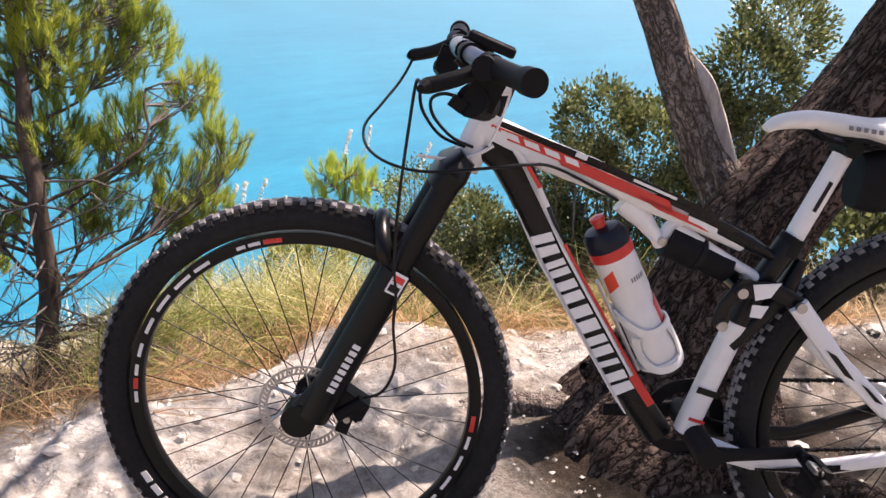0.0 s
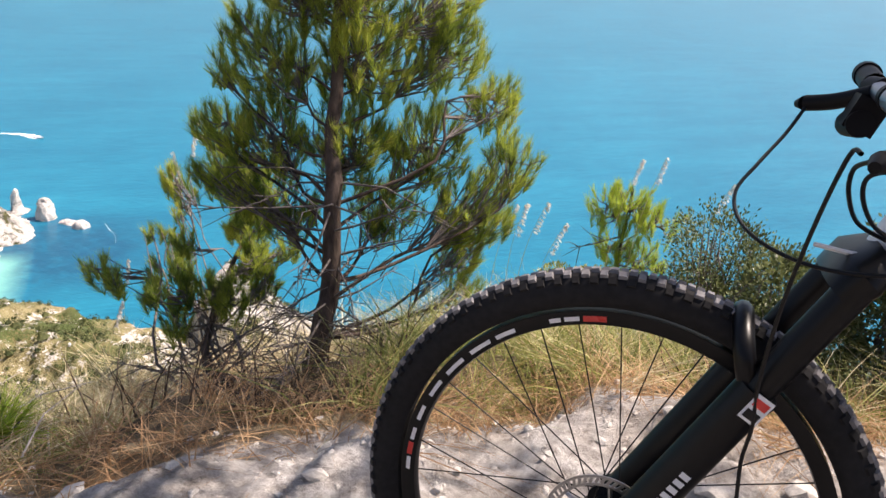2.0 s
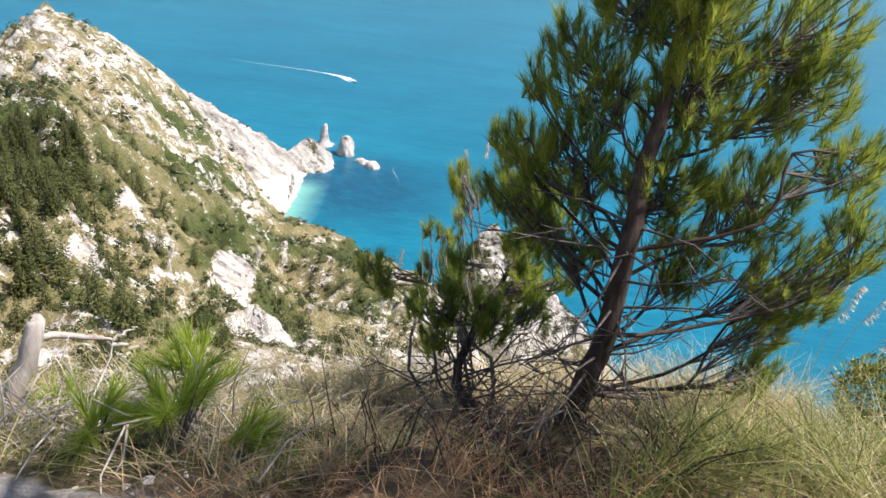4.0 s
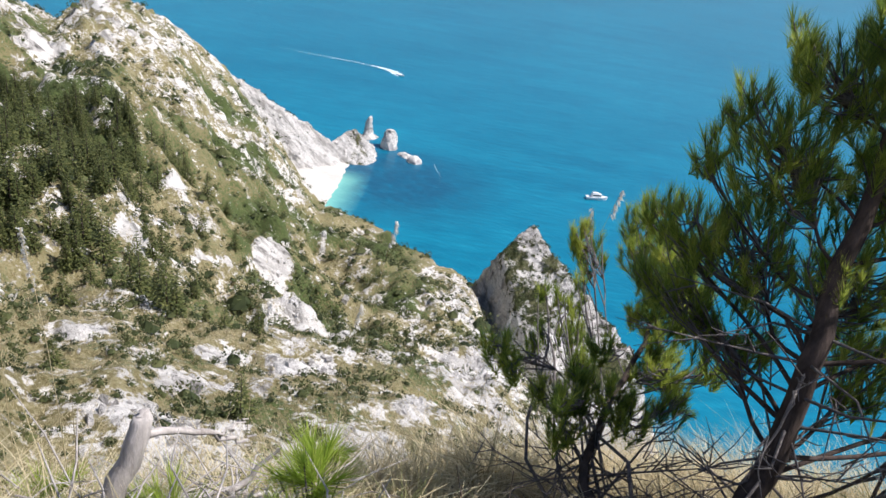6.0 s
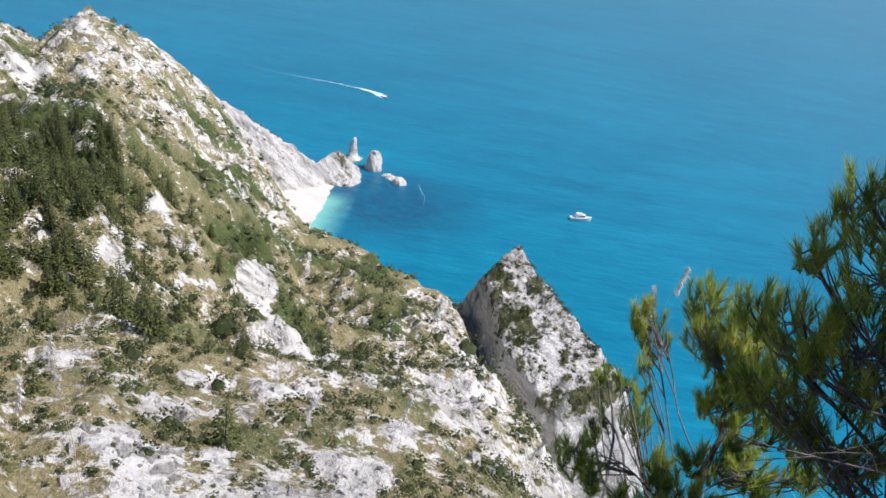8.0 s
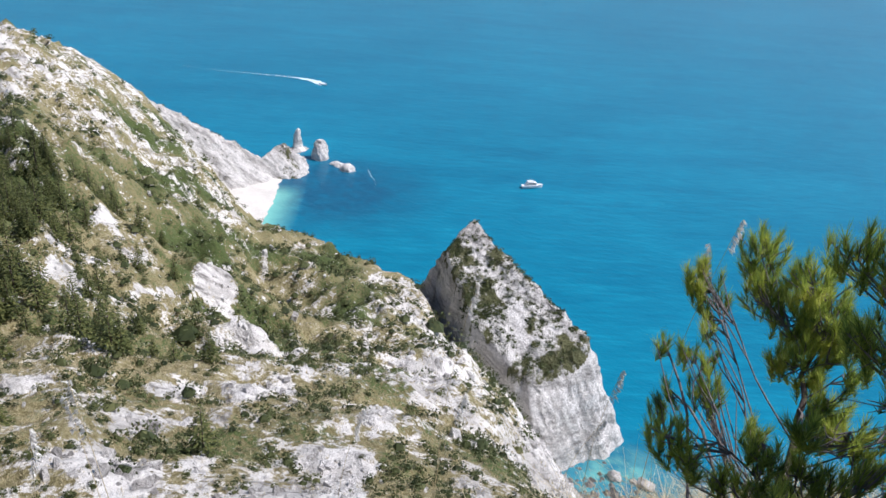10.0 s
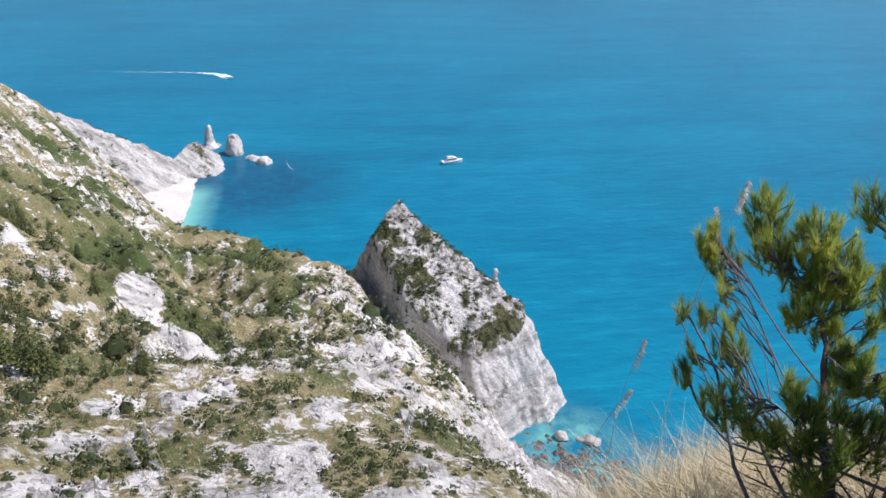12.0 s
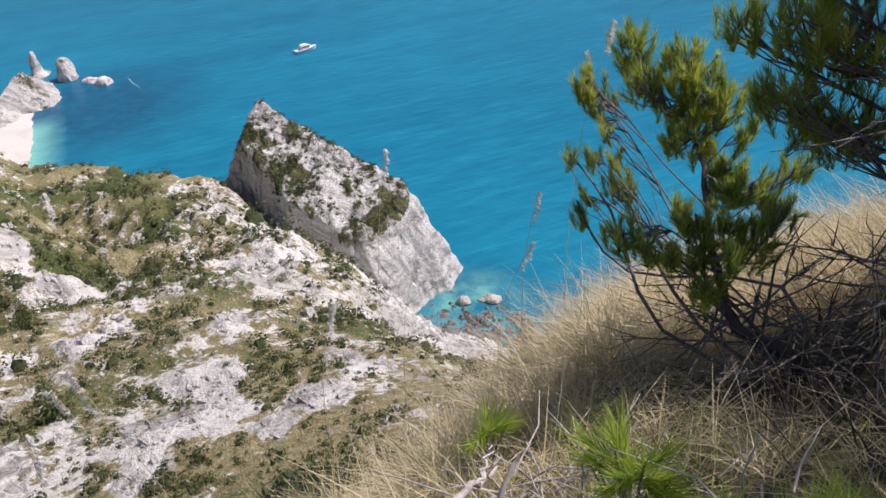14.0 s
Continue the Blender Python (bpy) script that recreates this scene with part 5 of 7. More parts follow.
def box3(c, size, rot=(0, 0, 0)):
    m = Euler([radians(a) for a in rot]).to_matrix()
    v = np.array([m @ Vector((sx * size[0] / 2, sy * size[1] / 2, sz * size[2] / 2)) for sx in (-1, 1) for sy in (-1, 1) for sz in (-1, 1)]) + np.array(c)
    f = np.array([(0, 1, 3, 2), (4, 6, 7, 5), (0, 4, 5, 1), (2, 3, 7, 6), (0, 2, 6, 4), (1, 5, 7, 3)])
    return v, f


def lathe_on(origin, axis, profile, sides=40):
    """A turned form on an axis other than y."""
    m = Vector(axis).to_track_quat("-Y", "Z").to_matrix()
    v, f = lathe(profile, sides)
    return np.array([m @ Vector(q) for q in v]) + origin, f


def bike_wheel(bike, name, x, rotor_r, turn):
    """Hub, rim, tyre with knobs, spokes and brake rotor; centred on the axle."""
    hub = add(name, [lathe([(0.001, -0.052), (0.012, -0.05), (0.014, -0.036), (0.028, -0.034), (0.029, -0.028), (0.018, -0.02), (0.015, 0.02), (0.027, 0.028), (0.027, 0.034), (0.013, 0.036), (0.012, 0.05), (0.001, 0.052)], 28)], MATT, bike)
    hub.location = (x, 0, 0.37)
    add("rim", [lathe([(0.290, -0.004), (0.292, -0.010), (0.309, -0.0135), (0.313, -0.0125), (0.313, 0.0125), (0.309, 0.0135), (0.292, 0.010), (0.290, 0.004)], 128, closed=True)], CARBON, hub, "black carbon rim with white and red markings")
    prof = [(0.340 + 0.0262 * math.cos(a), 0.0250 * math.sin(a)) for a in np.linspace(-2.55, 2.55, 22)]
    add("tyre", [lathe(prof, 128, closed=True)], RUBBER, hub, "dusty black knobbly tyre")
    knobs = []
    rng = np.random.default_rng(5)
    for k in range(92):
        a = (k + 0.5) * 2 * math.pi / 92
        for j, (b, ln, wd) in enumerate([(-0.86, 0.011, 0.0125), (-0.44, 0.012, 0.0125), (0.0, 0.013, 0.0125), (0.44, 0.012, 0.0125), (0.86, 0.011, 0.0125)]):
            aa = a + (0.5 * (j % 2)) * 2 * math.pi / 92
            r, y = 0.340 + 0.0274 * math.cos(b), 0.0260 * math.sin(b)
            v, f = box3((0, 0, 0), (wd * rng.uniform(0.85, 1.1), ln, 0.006))
            v[[1, 3, 5, 7]] *= np.array([0.78, 0.82, 1])
            m = Matrix.Rotation(-aa + math.pi / 2, 3, "Y") @ Matrix.Rotation(-b, 3, "X")
            c = np.array([r * math.cos(aa), y, r * math.sin(aa)])
            knobs.append((np.array([m @ Vector(q) for q in v]) + c, f))
    for rows, m, text in (((1, 2, 3), DUSTY, "rows of grey dusty rubber knobs"), ((0, 4), RUBBER, "black shoulder knobs")):
        tread = mesh_np("tread", *joined([q for i, q in enumerate(knobs) if i % 5 in rows]), m, hub, smooth=False)
        tread["kind"] = "stuff"
        tread["label"] = text
    # crossed spokes
    sp = []
    for k in range(32):
        side = -1 if k % 2 else 1
        a = turn + k * 2 * math.pi / 32
        lead = (0.95 if (k // 2) % 2 else -0.95)
        s = np.array([0.024 * math.cos(a + lead), side * 0.031, 0.024 * math.sin(a + lead)])
        e = np.array([0.291 * math.cos(a), side * 0.004, 0.291 * math.sin(a)])
        sp.append((s, e))
    v0, f0 = cyl((0, 0, 0), (0, 0, 1), 0.0011, 6)
    me = None
    for s, e in sp:
        if me is None:
            ob = add("spoke", [(v0 * np.array([1, 1, 1.0]), f0)], SPOKE, hub)
            me = ob.data
        else:
            ob = new("spoke", me)
            ob.parent = hub
        d = Vector(e - s)
        ob.matrix_local = Matrix.Translation(s) @ d.to_track_quat("Z", "Y").to_matrix().to_4x4() @ Matrix.Diagonal((1, 1, d.length, 1))
    # rotor: drilled ring and curved arms
    ring = []
    y0 = -0.037
    ri, ro = rotor_r - 0.016, rotor_r
    n = 54
    for rr0, rr1 in ((ri, ri + 0.004), (ro - 0.004, ro)):
        ring.append(lathe([(rr0, y0), (rr1, y0), (rr1, y0 + 0.0018), (rr0, y0 + 0.0018)], 108, closed=True))
    for k in range(n):
        a = k * 2 * math.pi / n
        m = np.array([[math.cos(a), 0, -math.sin(a)], [0, 1, 0], [math.sin(a), 0, math.cos(a)]])
        v, f = box3((ri + 0.008, y0 + 0.0009, 0), (0.009, 0.0018, 0.0042), (0, 28, 0))
        ring.append((v @ m.T, f))
    for k in range(6):
        a = k * math.pi / 3
        pts = [(r * math.cos(a + t), y0 + 0.0009, r * math.sin(a + t)) for r, t in ((0.024, 0.0), (0.042, 0.28), (ri, 0.42))]
        ring.append(tube3(pts, 0.0032, 8, 6))
    ring.append(lathe([(0.018, y0 - 0.002), (0.027, y0 - 0.002), (0.027, y0 + 0.004), (0.018, y0 + 0.004)], 32, closed=True))
    add("brake_rotor", ring, STEEL, hub, "drilled steel brake disc")
    # plain printed bars round the rim and the tyre wall
    def bars(nm, spans, r0, r1, y, mat):
        for a0, a1 in spans:
            k = max(3, int((a1 - a0) / 4))
            aa = np.radians(np.linspace(a0, a1, k))
            each(nm, [plate([(r1 * math.cos(t), r1 * math.sin(t)) for t in aa] + [(r0 * math.cos(t), r0 * math.sin(t)) for t in aa[::-1]], y, 0.0010)], mat, hub)
    if name == "front_wheel":
        bars("white_marking", [(104, 108), (109, 112), (122, 128), (130, 137), (140, 147), (150, 156), (160, 165), (168, 172), (178, 182), (-52, -47), (-44, -38), (-35, -29), (-26, -20), (-17, -12)], 0.2985, 0.3045, -0.0137, PAINT_WHITE)
        bars("red_marking", [(97, 103), (173, 177), (-10, -4)], 0.2975, 0.3055, -0.0139, PAINT_RED)
        bars("tyre_marking", [(206, 210), (211.5, 215.5), (217, 221), (222.5, 226.5)], 0.322, 0.334, -0.0262, WHITE_PLASTIC)
    return hub


def mountain_bike():
    bike = tagged(new("mountain_bike"), "white, black and red full-suspension mountain bike leaning on the old pine", "bicycle")
    bike.matrix_world = BIKE_AT
    bike_wheel(bike, "front_wheel", 0.0, 0.080, 0.06)
    bike_wheel(bike, "rear_wheel", 1.133, 0.070, 0.0)
    DT = [(0.300, 0.842), (0.333, 0.818), (0.362, 0.775), (0.390, 0.722), (0.418, 0.665), (0.492, 0.544), (0.564, 0.426), (0.640, 0.320)]
    TT = [(0.280, 0.868), (0.382, 0.831), (0.479, 0.796), (0.577, 0.757), (0.657, 0.725), (0.745, 0.688)]
    ST = [(0.690, 0.325), (0.727, 0.448), (0.757, 0.541), (0.786, 0.616), (0.828, 0.692)]
    frame_ob = add("frame", [sweep([(x, z, h, w) for (x, z), h, w in zip(TT, (0.060, 0.052, 0.050, 0.042, 0.036, 0.034), (0.052, 0.046, 0.044, 0.040, 0.036, 0.034))]),
                             sweep([(0.262, 0.800, 0.052, 0.052), (0.283, 0.850, 0.052, 0.052), (0.302, 0.893, 0.050, 0.05)], power=2.0),
                             sweep([(0.535, 0.755, 0.050, 0.030), (0.570, 0.722, 0.034, 0.030), (0.597, 0.690, 0.022, 0.032), (0.603, 0.678, 0.020, 0.032)]),
                             sweep([(0.603, 0.684, 0.018, 0.03), (0.615, 0.708, 0.018, 0.03), (0.640, 0.730, 0.020, 0.03)]),
                             sweep([(0.62, 0.715, 0.022, 0.03), (0.70, 0.668, 0.020, 0.03), (0.775, 0.625, 0.022, 0.03)]),
                             sweep([(x, z, 0.040, 0.040) for x, z in ST[:3]])],
                   PAINT_WHITE, bike, "white painted frame with black and red panels")
    add("down_tube", [sweep([(x, z, h, 0.050) for (x, z), h in zip(DT, (0.058, 0.060, 0.062, 0.058, 0.056, 0.054, 0.054, 0.054))])], PAINT_BLACK, frame_ob, "black down tube with white block markings")
    add("seat_tube", [sweep([(x, z, 0.038, 0.038) for x, z in ST[2:]]), cyl((0.806, 0, 0.655), (0.832, 0, 0.700), 0.022), sweep([(0.745, 0.50, 0.03, 0.042), (0.79, 0.55, 0.03, 0.042), (0.83, 0.60, 0.035, 0.042), (0.85, 0.66, 0.02, 0.03)])], PAINT_BLACK, frame_ob)
    add("top_tube_end", [sweep([(0.640, 0.738, 0.026, 0.041), (0.700, 0.713, 0.032, 0.040), (0.750, 0.689, 0.030, 0.038), (0.785, 0.672, 0.020, 0.036), (0.805, 0.660, 0.012, 0.034)])], PAINT_BLACK, frame_ob)
    yb = -0.0262
    # down tube: white lower edge line and blocks
    blocks = []
    s = 0.175
    for ln in (0.040, 0.030, 0.042, 0.052, 0.040, 0.016, 0.044):
        if ln < 0.02:
            blocks.append([plate(along(DT, s, s + 0.011, -0.024, 0.011, 0.008), yb)])
        else:
            blocks.append([plate(along(DT, s, s + ln * 0.40, -0.024, 0.011, 0.006), yb), plate(along(DT, s + ln * 0.56, s + ln, -0.024, 0.011, 0.006), yb)])
        s += ln + 0.011
    blocks.append([plate(along(DT, 0.12, s + 0.03, -0.0285, -0.0262), yb)])
    for b in blocks:
        add("white_marking", b, PAINT_WHITE, frame_ob, smooth=False)
    each("white_stripe", [plate(along(DT, 0.06, s + 0.03, 0.015, 0.0185), yb), plate(along(DT, 0.03, 0.14, 0.019, 0.026), yb)], PAINT_WHITE, frame_ob, smooth=False)
    each("red_stripe", [plate(along(DT, 0.21, s + 0.035, 0.0205, 0.0265), yb), plate(along(DT, s - 0.03, s + 0.04, 0.012, 0.0265), yb - 0.0006), plate(along(DT, 0.065, 0.105, 0.020, 0.027), yb - 0.0006)], PAINT_RED, frame_ob, smooth=False)
    # top tube: black upper edge, red tapered stripe, pale blocks
    yt = -0.0242
    each("black_panel", [plate(along(TT, 0.03, 0.43, 0.017, 0.0262), yt), plate(along(TT, 0.30, 0.46, 0.008, 0.016, 0.02), yt)], PAINT_BLACK, frame_ob, smooth=False)
    each("red_panel", [plate(along(TT, 0.02, 0.18, 0.001, 0.0155), yt), plate(along(TT, 0.15, 0.36, -0.004, 0.0125, -0.02), yt - 0.0004), plate(along(TT, 0.33, 0.43, -0.008, 0.002, -0.05), yt - 0.0004)], PAINT_RED, frame_ob, smooth=False)
    letters = []
    s = 0.004
    for ln in (0.030, 0.030, 0.026, 0.026, 0.024):
        letters.append(plate(along(TT, s, s + ln, 0.0040, 0.0128, -0.008), yt - 0.0009))
        s += ln + 0.010
    letters += [plate(along(TT, 0.385, 0.44, -0.004, 0.004, -0.003), yt - 0.001), plate(along(TT, 0.165, 0.185, 0.018, 0.026), yt - 0.001), plate(along(TT, 0.27, 0.35, 0.018, 0.0225), yt - 0.001)]
    each("white_marking", letters, PAINT_WHITE, frame_ob, smooth=False)
    add("cable_strap", [plate(along(ST, 0.085, 0.097, -0.0215, 0.0215), -0.0215)], PAINT_BLACK, frame_ob, smooth=False)
    add("red_mark", [plate(along(ST, 0.030, 0.036, -0.018, 0.012), -0.0205)], PAINT_RED, frame_ob, smooth=False)
    # rear triangle
    stays = add("seat_stay", [sweep([(0.831, 0.596, 0.034, 0.018, -0.056), (0.911, 0.500, 0.032, 0.016, -0.060), (1.01, 0.41, 0.028, 0.016, -0.064), (1.125, 0.372, 0.030, 0.014, -0.066)])], PAINT_WHITE, bike, "white seat stay with black marking")
    each("black_marking", [plate([(0.885, 0.522), (0.905, 0.512), (0.945, 0.466), (0.925, 0.476)], -0.0695), plate([(0.955, 0.462), (0.968, 0.455), (1.0, 0.425), (0.985, 0.43)], -0.0725)], PAINT_BLACK, stays, smooth=False)
    add("bolt", [cyl((0.833, -0.068, 0.594), (0.833, -0.060, 0.594), 0.009)], STEEL, stays)
    add("seat_stay", [sweep([(0.831, 0.596, 0.034, 0.018, 0.056), (0.911, 0.500, 0.032, 0.016, 0.060), (1.01, 0.41, 0.028, 0.016, 0.064), (1.125, 0.372, 0.030, 0.014, 0.066)])], PAINT_WHITE, bike)
    cs = add("chain_stay", [sweep([(0.70, 0.325, 0.04, 0.02, -0.045), (0.80, 0.296, 0.032, 0.016, -0.052), (0.925, 0.292, 0.030, 0.016, -0.058), (1.05, 0.318, 0.028, 0.016, -0.064), (1.13, 0.365, 0.032, 0.014, -0.066)])], PAINT_WHITE, bike, "white chain stay with dark edge")
    add("dark_marking", [plate([(0.80, 0.288), (0.925, 0.283), (1.05, 0.308), (1.05, 0.312), (0.925, 0.288), (0.80, 0.292)], -0.0672)], PAINT_BLACK, cs, smooth=False)
    add("chain_stay", [sweep([(0.70, 0.325, 0.04, 0.02, 0.045), (0.80, 0.296, 0.032, 0.016, 0.052), (0.925, 0.292, 0.030, 0.016, 0.058), (1.13, 0.365, 0.032, 0.014, 0.066)])], PAINT_BLACK, bike)
    link = add("rocker_link", [sweep([(0.709, 0.549, 0.03, 0.012, -0.040), (0.715, 0.585, 0.026, 0.012, -0.040), (0.735, 0.615, 0.034, 0.012, -0.040), (0.79, 0.618, 0.03, 0.012, -0.044), (0.836, 0.594, 0.028, 0.012, -0.048)]), cyl((0.745, -0.045, 0.618), (0.745, 0.045, 0.618), 0.018)], PAINT_BLACK, bike, "black suspension link")
    add("bolt", [cyl((0.711, -0.053, 0.552), (0.711, -0.044, 0.552), 0.009)], STEEL, link)
    add("bolt", [cyl((0.737, -0.053, 0.612), (0.737, -0.044, 0.612), 0.009)], STEEL, link)
    each("white_panel", [plate([(0.752, 0.628), (0.800, 0.632), (0.785, 0.606), (0.760, 0.600)], -0.0515), plate([(0.757, 0.592), (0.785, 0.590), (0.775, 0.568), (0.755, 0.570)], -0.0500)], PAINT_WHITE, link, smooth=False)
    # shock
    sh = add("rear_shock", [cyl((0.612, 0, 0.688), (0.668, 0, 0.664), 0.029, 24), cyl((0.66, 0, 0.668), (0.725, 0, 0.638), 0.024, 24), cyl((0.72, 0, 0.641), (0.775, 0, 0.616), 0.014)], MATT, bike, "black rear air shock")
    add("collar", [cyl((0.664, 0, 0.666), (0.672, 0, 0.6625), 0.0305, 24)], CARBON, sh)
    add("bolt", [cyl((0.602, -0.020, 0.688), (0.602, 0.020, 0.688), 0.008)], STEEL, sh)
    # fork
    fk = add("fork", [cyl((0.020, -0.065, 0.372), (0.160, -0.065, 0.640), 0.028, 24, 0.027), cyl((0.020, 0.065, 0.372), (0.160, 0.065, 0.640), 0.028, 24, 0.027),
                      cyl((0.150, -0.065, 0.622), (0.245, -0.062, 0.800), 0.021, 20), cyl((0.150, 0.065, 0.622), (0.245, 0.062, 0.800), 0.021, 20),
                      sweep([(0.225, 0.772, 0.052, 0.165), (0.245, 0.800, 0.060, 0.170), (0.268, 0.822, 0.036, 0.11)], 20, 3.0),
                      tube3([(0.150, -0.065, 0.635), (0.135, -0.058, 0.685), (0.130, 0.0, 0.712), (0.135, 0.058, 0.685), (0.150, 0.065, 0.635)], 0.014, 18, 10),
                      cyl((-0.004, -0.080, 0.366), (-0.004, -0.046, 0.366), 0.030, 24), cyl((0.010, 0.052, 0.366), (0.010, 0.080, 0.366), 0.024, 20),
                      sweep([(-0.006, 0.362, 0.055, 0.028, -0.064), (0.030, 0.400, 0.058, 0.030, -0.066), (0.060, 0.450, 0.05, 0.03, -0.066)])],
             CARBON, bike, "black suspension fork with white markings")
    bars = []
    p0, p1 = np.array([0.052, 0.428]), np.array([0.100, 0.518])
    e = (p1 - p0) / np.linalg.norm(p1 - p0)
    w = np.array([e[1], -e[0]])
    for k in range(8):
        c = p0 + (p1 - p0) * (k + 0.5) / 8
        bars.append(plate([tuple(c + e * a + w * b) for a, b in ((-0.0040, -0.007), (0.0040, -0.007), (0.0040, 0.006), (-0.0040, 0.006))], -0.0938))
    each("white_marking", bars, PAINT_WHITE, fk, smooth=False)
    c = np.array([0.159, 0.624])
    add("label", [plate([tuple(c + e * a + w * b) for a, b in ((-0.019, -0.011), (0.019, -0.011), (0.019, 0.013), (-0.019, 0.013))], -0.0930)], PAINT_WHITE, fk, "white and red square label", smooth=False)
    add("label_mark", [plate([tuple(c + e * a + w * b) for a, b in ((0.003, -0.008), (0.014, -0.008), (0.014, 0.010), (0.003, 0.010))], -0.0938)], PAINT_RED, fk, smooth=False)
    add("label_mark", [plate([tuple(c + e * a + w * b) for a, b in ((-0.015, -0.008), (-0.003, -0.008), (-0.003, 0.010), (-0.015, 0.010))], -0.0938)], PAINT_BLACK, fk, smooth=False)
    cal = add("brake_caliper", [box3((0.082, -0.048, 0.392), (0.058, 0.036, 0.040), (0, 35, 0)), cyl((0.060, -0.062, 0.372), (0.105, -0.062, 0.400), 0.013), cyl((0.095, -0.05, 0.36), (0.108, -0.05, 0.385), 0.009), box3((0.072, -0.055, 0.352), (0.022, 0.016, 0.030), (0, 20, 0))], MATT, bike, "black disc brake caliper")
    add("bolt", [cyl((0.078, -0.070, 0.366), (0.078, -0.060, 0.366), 0.006)], STEEL, cal)
    # cockpit
    bar_line = [(0.325, -0.30, 0.963), (0.306, -0.24, 0.967), (0.286, -0.18, 0.974), (0.262, -0.10, 0.985), (0.252, 0.0, 0.990), (0.249, 0.10, 0.993), (0.252, 0.20, 1.0), (0.258, 0.34, 1.012)]
    hb = add("handlebar", [tube3(bar_line, 0.0125, 40, 16), tube3([(0.256, -0.045, 0.988), (0.252, 0.0, 0.990), (0.250, 0.06, 0.992)], 0.0165, 8, 16)], ALLOY, bike, "grey alloy handlebar")
    add("grip", [tube3([(0.327, -0.308, 0.963), (0.310, -0.25, 0.966), (0.284, -0.17, 0.975)], 0.0152, 14, 20), cyl((0.330, -0.316, 0.9625), (0.323, -0.292, 0.9635), 0.0182, 24), cyl((0.289, -0.187, 0.973), (0.282, -0.165, 0.9755), 0.0168, 24)], MATT, hb, "black rubber grip with a round end cap")
    add("grip", [tube3([(0.259, 0.350, 1.013), (0.253, 0.23, 1.002)], 0.017, 8, 20), cyl((0.259, 0.335, 1.012), (0.2595, 0.36, 1.014), 0.020, 24)], MATT, hb, "black rubber grip")
    add("stem", [sweep([(0.315, 0.918, 0.042, 0.042), (0.290, 0.950, 0.040, 0.040), (0.256, 0.985, 0.045, 0.050)]), cyl((0.304, 0, 0.890), (0.324, 0, 0.945), 0.021, 20)], MATT, hb, "black stem")
    for y, pts, m in ((-0.17, [(0.272, -0.175, 0.968), (0.235, -0.20, 0.955), (0.200, -0.215, 0.947)], MATT), (0.17, [(0.245, 0.17, 0.994), (0.205, 0.205, 0.976), (0.170, 0.225, 0.968)], MATT)):
        add("brake_lever", [tube3(pts, 0.0115, 12, 12), cyl((pts[0][0] + 0.012, y * 1.0, pts[0][2] + 0.004), (pts[0][0] + 0.002, y * 1.25, pts[0][2] + 0.004), 0.017, 16), cyl(pts[2], (pts[2][0] - 0.008, pts[2][1] + y * 0.12, pts[2][2] - 0.003), 0.0112, 12, 0.006)], m, hb, "black hydraulic brake lever")
    add("shifter", [box3((0.280, -0.145, 0.937), (0.046, 0.050, 0.046), (0, 25, 0)), cyl((0.262, -0.17, 0.925), (0.285, -0.12, 0.915), 0.024), box3((0.243, -0.165, 0.920), (0.022, 0.014, 0.018), (0, 35, 0))], MATT, hb, "black gear shifter pod").modifiers.new("round", "BEVEL").width = 0.011
    add("shifter", [box3((0.235, 0.15, 0.965), (0.040, 0.05, 0.045), (0, 20, 0)), cyl((0.23, 0.12, 0.955), (0.225, 0.18, 0.950), 0.018)], MATT, hb, "black gear shifter pod")
    each("clamp", [cyl((0.262, -0.10, 0.985), (0.259, -0.08, 0.9865), 0.017, 20), cyl((0.251, 0.075, 0.9925), (0.2515, 0.095, 0.9935), 0.017, 20)], MATT, hb)
    gps = add("bike_computer", [box3((0.298, 0.0, 0.998), (0.080, 0.050, 0.017), (0, 21, 0))], MATT, bike, "black bicycle computer on the bar")
    bv = gps.modifiers.new("round", "BEVEL")
    bv.width, bv.segments = 0.005, 2
    add("screen_edge", [box3((0.3010, 0.0, 1.0066), (0.072, 0.043, 0.0015), (0, 21, 0))], ALLOY, gps)
    add("mount", [box3((0.285, 0.0, 0.990), (0.035, 0.03, 0.018), (0, 21, 0)), cyl((0.262, -0.012, 0.99), (0.262, 0.012, 0.99), 0.02)], MATT, gps)
    # cables
    for pts in ([(0.170, 0.215, 0.962), (0.150, 0.19, 0.925), (0.118, 0.13, 0.885), (0.094, 0.06, 0.855), (0.104, 0.0, 0.828), (0.144, -0.05, 0.811), (0.206, -0.082, 0.806), (0.302, -0.080, 0.815), (0.357, -0.060, 0.818), (0.412, -0.034, 0.810), (0.52, -0.02, 0.757)],
                [(0.190, -0.17, 0.948), (0.184, -0.15, 0.945), (0.175, -0.12, 0.883), (0.164, -0.10, 0.792), (0.158, -0.094, 0.717), (0.156, -0.092, 0.650), (0.1595, -0.092, 0.60), (0.156, -0.092, 0.552), (0.160, -0.092, 0.481), (0.140, -0.085, 0.431), (0.108, -0.066, 0.408)],
                [(0.196, -0.19, 0.944), (0.190, -0.15, 0.930), (0.196, -0.12, 0.900), (0.222, -0.06, 0.860), (0.262, -0.025, 0.838)],
                [(0.250, -0.15, 0.925), (0.225, -0.15, 0.932), (0.206, -0.14, 0.922), (0.211, -0.12, 0.895), (0.240, -0.06, 0.858), (0.275, -0.026, 0.838)]):
        add("cable", [tube3(pts, 0.0026, 48, 8)], CABLE, bike)
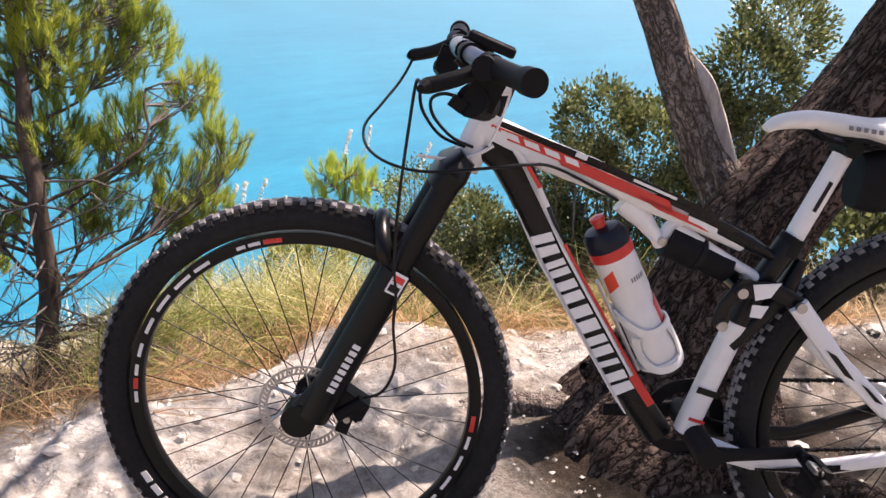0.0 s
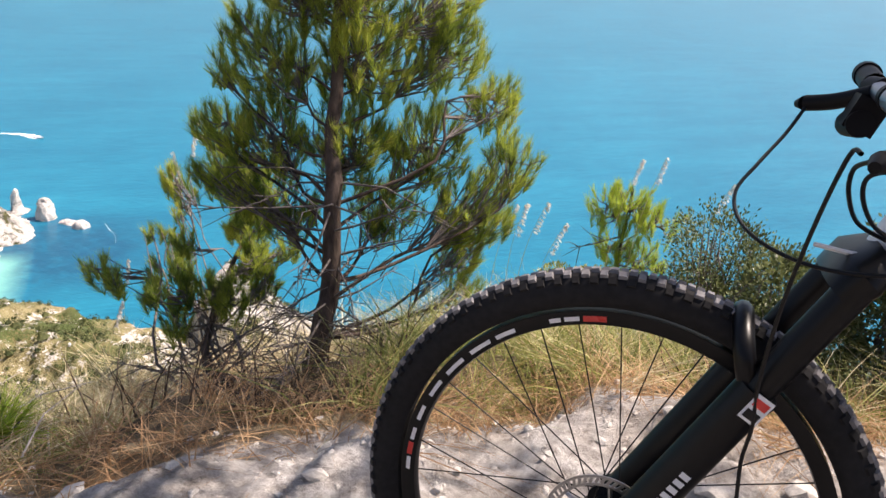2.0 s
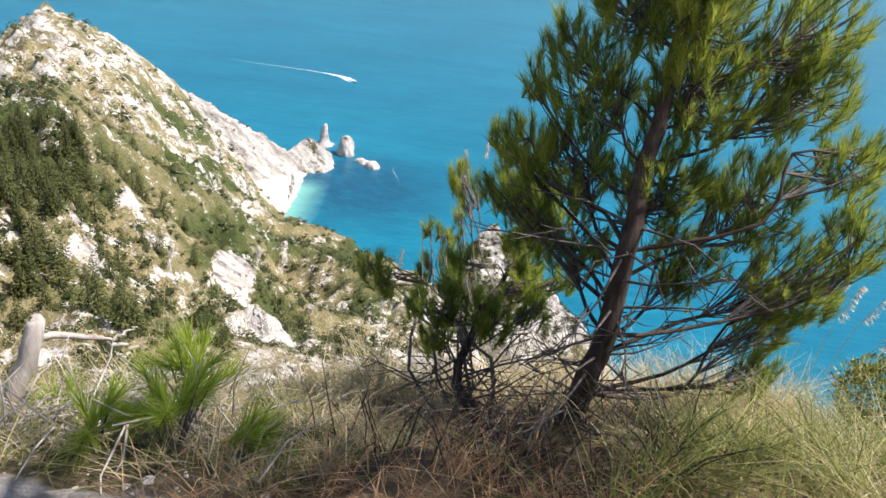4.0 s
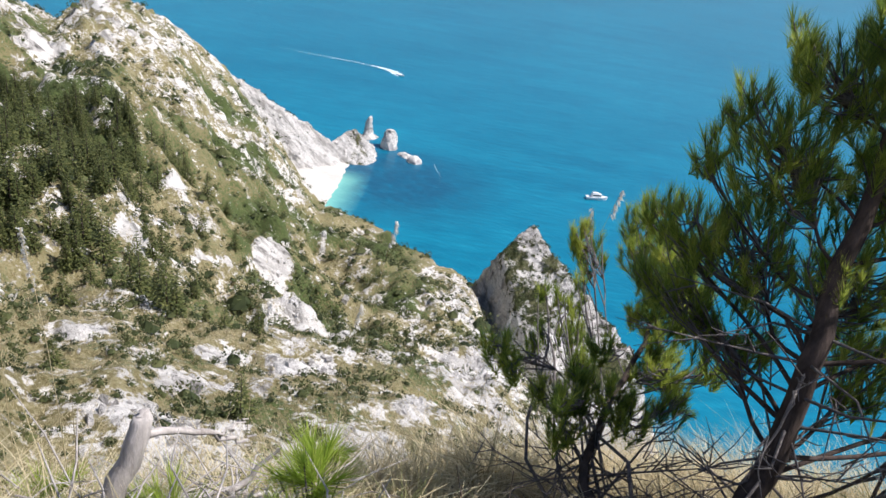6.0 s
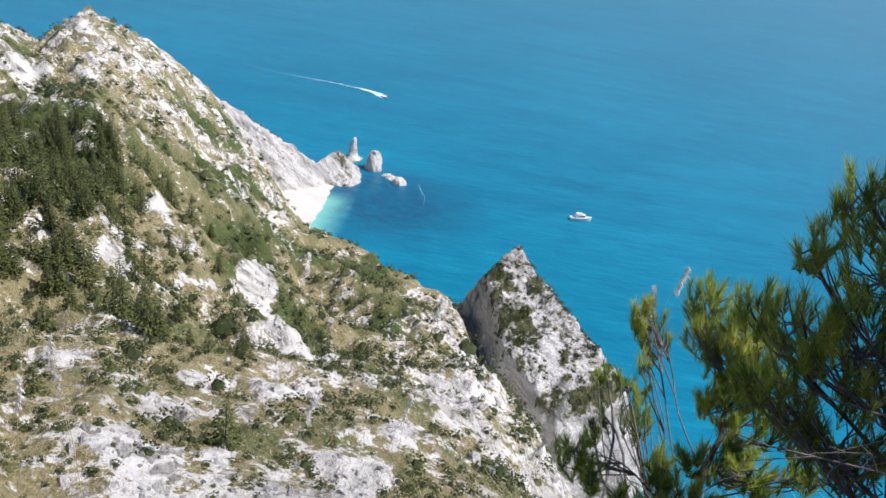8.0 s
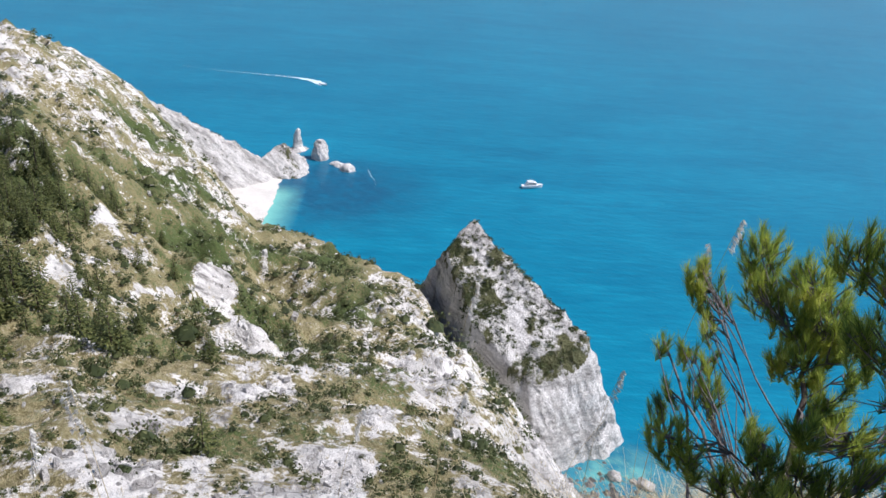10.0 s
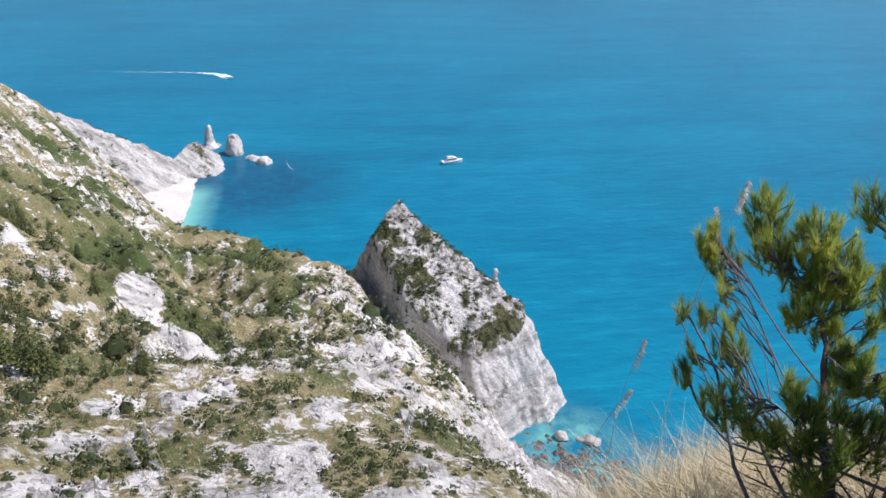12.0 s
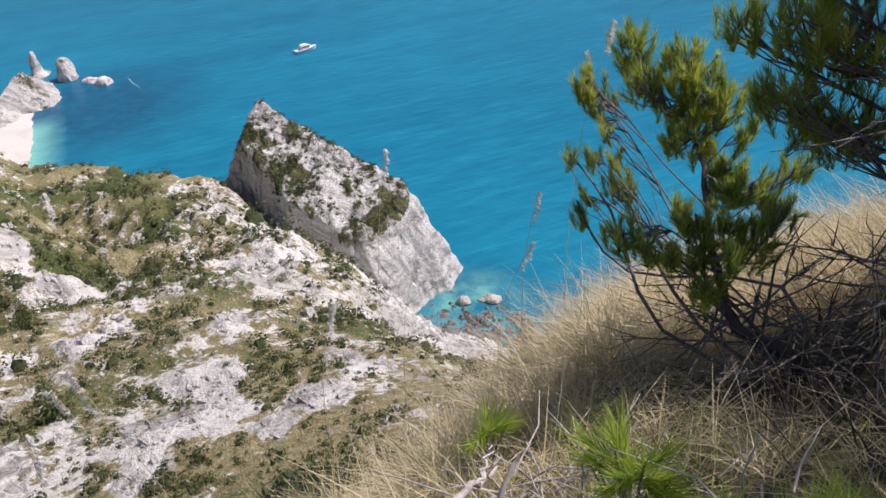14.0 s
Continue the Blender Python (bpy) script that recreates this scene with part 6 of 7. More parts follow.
    add("cable_tie", [tube3([(0.186, -0.04, 0.824), (0.235, -0.04, 0.820), (0.275, -0.035, 0.825), (0.308, -0.03, 0.842)], 0.0030, 16, 6), tube3([(0.300, -0.034, 0.842), (0.318, -0.036, 0.885), (0.330, -0.03, 0.925)], 0.0022, 10, 6), cyl((0.33, -0.04, 0.932), (0.305, -0.04, 0.930), 0.009)], WHITE_PLASTIC, bike, "white plastic cable tie")
    # saddle and post
    add("seat_post", [cyl((0.826, 0, 0.686), (0.889, 0, 0.842), 0.0165, 24)], PAINT_WHITE, bike, "white seat post with dark markings")
    add("post_marking", [plate([(0.850 + a * 0.375 - b * 0.927, 0.748 + a * 0.927 + b * 0.375) for a, b in ((0.0, -0.003), (0.055, -0.003), (0.055, 0.004), (0.0, 0.004))], -0.0172)], PAINT_BLACK, bike, smooth=False)
    add("post_collar", [cyl((0.818, 0, 0.668), (0.831, 0, 0.700), 0.0225, 24)], MATT, bike)
    sad = [(0.755, 0.880, 0.012, 0.030), (0.775, 0.892, 0.024, 0.038), (0.820, 0.898, 0.030, 0.044), (0.870, 0.893, 0.034, 0.060), (0.930, 0.884, 0.040, 0.100), (0.985, 0.886, 0.040, 0.135), (1.025, 0.893, 0.030, 0.130), (1.035, 0.895, 0.012, 0.10)]
    s1 = add("saddle", [sweep([tuple(r) for r in smooth_line(sad, 28)], 24, 2.2)], WHITE_PLASTIC, bike, "slim white racing saddle with grey lettering marks")
    add("side_panel", [plate([(0.835, 0.880), (0.90, 0.868), (0.93, 0.862), (0.93, 0.868), (0.90, 0.876)], -0.046)], MATT, s1, smooth=False)
    each("marking", [plate([(x, 0.895 - (x - 0.87) * 0.10), (x + 0.007, 0.894 - (x - 0.87) * 0.10), (x + 0.007, 0.887 - (x - 0.87) * 0.10), (x, 0.888 - (x - 0.87) * 0.10)], -0.0335 - (x - 0.865) * 0.42) for x in (0.872, 0.882, 0.892, 0.902, 0.912)], ALLOY, s1, smooth=False)
    each("saddle_rail", [tube3([(0.825, y, 0.884), (0.86, y, 0.866), (0.93, y, 0.858), (1.0, y, 0.872)], 0.0036, 16, 8) for y in (-0.022, 0.022)] + [cyl((0.893, -0.028, 0.855), (0.893, 0.028, 0.855), 0.015)], MATT, s1)
    add("saddle_bag", [sweep([tuple(r) for r in smooth_line([(0.915, 0.80, 0.09, 0.06), (0.95, 0.80, 0.105, 0.075), (1.0, 0.81, 0.10, 0.08), (1.04, 0.82, 0.07, 0.07)], 14)], 20, 3.0)], MATT, bike, "black bag under the saddle")
    # drive train
    ck = add("crank_arm", [sweep([(0.700, 0.325, 0.036, 0.016, -0.085), (0.75, 0.330, 0.024, 0.014, -0.088), (0.86, 0.340, 0.022, 0.014, -0.092)]), cyl((0.705, -0.095, 0.325), (0.705, 0.09, 0.325), 0.022, 20)], MATT, bike, "black crank arm")
    add("pedal", [box3((0.866, -0.138, 0.318), (0.016, 0.055, 0.060), (0, 18, 0)), cyl((0.858, -0.115, 0.35), (0.872, -0.115, 0.285), 0.006), cyl((0.858, -0.160, 0.35), (0.872, -0.160, 0.285), 0.006), cyl((0.86, -0.08, 0.34), (0.866, -0.18, 0.325), 0.010)], MATT, ck, "black clipless pedal with worn metal")
    each("pedal_clip", [box3((0.858, -0.150, 0.345), (0.016, 0.030, 0.008), (0, 18, 0)), box3((0.872, -0.150, 0.295), (0.016, 0.030, 0.007), (0, 18, 0))], STEEL, ck)
    add("crank_arm", [sweep([(0.700, 0.325, 0.036, 0.014, 0.085), (0.56, 0.315, 0.024, 0.014, 0.092)])], MATT, bike)
    add("chainring", [lathe([(0.052, 0.050), (0.078, 0.050), (0.078, 0.054), (0.052, 0.054)], 64, (0.703, 0, 0.325), True)], MATT, bike)
    cas = []
    for k, r in enumerate((0.068, 0.06, 0.052, 0.045, 0.038, 0.032, 0.027, 0.023)):
        cas.append(lathe([(0.018, 0.030 + k * 0.004), (r, 0.030 + k * 0.004), (r, 0.032 + k * 0.004), (0.018, 0.032 + k * 0.004)], 40, (1.133, 0, 0.37), True))
    add("cassette", cas, STEEL, bike)
    ch = []
    for (a, b) in (((0.703, 0.403), (1.133, 0.415)), ((0.703, 0.247), (1.10, 0.27))):
        n = 40
        for k in range(n):
            t = k / n
            ch.append(box3((a[0] + (b[0] - a[0]) * t, 0.05, a[1] + (b[1] - a[1]) * t), (0.0085, 0.006, 0.007 if k % 2 else 0.005)))
    add("chain", ch, MATT, bike, smooth=False)
    # bottle cage
    ax0, ax1 = np.array([0.503, 0.0, 0.700]), np.array([0.628, 0.0, 0.468])
    d = (ax1 - ax0) / np.linalg.norm(ax1 - ax0)
    wv = np.array([-d[2], 0, d[0]])
    if wv[0] > 0:
        wv = -wv                                        # towards the down tube

    def on(s, a, r=0.0385):
        return ax0 + d * s + (wv * math.cos(a) + np.array([0, 1, 0]) * math.sin(a)) * r
    length = float(np.linalg.norm(ax1 - ax0))
    def strip(path, wide, r=0.0395):
        """A moulded band round the bottle through (distance along, angle)."""
        q = smooth_line([(x, y, 0.0, 0.0) for x, y in path], 28)[:, :2]
        t = np.gradient(q * np.array([1.0, 0.038]), axis=0)
        t /= np.linalg.norm(t, axis=1)[:, None]
        v = []
        for (sa, aa), (ts, ta) in zip(q, t):
            for k in (-1, 1):
                for rr in (r, r + 0.004):
                    v.append(on(sa - ta * k * wide / 2, aa + ts * k * wide / 2 / 0.038, rr))
        n = len(q)
        idx = np.arange(4 * n).reshape(n, 4)[:, [0, 1, 3, 2]]
        f = [(idx[i, j], idx[i, (j + 1) % 4], idx[i + 1, (j + 1) % 4], idx[i + 1, j]) for i in range(n - 1) for j in range(4)]
        return np.array(v), np.array(f + [tuple(idx[0]), tuple(idx[-1])])
    e = length
    cage = [strip([(e - 0.125, -0.25), (e - 0.10, -0.8), (e - 0.075, -1.4), (e - 0.07, -2.1), (e - 0.07, -math.pi), (e - 0.07, -4.2), (e - 0.075, -4.9), (e - 0.10, -5.5), (e - 0.125, -6.0)], 0.013),
            strip([(e - 0.072, -2.5), (e - 0.04, -2.75), (e - 0.004, -2.6), (e + 0.004, -1.9), (e - 0.004, -1.1), (e - 0.035, -0.7), (e - 0.07, -0.9)], 0.014),
            strip([(e - 0.07, -3.9), (e - 0.03, -3.7), (e + 0.003, -4.2), (e - 0.004, -5.1), (e - 0.04, -5.6)], 0.014),
            lathe_on(ax0, d, [(0.018, -e - 0.003), (0.040, -e - 0.002), (0.0425, -e + 0.006), (0.0395, -e + 0.008), (0.018, -e - 0.0005)]),
            sweep([(on(0.08, 0, 0.043)[0], on(0.08, 0, 0.043)[2], 0.007, 0.024), (on(e, 0, 0.043)[0], on(e, 0, 0.043)[2], 0.007, 0.024)])]
    add("bottle_cage", cage, WHITE_PLASTIC, bike, "white plastic bottle cage")
    # bottle
    bottle = tagged(new("water_bottle"), "white sports bottle with red print and navy cap", "bottle")
    bottle.matrix_world = BIKE_AT
    turn = Vector(d).to_track_quat("-Y", "Z").to_matrix()

    def turned(profile, sides=40):
        v, f = lathe(profile, sides)
        return np.array([turn @ Vector(q) for q in v]) + ax0, f
    add("body", [turned([(0.001, -length), (0.031, -length + 0.001), (0.0355, -length + 0.008), (0.0365, -length + 0.03), (0.0365, -0.150), (0.0345, -0.142), (0.0345, -0.128), (0.0365, -0.120), (0.0365, -0.045)])], WHITE_PLASTIC, bottle)
    add("band", [turned([(0.0366, -0.048), (0.0385, -0.046), (0.0385, -0.030), (0.0366, -0.028)])], PAINT_RED, bottle, "red ring")
    add("cap", [turned([(0.0375, -0.032), (0.0385, -0.020), (0.0370, -0.006), (0.030, 0.004), (0.012, 0.008), (0.001, 0.008)])], NAVY, bottle, "navy screw cap")
    add("nozzle", [turned([(0.011, 0.004), (0.011, 0.018), (0.013, 0.019), (0.013, 0.026), (0.001, 0.028)], 24)], PAINT_RED, bottle, "red drinking nozzle")

    def wrap(s0, s1, a0, a1, skew, r=0.0369):
        k = 8
        v, f = [], []
        for i in range(k + 1):
            a = a0 + (a1 - a0) * i / k
            v += [on(s0 + skew * i / k, a, r), on(s1 + skew * i / k, a, r)]
        for i in range(k):
            f.append((2 * i, 2 * i + 2, 2 * i + 3, 2 * i + 1))
        return np.array(v), np.array(f)
    add("red_print", [wrap(0.075, 0.105, -0.45, -1.15, -0.014)], ORANGE, bottle, smooth=True)
    add("red_print", [wrap(0.150, 0.205, -2.35, -2.9, -0.02)], PAINT_RED, bottle, smooth=True)
    each("grey_print", [wrap(0.088, 0.096, -1.75 - 0.14 * k, -1.84 - 0.14 * k, -0.002) for k in range(6)], ALLOY, bottle, smooth=True)
    return bike


mountain_bike()


# ---- hillside scrub, trees, boats ----
SCRUB = leaf_material("hillside_scrub", [(0.15, (0.022, 0.032, 0.012)), (0.45, (0.060, 0.078, 0.026)), (0.75, (0.13, 0.14, 0.05)), (0.95, (0.25, 0.23, 0.11))], 0.7, 0.22, 0.25, 0.6)
FIR = leaf_material("fir_needles", [(0.15, (0.030, 0.045, 0.015)), (0.5, (0.105, 0.125, 0.035)), (0.85, (0.24, 0.24, 0.08))], 0.7, 0.25, 0.3)


def clumps_np(c, radius, rng, per=44, flat=0.8):
    """Leafy clumps: small leaf sprays scattered over low, uneven mounds."""
    n = len(c)
    d = unit(rng.normal(size=(n * per, 3)))
    d[:, 2] = np.abs(d[:, 2])
    rr = np.repeat(radius, per)
    lump = 0.85 + 0.3 * vnoise(d[:, 0] * 3 + np.repeat(np.arange(n), per) * 7.3, d[:, 1] * 3 + 40, 3)
    q = np.repeat(c, per, 0) + d * (rr * lump * rng.uniform(0.72, 1.03, n * per))[:, None] * np.array([1, 1, flat])
    way = unit(rng.normal(size=(n * per, 3)) + d * 0.5 + np.array([0, 0, 0.2]))
    side = unit(np.cross(way, rng.normal(size=(n * per, 3))))
    ln = (rr ** 0.7 * rng.uniform(0.16, 0.32, n * per))[:, None]
    v = np.stack([q - way * ln * 0.5 - side * ln * 0.4, q - way * ln * 0.5 + side * ln * 0.4, q + way * ln * 0.6], 1).reshape(-1, 3)
    f = np.arange(n * per * 3).reshape(-1, 3)
    # a dense twiggy heart in each
    oct_v = np.array([(1, 0, 0), (0.3, 0.95, 0), (-0.8, 0.6, 0), (-0.8, -0.6, 0), (0.3, -0.95, 0), (0.35, 0.2, 0.75), (-0.3, -0.15, 0.85)])
    oct_f = np.array([(0, 1, 5), (1, 2, 5), (2, 6, 5), (2, 3, 6), (3, 4, 6), (4, 5, 6), (4, 0, 5)])
    w = oct_v[None] * rng.uniform(0.7, 1.05, (n, 7, 1)) * (radius * 0.62)[:, None, None] * np.array([1, 1, flat]) + c[:, None]
    g = oct_f[None] + 7 * np.arange(n)[:, None, None] + len(v)
    return np.concatenate([v, w.reshape(-1, 3)]), np.concatenate([f, g.reshape(-1, 3)])


def tussocks():
    """Tufts of dry grass over the near hillside."""
    rng = np.random.default_rng(108)
    n = 26000
    az = np.radians(rng.uniform(-86, -16, n))
    r = 18 * (190 / 18) ** rng.random(n)
    x, y = r * np.sin(az), r * np.cos(az)
    keep = rng.random(n) < np.clip(1.0 - 1.6 * rocky(x, y), 0.1, 1)
    x, y, r = x[keep], y[keep], r[keep]
    c = np.repeat(np.column_stack([x, y, height(x, y) - 0.05]), 7, 0)
    k = len(c)
    c[:, :2] += rng.normal(0, 0.12, (k, 2))
    way = unit(np.column_stack([rng.normal(0, 0.55, (k, 2)), np.ones(k)]))
    v, f = blades_np(c, way, rng.uniform(0.25, 0.6, k) * np.repeat(np.clip(r / 70, 0.8, 1.5), 7), rng.uniform(0.03, 0.08, k) * np.repeat(np.clip(r / 70, 0.7, 1.8), 7), rng=rng)
    tagged(mesh_np("tussock_grass", v, f, STRAW, smooth=False), "dry straw tussocks over the hillside", "grass", kind="stuff")


def scrub():
    rng = np.random.default_rng(101)
    n = 34000
    az = np.radians(rng.uniform(-88, -14, n))
    r = np.sqrt(rng.uniform(34 ** 2, 470 ** 2, n))
    near = rng.random(n) < 0.55
    r = np.where(near, 20 * (300 / 20) ** rng.random(n), r)
    x, y = r * np.sin(az), r * np.cos(az)
    z = height(x, y)
    cov = cover(x, y, z, np.full(n, 0.8))
    steep = (height(x + 1.0, y) - z) ** 2 + (height(x, y + 1.0) - z) ** 2
    p = np.clip(1.1 - cov[:, 0] * 1.7, np.where(r > 220, 0.3, 0.06), 1) * np.clip(0.3 + cov[:, 1] * 1.2, 0.15, 1)
    p = p * (1 + 0.9 * step(-44, -38, np.degrees(az)) * step(80, 60, r)) * (0.12 + 0.88 * step(0.34, 0.66, fbm(x / 8, y / 8, 3, 130))) * (z > SEA + 6) * (steep < 9)
    keep = rng.random(n) < p * (0.50 + 0.6 * step(110, 180, r))
    # bushes stand apart: one to a cell that widens with distance
    cell = np.where(r < 130, 0.021, 0.013)
    key = np.stack([np.floor(np.log(r) / cell), np.floor(az / cell)], -1)
    key[~keep] = np.arange(n)[~keep, None] + 1e6
    first = np.zeros(n, bool)
    first[np.unique(key, axis=0, return_index=True)[1]] = True
    keep &= first
    k = int(keep.sum())
    rad = (0.35 + rng.gamma(2.0, 0.30, k)) * (1 + 0.8 * (rng.random(k) < 0.10)) * np.clip(r[keep] / 110, 0.42, 1.2)
    c = np.column_stack([x[keep], y[keep], z[keep] + 0.18 * rad])
    v, f = clumps_np(c, rad, rng, 66, 0.95)
    tagged(mesh_np("scrub", v, f, SCRUB, smooth=False), "dark green scrub bushes dotted over the hillside", "scrub", kind="stuff")
    # on the white ridge
    n = 420
    x, y = rng.uniform(-445, -372, n), rng.uniform(225, 312, n)
    h = crag_height(x, y, spur, 0.7)
    keep = (h > 9) & (fbm(x / 14, y / 14, 3, 141) > 0.42)
    c = np.column_stack([x, y, SEA + h - 0.3])[keep]
    v, f = clumps_np(c, rng.uniform(0.6, 1.6, len(c)), rng, 40)
    tagged(mesh_np("scrub", v, f, SCRUB, smooth=False), "sparse scrub clumps on the white ridge", "scrub", kind="stuff")
    # on the headland's top
    n = 9000
    x, y = rng.uniform(-172, -80, n), rng.uniform(186, 262, n)
    flat = np.abs(wedge(x, y) - wedge_top(x, y)) < 1.5
    h = crag_height(x, y, wedge, 0.60)
    keep = flat & (h > 30) & (step(0.26, 0.52, fbm(x / 9, y / 9, 3, 140)) > rng.random(n))
    c = np.column_stack([x, y, SEA + h - 0.25])[keep]
    v, f = clumps_np(c, rng.uniform(0.5, 1.5, len(c)), rng, 40)
    tagged(mesh_np("scrub", v, f, SCRUB, smooth=False), "dark scrub clumps on top of the headland", "scrub", kind="stuff")


def outcrops():
    """Angular limestone blocks that break through the thin soil of the slope."""
    rng = np.random.default_rng(115)
    n = 26000
    az = np.radians(rng.uniform(-86, -16, n))
    r = 22 * (330 / 22) ** rng.random(n)
    x, y = r * np.sin(az), r * np.cos(az)
    z = height(x, y)
    keep = (rng.random(n) < step(0.24, 0.60, rocky(x, y)) * 0.42 + 0.02) & (z > SEA + 2)
    x, y, z, r = x[keep], y[keep], z[keep], r[keep]
    k = len(x)
    size = np.minimum((0.12 + rng.exponential(0.17, k)) * np.clip(r / 75, 0.4, 2.2), 1.1)
    base = np.array([(sx, sy, sz) for sx in (-1, 1) for sy in (-1, 1) for sz in (-1, 1)], float)
    quad = np.array([(0, 1, 3, 2), (4, 6, 7, 5), (0, 4, 5, 1), (2, 3, 7, 6), (0, 2, 6, 4), (1, 5, 7, 3)])
    v = base[None] * rng.uniform(0.45, 1.1, (k, 8, 3)) * size[:, None, None] * np.stack([rng.uniform(0.8, 2.0, k), rng.uniform(0.7, 1.2, k), rng.uniform(0.4, 0.85, k)], -1)[:, None]
    v[:, [1, 3, 5, 7]] *= np.array([0.75, 0.75, 1.0])
    a = rng.normal(-0.6, 0.5, k)
    c, q = np.cos(a)[:, None], np.sin(a)[:, None]
    v = np.stack([v[..., 0] * c - v[..., 1] * q, v[..., 0] * q + v[..., 1] * c, v[..., 2] - 0.25 * v[..., 0]], -1)
    v = v + np.stack([x, y, z + size * 0.1], -1)[:, None]
    f = (quad[None] + 8 * np.arange(k)[:, None, None]).reshape(-1, 4)
    tagged(mesh_np("outcrop", v.reshape(-1, 3), f, ROCK, smooth=False), "broken white limestone blocks showing through the hillside scrub", "rocks", kind="stuff")


scrub()
tussocks()
outcrops()


def fir(seed, tall):
    """A hillside pine: trunk, and ragged tiers of drooping branches."""
    rng = np.random.default_rng(seed)
    root = tagged(new("hillside_pine"), "dark green conical pine on the steep hillside", "tree", "hillside pines")
    v, f = tubes_np([smooth_line([(0, 0, -0.3, 0.16), (0.05, 0, tall * 0.5, 0.09), (0, 0.05, tall, 0.02)], 8)], 6)
    mesh_np("trunk", v, f, BARK, root)
    base, way, ln = [], [], []
    for k in range(13):
        t = k / 12
        z = tall * (0.10 + 0.88 * t)
        reach = tall * 0.27 * (1 - t) ** 0.85 + 0.10
        arms = int(11 - 6 * t)
        for j in range(arms):                               # each branch is a flat, drooping spray
            a = 2 * math.pi * (j + rng.uniform(0, 0.8)) / arms + k
            q = reach * rng.uniform(0.7, 1.12)
            for m in range(9):
                s = rng.uniform(0.1, 0.95)
                b = a + rng.normal(0, 0.5)
                base.append((math.cos(a) * q * s, math.sin(a) * q * s, z - 0.22 * q * s * s + rng.normal(0, 0.05)))
                way.append((math.cos(b), math.sin(b), rng.uniform(-0.35, 0.25)))
                ln.append(0.22 + q * rng.uniform(0.12, 0.26))
    base, way, ln = np.array(base), unit(np.array(way)), np.array(ln)
    side = unit(np.cross(way, np.array([0, 0, 1.0]) + rng.normal(0, 0.45, way.shape))) * (ln * 0.24)[:, None]
    v = np.stack([base, base + way * ln[:, None] * 0.6 + side, base + way * ln[:, None], base + way * ln[:, None] * 0.6 - side], 1).reshape(-1, 3)
    mesh_np("crown", v, np.arange(len(v)).reshape(-1, 4), FIR, root, smooth=False)
    return root


def hillside_trees():
    kinds = [fir(200 + k, tall) for k, tall in enumerate((8.0, 9.5, 7.0, 5.2))]
    rng = np.random.default_rng(210)
    spots = []
    while len(spots) < 250:                               # the grove
        a, r = rng.uniform(-77, -60.5), rng.uniform(126, 225)
        if r < 126 + 55 * max(0, (a + 69) / 6) or (a > -64.5 and rng.random() < 0.45) or (a > -64 and 186 < r < 206):
            continue
        spots.append((a, r, rng.uniform(0.75, 1.15)))
    singles = [(-63.5, 117), (-62.8, 108), (-61.8, 102), (-65.2, 122), (-68, 118), (-59.5, 112), (-58, 104), (-66.5, 135), (-70, 112), (-61, 165), (-59.8, 172), (-62.5, 160), (-57.3, 178), (-64, 148), (-71, 70), (-56.5, 62), (-55.2, 98), (-60.3, 128), (-67, 150), (-63, 185)]
    spots += [(a, r, rng.uniform(0.55, 0.95)) for a, r in singles]
    # taller ones, dark against the pale slope
    tall = [(-66.9, 148), (-65.9, 167), (-67.7, 138), (-67.0, 130), (-62.8, 149), (-63.5, 141), (-64.5, 112), (-62.5, 102), (-62.9, 125), (-57.9, 222), (-59.4, 195), (-64.6, 135), (-68.8, 128), (-63.9, 116), (-63.1, 107)]
    spots += [(a, r, rng.uniform(0.9, 1.15)) for a, r in tall]
    for k, (a, r, sc) in enumerate(spots):
        x, y = r * math.sin(radians(a)), r * math.cos(radians(a))
        m = Matrix.Translation((x, y, ground_height(x, y) - 0.3)) @ Matrix.Rotation(rng.uniform(0, 6.28), 4, "Z") @ Matrix.Diagonal((sc, sc, sc * rng.uniform(0.85, 1.1), 1))
        if k < 4:
            kinds[k].matrix_basis = m
        else:
            src = kinds[k % 4]
            ob = copy_thing(src, Matrix())
            ob.matrix_basis = m


hillside_trees()

HULL = simple("white_hull", (0.80, 0.80, 0.80), 0.3, grain=2, vary=0.04, relief=0.0)
GLASS = simple("dark_glass", (0.03, 0.035, 0.04), 0.1, grain=2, vary=0.1, relief=0.0)
FOAM = simple("sea_foam", (0.55, 0.70, 0.76), 0.9, grain=0.7, vary=0.25, relief=0.3, depth=0.2)


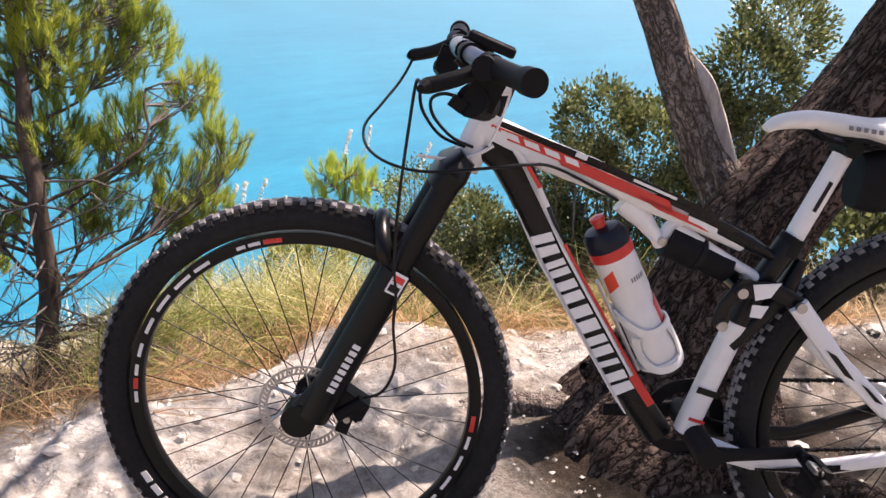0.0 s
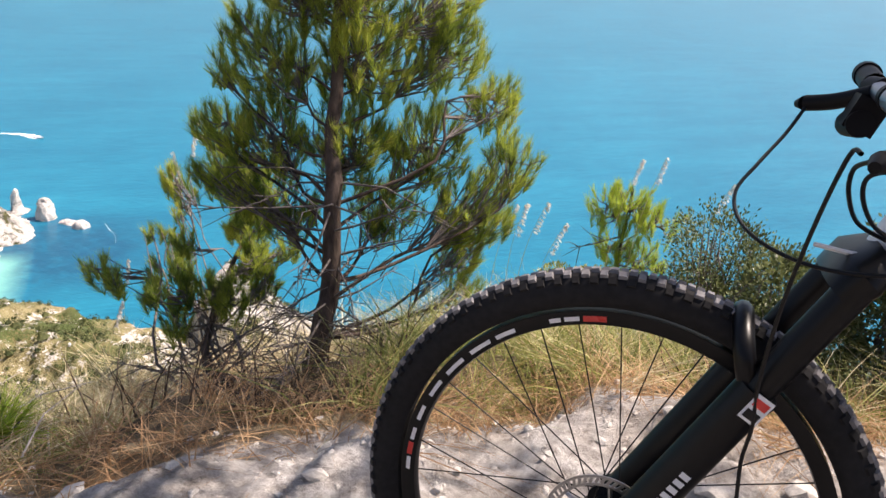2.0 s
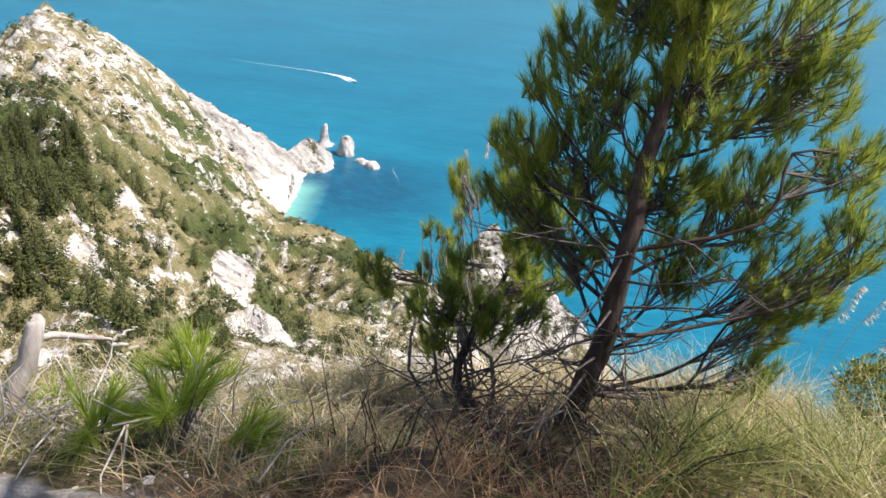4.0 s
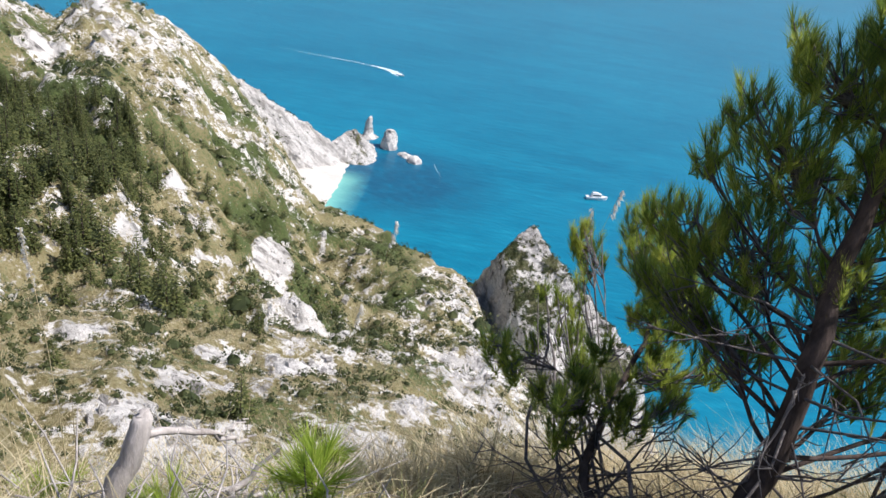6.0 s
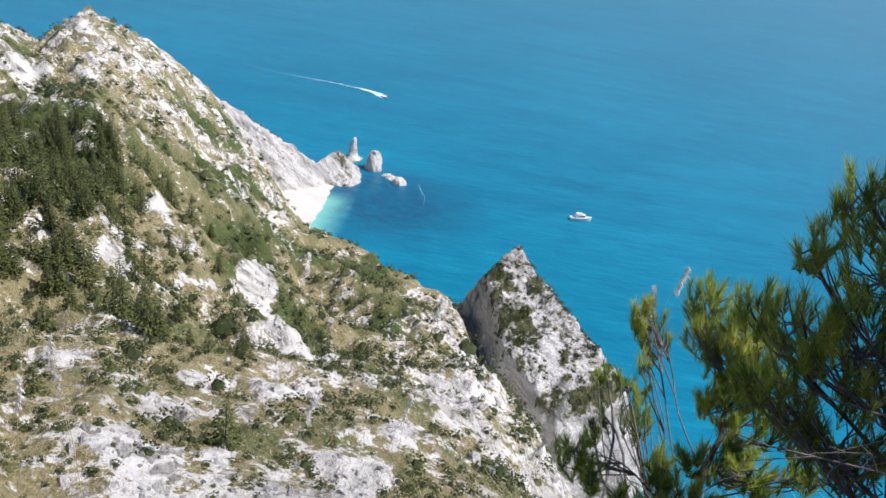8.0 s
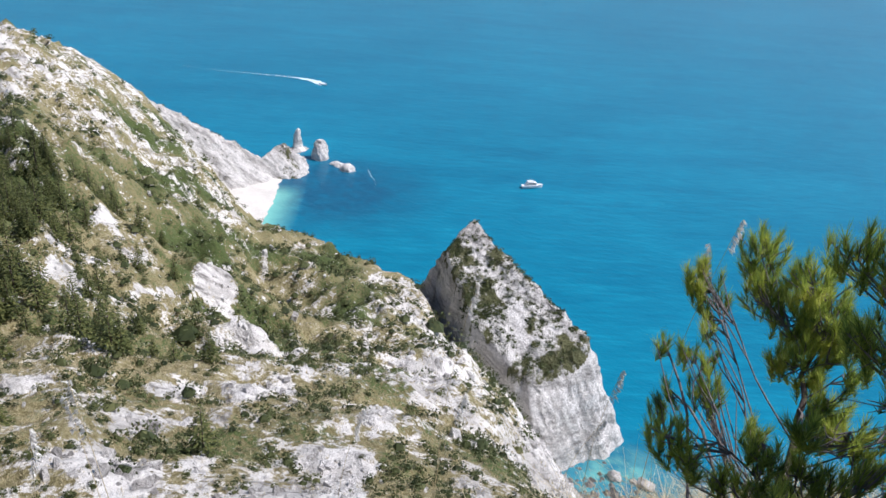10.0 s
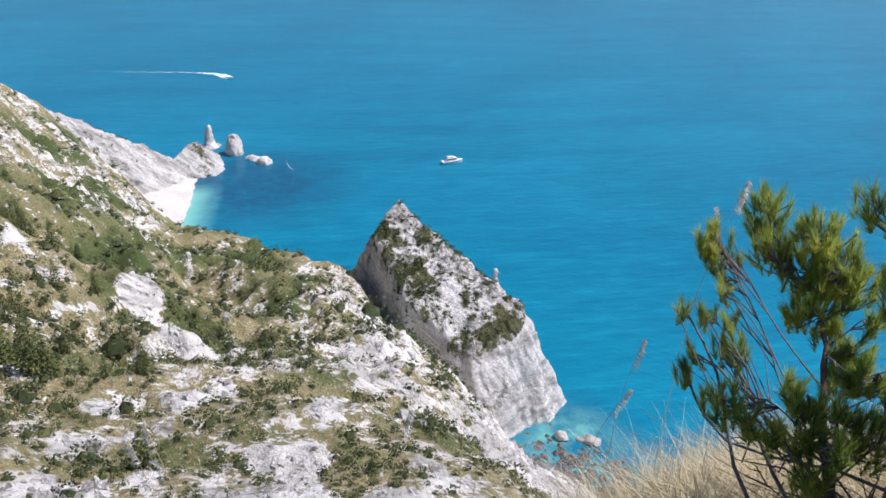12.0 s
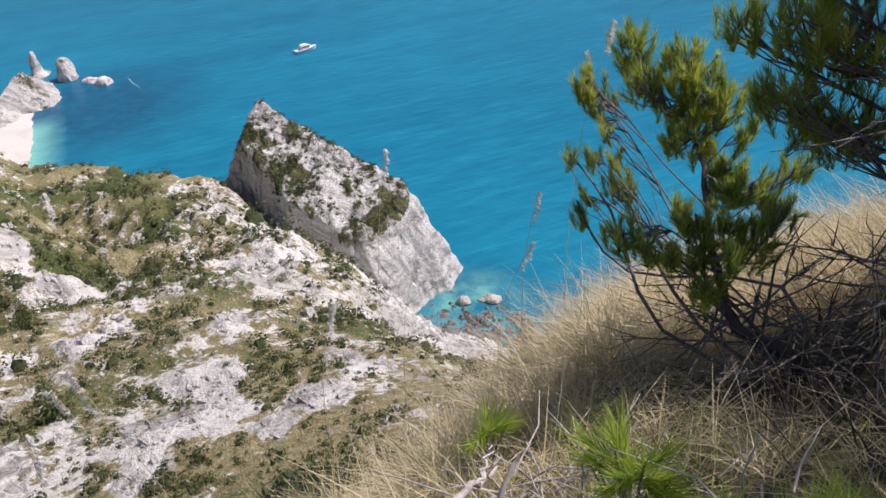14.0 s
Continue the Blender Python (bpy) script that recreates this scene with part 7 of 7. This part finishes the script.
def motor_boat(name, label, x, y, heading, length, cabin=True):
    root = tagged(new(name), label, "boat")
    root.matrix_basis = Matrix.Translation((x, y, SEA)) @ Matrix.Rotation(radians(heading), 4, "Z")
    w, h = length * 0.30, length * 0.13
    st = [(-0.5, 0.82, 0.9), (-0.3, 0.95, 0.9), (0.0, 1.0, 0.95), (0.25, 0.82, 1.05), (0.42, 0.42, 1.15), (0.5, 0.03, 1.2)]
    rows = []
    for s, ww, hh in st:
        rows.append([(s * length * 0.94, -w / 2 * ww * 0.6, -0.3), (s * length, -w / 2 * ww, h * hh), (s * length, w / 2 * ww, h * hh), (s * length * 0.94, w / 2 * ww * 0.6, -0.3)])
    v = np.array(rows).reshape(-1, 3)
    f = grid_faces(len(st), 4)
    deck = np.array([(4 * i + 1, 4 * i + 5, 4 * i + 6, 4 * i + 2) for i in range(len(st) - 1)])
    add("hull", [(v, np.concatenate([f, [(0, 1, 2, 3)]]))], HULL, root, smooth=False)
    if cabin:
        c = add("cabin", [box3((-0.05 * length, 0, h * 1.0 + 0.07 * length), (length * 0.45, w * 0.68, length * 0.12)), box3((-0.10 * length, 0, h + 0.16 * length), (length * 0.30, w * 0.6, length * 0.05))], HULL, root, smooth=False)
        bv = c.modifiers.new("round", "BEVEL")
        bv.width, bv.segments = 0.2, 2
        add("window", [box3((-0.05 * length, 0, h + 0.085 * length), (length * 0.40, w * 0.70, length * 0.045))], GLASS, root, smooth=False)
        add("mast", [cyl((-0.12 * length, 0, h + 0.16 * length), (-0.14 * length, 0, h + 0.30 * length), 0.08)], HULL, root)
    return root


motor_boat("motor_yacht", "white motor yacht with a cabin lying at anchor", -236, 424, 52, 15.0)
motor_boat("speed_boat", "small white speedboat trailing a curved wake", -515, 506, 10, 9.0, False)


def foam_trail(name, label, pts, seed):
    """Ragged flecks of foam along a line of (x, y, half width)."""
    rng = np.random.default_rng(seed)
    p = smooth_line([(a, b, w, 0.0) for a, b, w in pts], 240)
    vs = []
    for k in range(240):
        n = 3
        for _ in range(n):
            if rng.random() < (k / 240) * 0.75:
                continue
            w = p[k, 2]
            c = np.array([p[k, 0], p[k, 1], SEA + 0.08]) + np.array([rng.normal(0, w * 0.4), rng.normal(0, w * 0.4), 0])
            s = (0.35 + 0.65 * rng.random()) * w * 0.75
            a = np.sort(rng.uniform(0, 2 * math.pi, 4))
            vs.append(np.stack([c[0] + s * np.cos(a) * 1.3, c[1] + s * np.sin(a), np.full(4, c[2] + rng.random() * 0.05)], -1))
    v = np.concatenate(vs)
    ob = mesh_np(name, v, np.arange(len(v)).reshape(-1, 4), FOAM, smooth=False)
    tagged(ob, label, "foam", kind="stuff")


foam_trail("wake", "long white foam wake curving behind the speedboat", [(-517, 505, 2.0), (-524, 508, 4.6), (-536, 509, 3.6), (-556, 501, 1.9), (-584, 485, 1.5), (-615, 465, 1.1), (-650, 450, 0.8)], 301)
foam_trail("foam_line", "thin line of foam on the water off the reef", [(-331, 367, 0.18), (-322, 360, 0.24), (-313, 354, 0.16), (-300, 338, 0.10)], 302)


WEATHERED = bark_material("weathered_wood", (0.30, 0.265, 0.24), (0.66, 0.61, 0.57), 40, 0.006, (1, 1, 0.3))


def dead_branch(lines, seed, label):
    root = tagged(new("dead_branch"), label, "branch", "dead branches")
    root.location = lines[0][0][:3]
    off = -np.array(lines[0][0][:3])
    for k, ln in enumerate(lines):
        q = smooth_line(ln, 16)
        q[1:, :3] += np.random.default_rng(seed + k).normal(0, 0.006, (15, 3))
        v, f = tubes_np([q], 8)
        mesh_np("stub" if k == 0 else "branch", v + off, f, WEATHERED, root)


dead_branch([[(-2.54, 1.16, -0.85, 0.040), (-2.53, 1.23, -0.47, 0.036), (-2.52, 1.30, -0.26, 0.031), (-2.51, 1.36, -0.11, 0.027), (-2.51, 1.365, -0.09, 0.012)],
             [(-2.51, 1.36, -0.14, 0.013), (-2.49, 1.49, -0.20, 0.009), (-2.47, 1.58, -0.26, 0.007), (-2.45, 1.66, -0.28, 0.003)],
             [(-2.49, 1.49, -0.20, 0.006), (-2.47, 1.57, -0.22, 0.005), (-2.46, 1.64, -0.21, 0.002)],
             [(-2.53, 1.24, -0.48, 0.022), (-2.51, 1.38, -0.45, 0.017), (-2.50, 1.45, -0.44, 0.015), (-2.47, 1.59, -0.45, 0.012), (-2.45, 1.66, -0.43, 0.009), (-2.43, 1.74, -0.33, 0.004)],
             [(-2.47, 1.60, -0.47, 0.009), (-2.42, 1.78, -0.58, 0.007), (-2.38, 1.87, -0.68, 0.006), (-2.34, 1.96, -0.72, 0.003)],
             [(-2.50, 1.45, -0.44, 0.010), (-2.49, 1.54, -0.61, 0.008), (-2.47, 1.61, -0.71, 0.007), (-2.40, 1.83, -0.77, 0.003)],
             [(-2.47, 1.61, -0.71, 0.007), (-2.46, 1.64, -0.84, 0.006), (-2.46, 1.65, -0.95, 0.004)]], 401, "grey dead branch with bare twigs at the slope's edge")


def brushwood():
    """Fine grey dead twigs heaped at the foot of the dead branch."""
    rng = np.random.default_rng(405)
    lines = []
    for _ in range(360):
        x, y = rng.normal(-2.35, 0.30), rng.normal(1.48, 0.20)
        if edge_distance(np.array([x]), np.array([y]))[0] < 0.22:
            continue
        z = ground_height(x, y) + rng.uniform(0.0, 0.12)
        w = rng.normal(0, 0.13, 3) * np.array([1.3, 1, 0.5])
        m = rng.normal(0, 0.02, 3)
        lines.append([(x, y, z, 0.0036), (x + w[0] / 2 + m[0], y + w[1] / 2 + m[1], z + w[2] / 2 + m[2] + 0.02, 0.0028), (x + w[0], y + w[1], z + w[2], 0.0012)])
    v, f = tubes_np(lines, 4)
    tagged(mesh_np("brushwood", v, f, WEATHERED), "heap of fine grey dead twigs on the slope", "twigs", kind="stuff")


brushwood()


def stones():
    """Loose limestone pieces on the path: a few shapes, shared."""
    m = simple("limestone_chips", (0.56, 0.53, 0.49), 0.9, grain=40, vary=0.3, relief=0.5, depth=0.004)
    rng = np.random.default_rng(501)
    shapes = []
    for k in range(5):
        bm = bmesh.new()
        bmesh.ops.create_icosphere(bm, subdivisions=1, radius=1.0)
        for vt in bm.verts:
            vt.co *= rng.uniform(0.6, 1.15)
            vt.co.z *= 0.55
        me = bpy.data.meshes.new("stone")
        bm.to_mesh(me)
        bm.free()
        me.materials.append(m)
        shapes.append(me)
    n = 0
    while n < 290:
        x, y = rng.uniform(-1.8, 2.0), rng.uniform(0.7, 2.3)
        d = float(edge_distance(np.array([x]), np.array([y]))[0])
        if d > 0.25 or (rng.random() < 0.5 and d < -0.5):
            continue
        s = min(0.008 * (1 + rng.exponential(0.7)), 0.04)
        ob = new("stone", shapes[n % 5])
        ob.parent = ground
        ob.matrix_basis = Matrix.Translation((x, y, ground_height(x, y) + s * 0.05)) @ Euler((rng.normal(0, 0.3), rng.normal(0, 0.3), rng.uniform(0, 6.3))).to_matrix().to_4x4() @ Matrix.Diagonal((s * rng.uniform(0.8, 1.7), s, s, 1))
        n += 1
    # fine gravel between them
    k = 5200
    x, y = rng.uniform(-2.2, 2.2, k), rng.uniform(0.6, 2.4, k)
    keep = (edge_distance(x, y) < 0.3) & (fbm(x * 3, y * 3, 3, 55) > 0.42)
    x, y = x[keep], y[keep]
    k = len(x)
    base = np.array([(1, 0, 0), (-1, 0, 0), (0, 1, 0), (0, -1, 0), (0, 0, 0.7), (0, 0, -0.5)], float)
    tri = np.array([(0, 2, 4), (2, 1, 4), (1, 3, 4), (3, 0, 4), (2, 0, 5), (1, 2, 5), (3, 1, 5), (0, 3, 5)])
    size = 0.0022 + rng.exponential(0.0020, k)
    v = base[None] * rng.uniform(0.6, 1.4, (k, 6, 1)) * size[:, None, None]
    v = v + np.stack([x, y, height(x, y) + size * 0.2], -1)[:, None]
    f = (tri[None] + 6 * np.arange(k)[:, None, None]).reshape(-1, 3)
    tagged(mesh_np("gravel", v.reshape(-1, 3), f, m, smooth=False), "fine pale gravel strewn over the path", "gravel", kind="stuff")


stones()
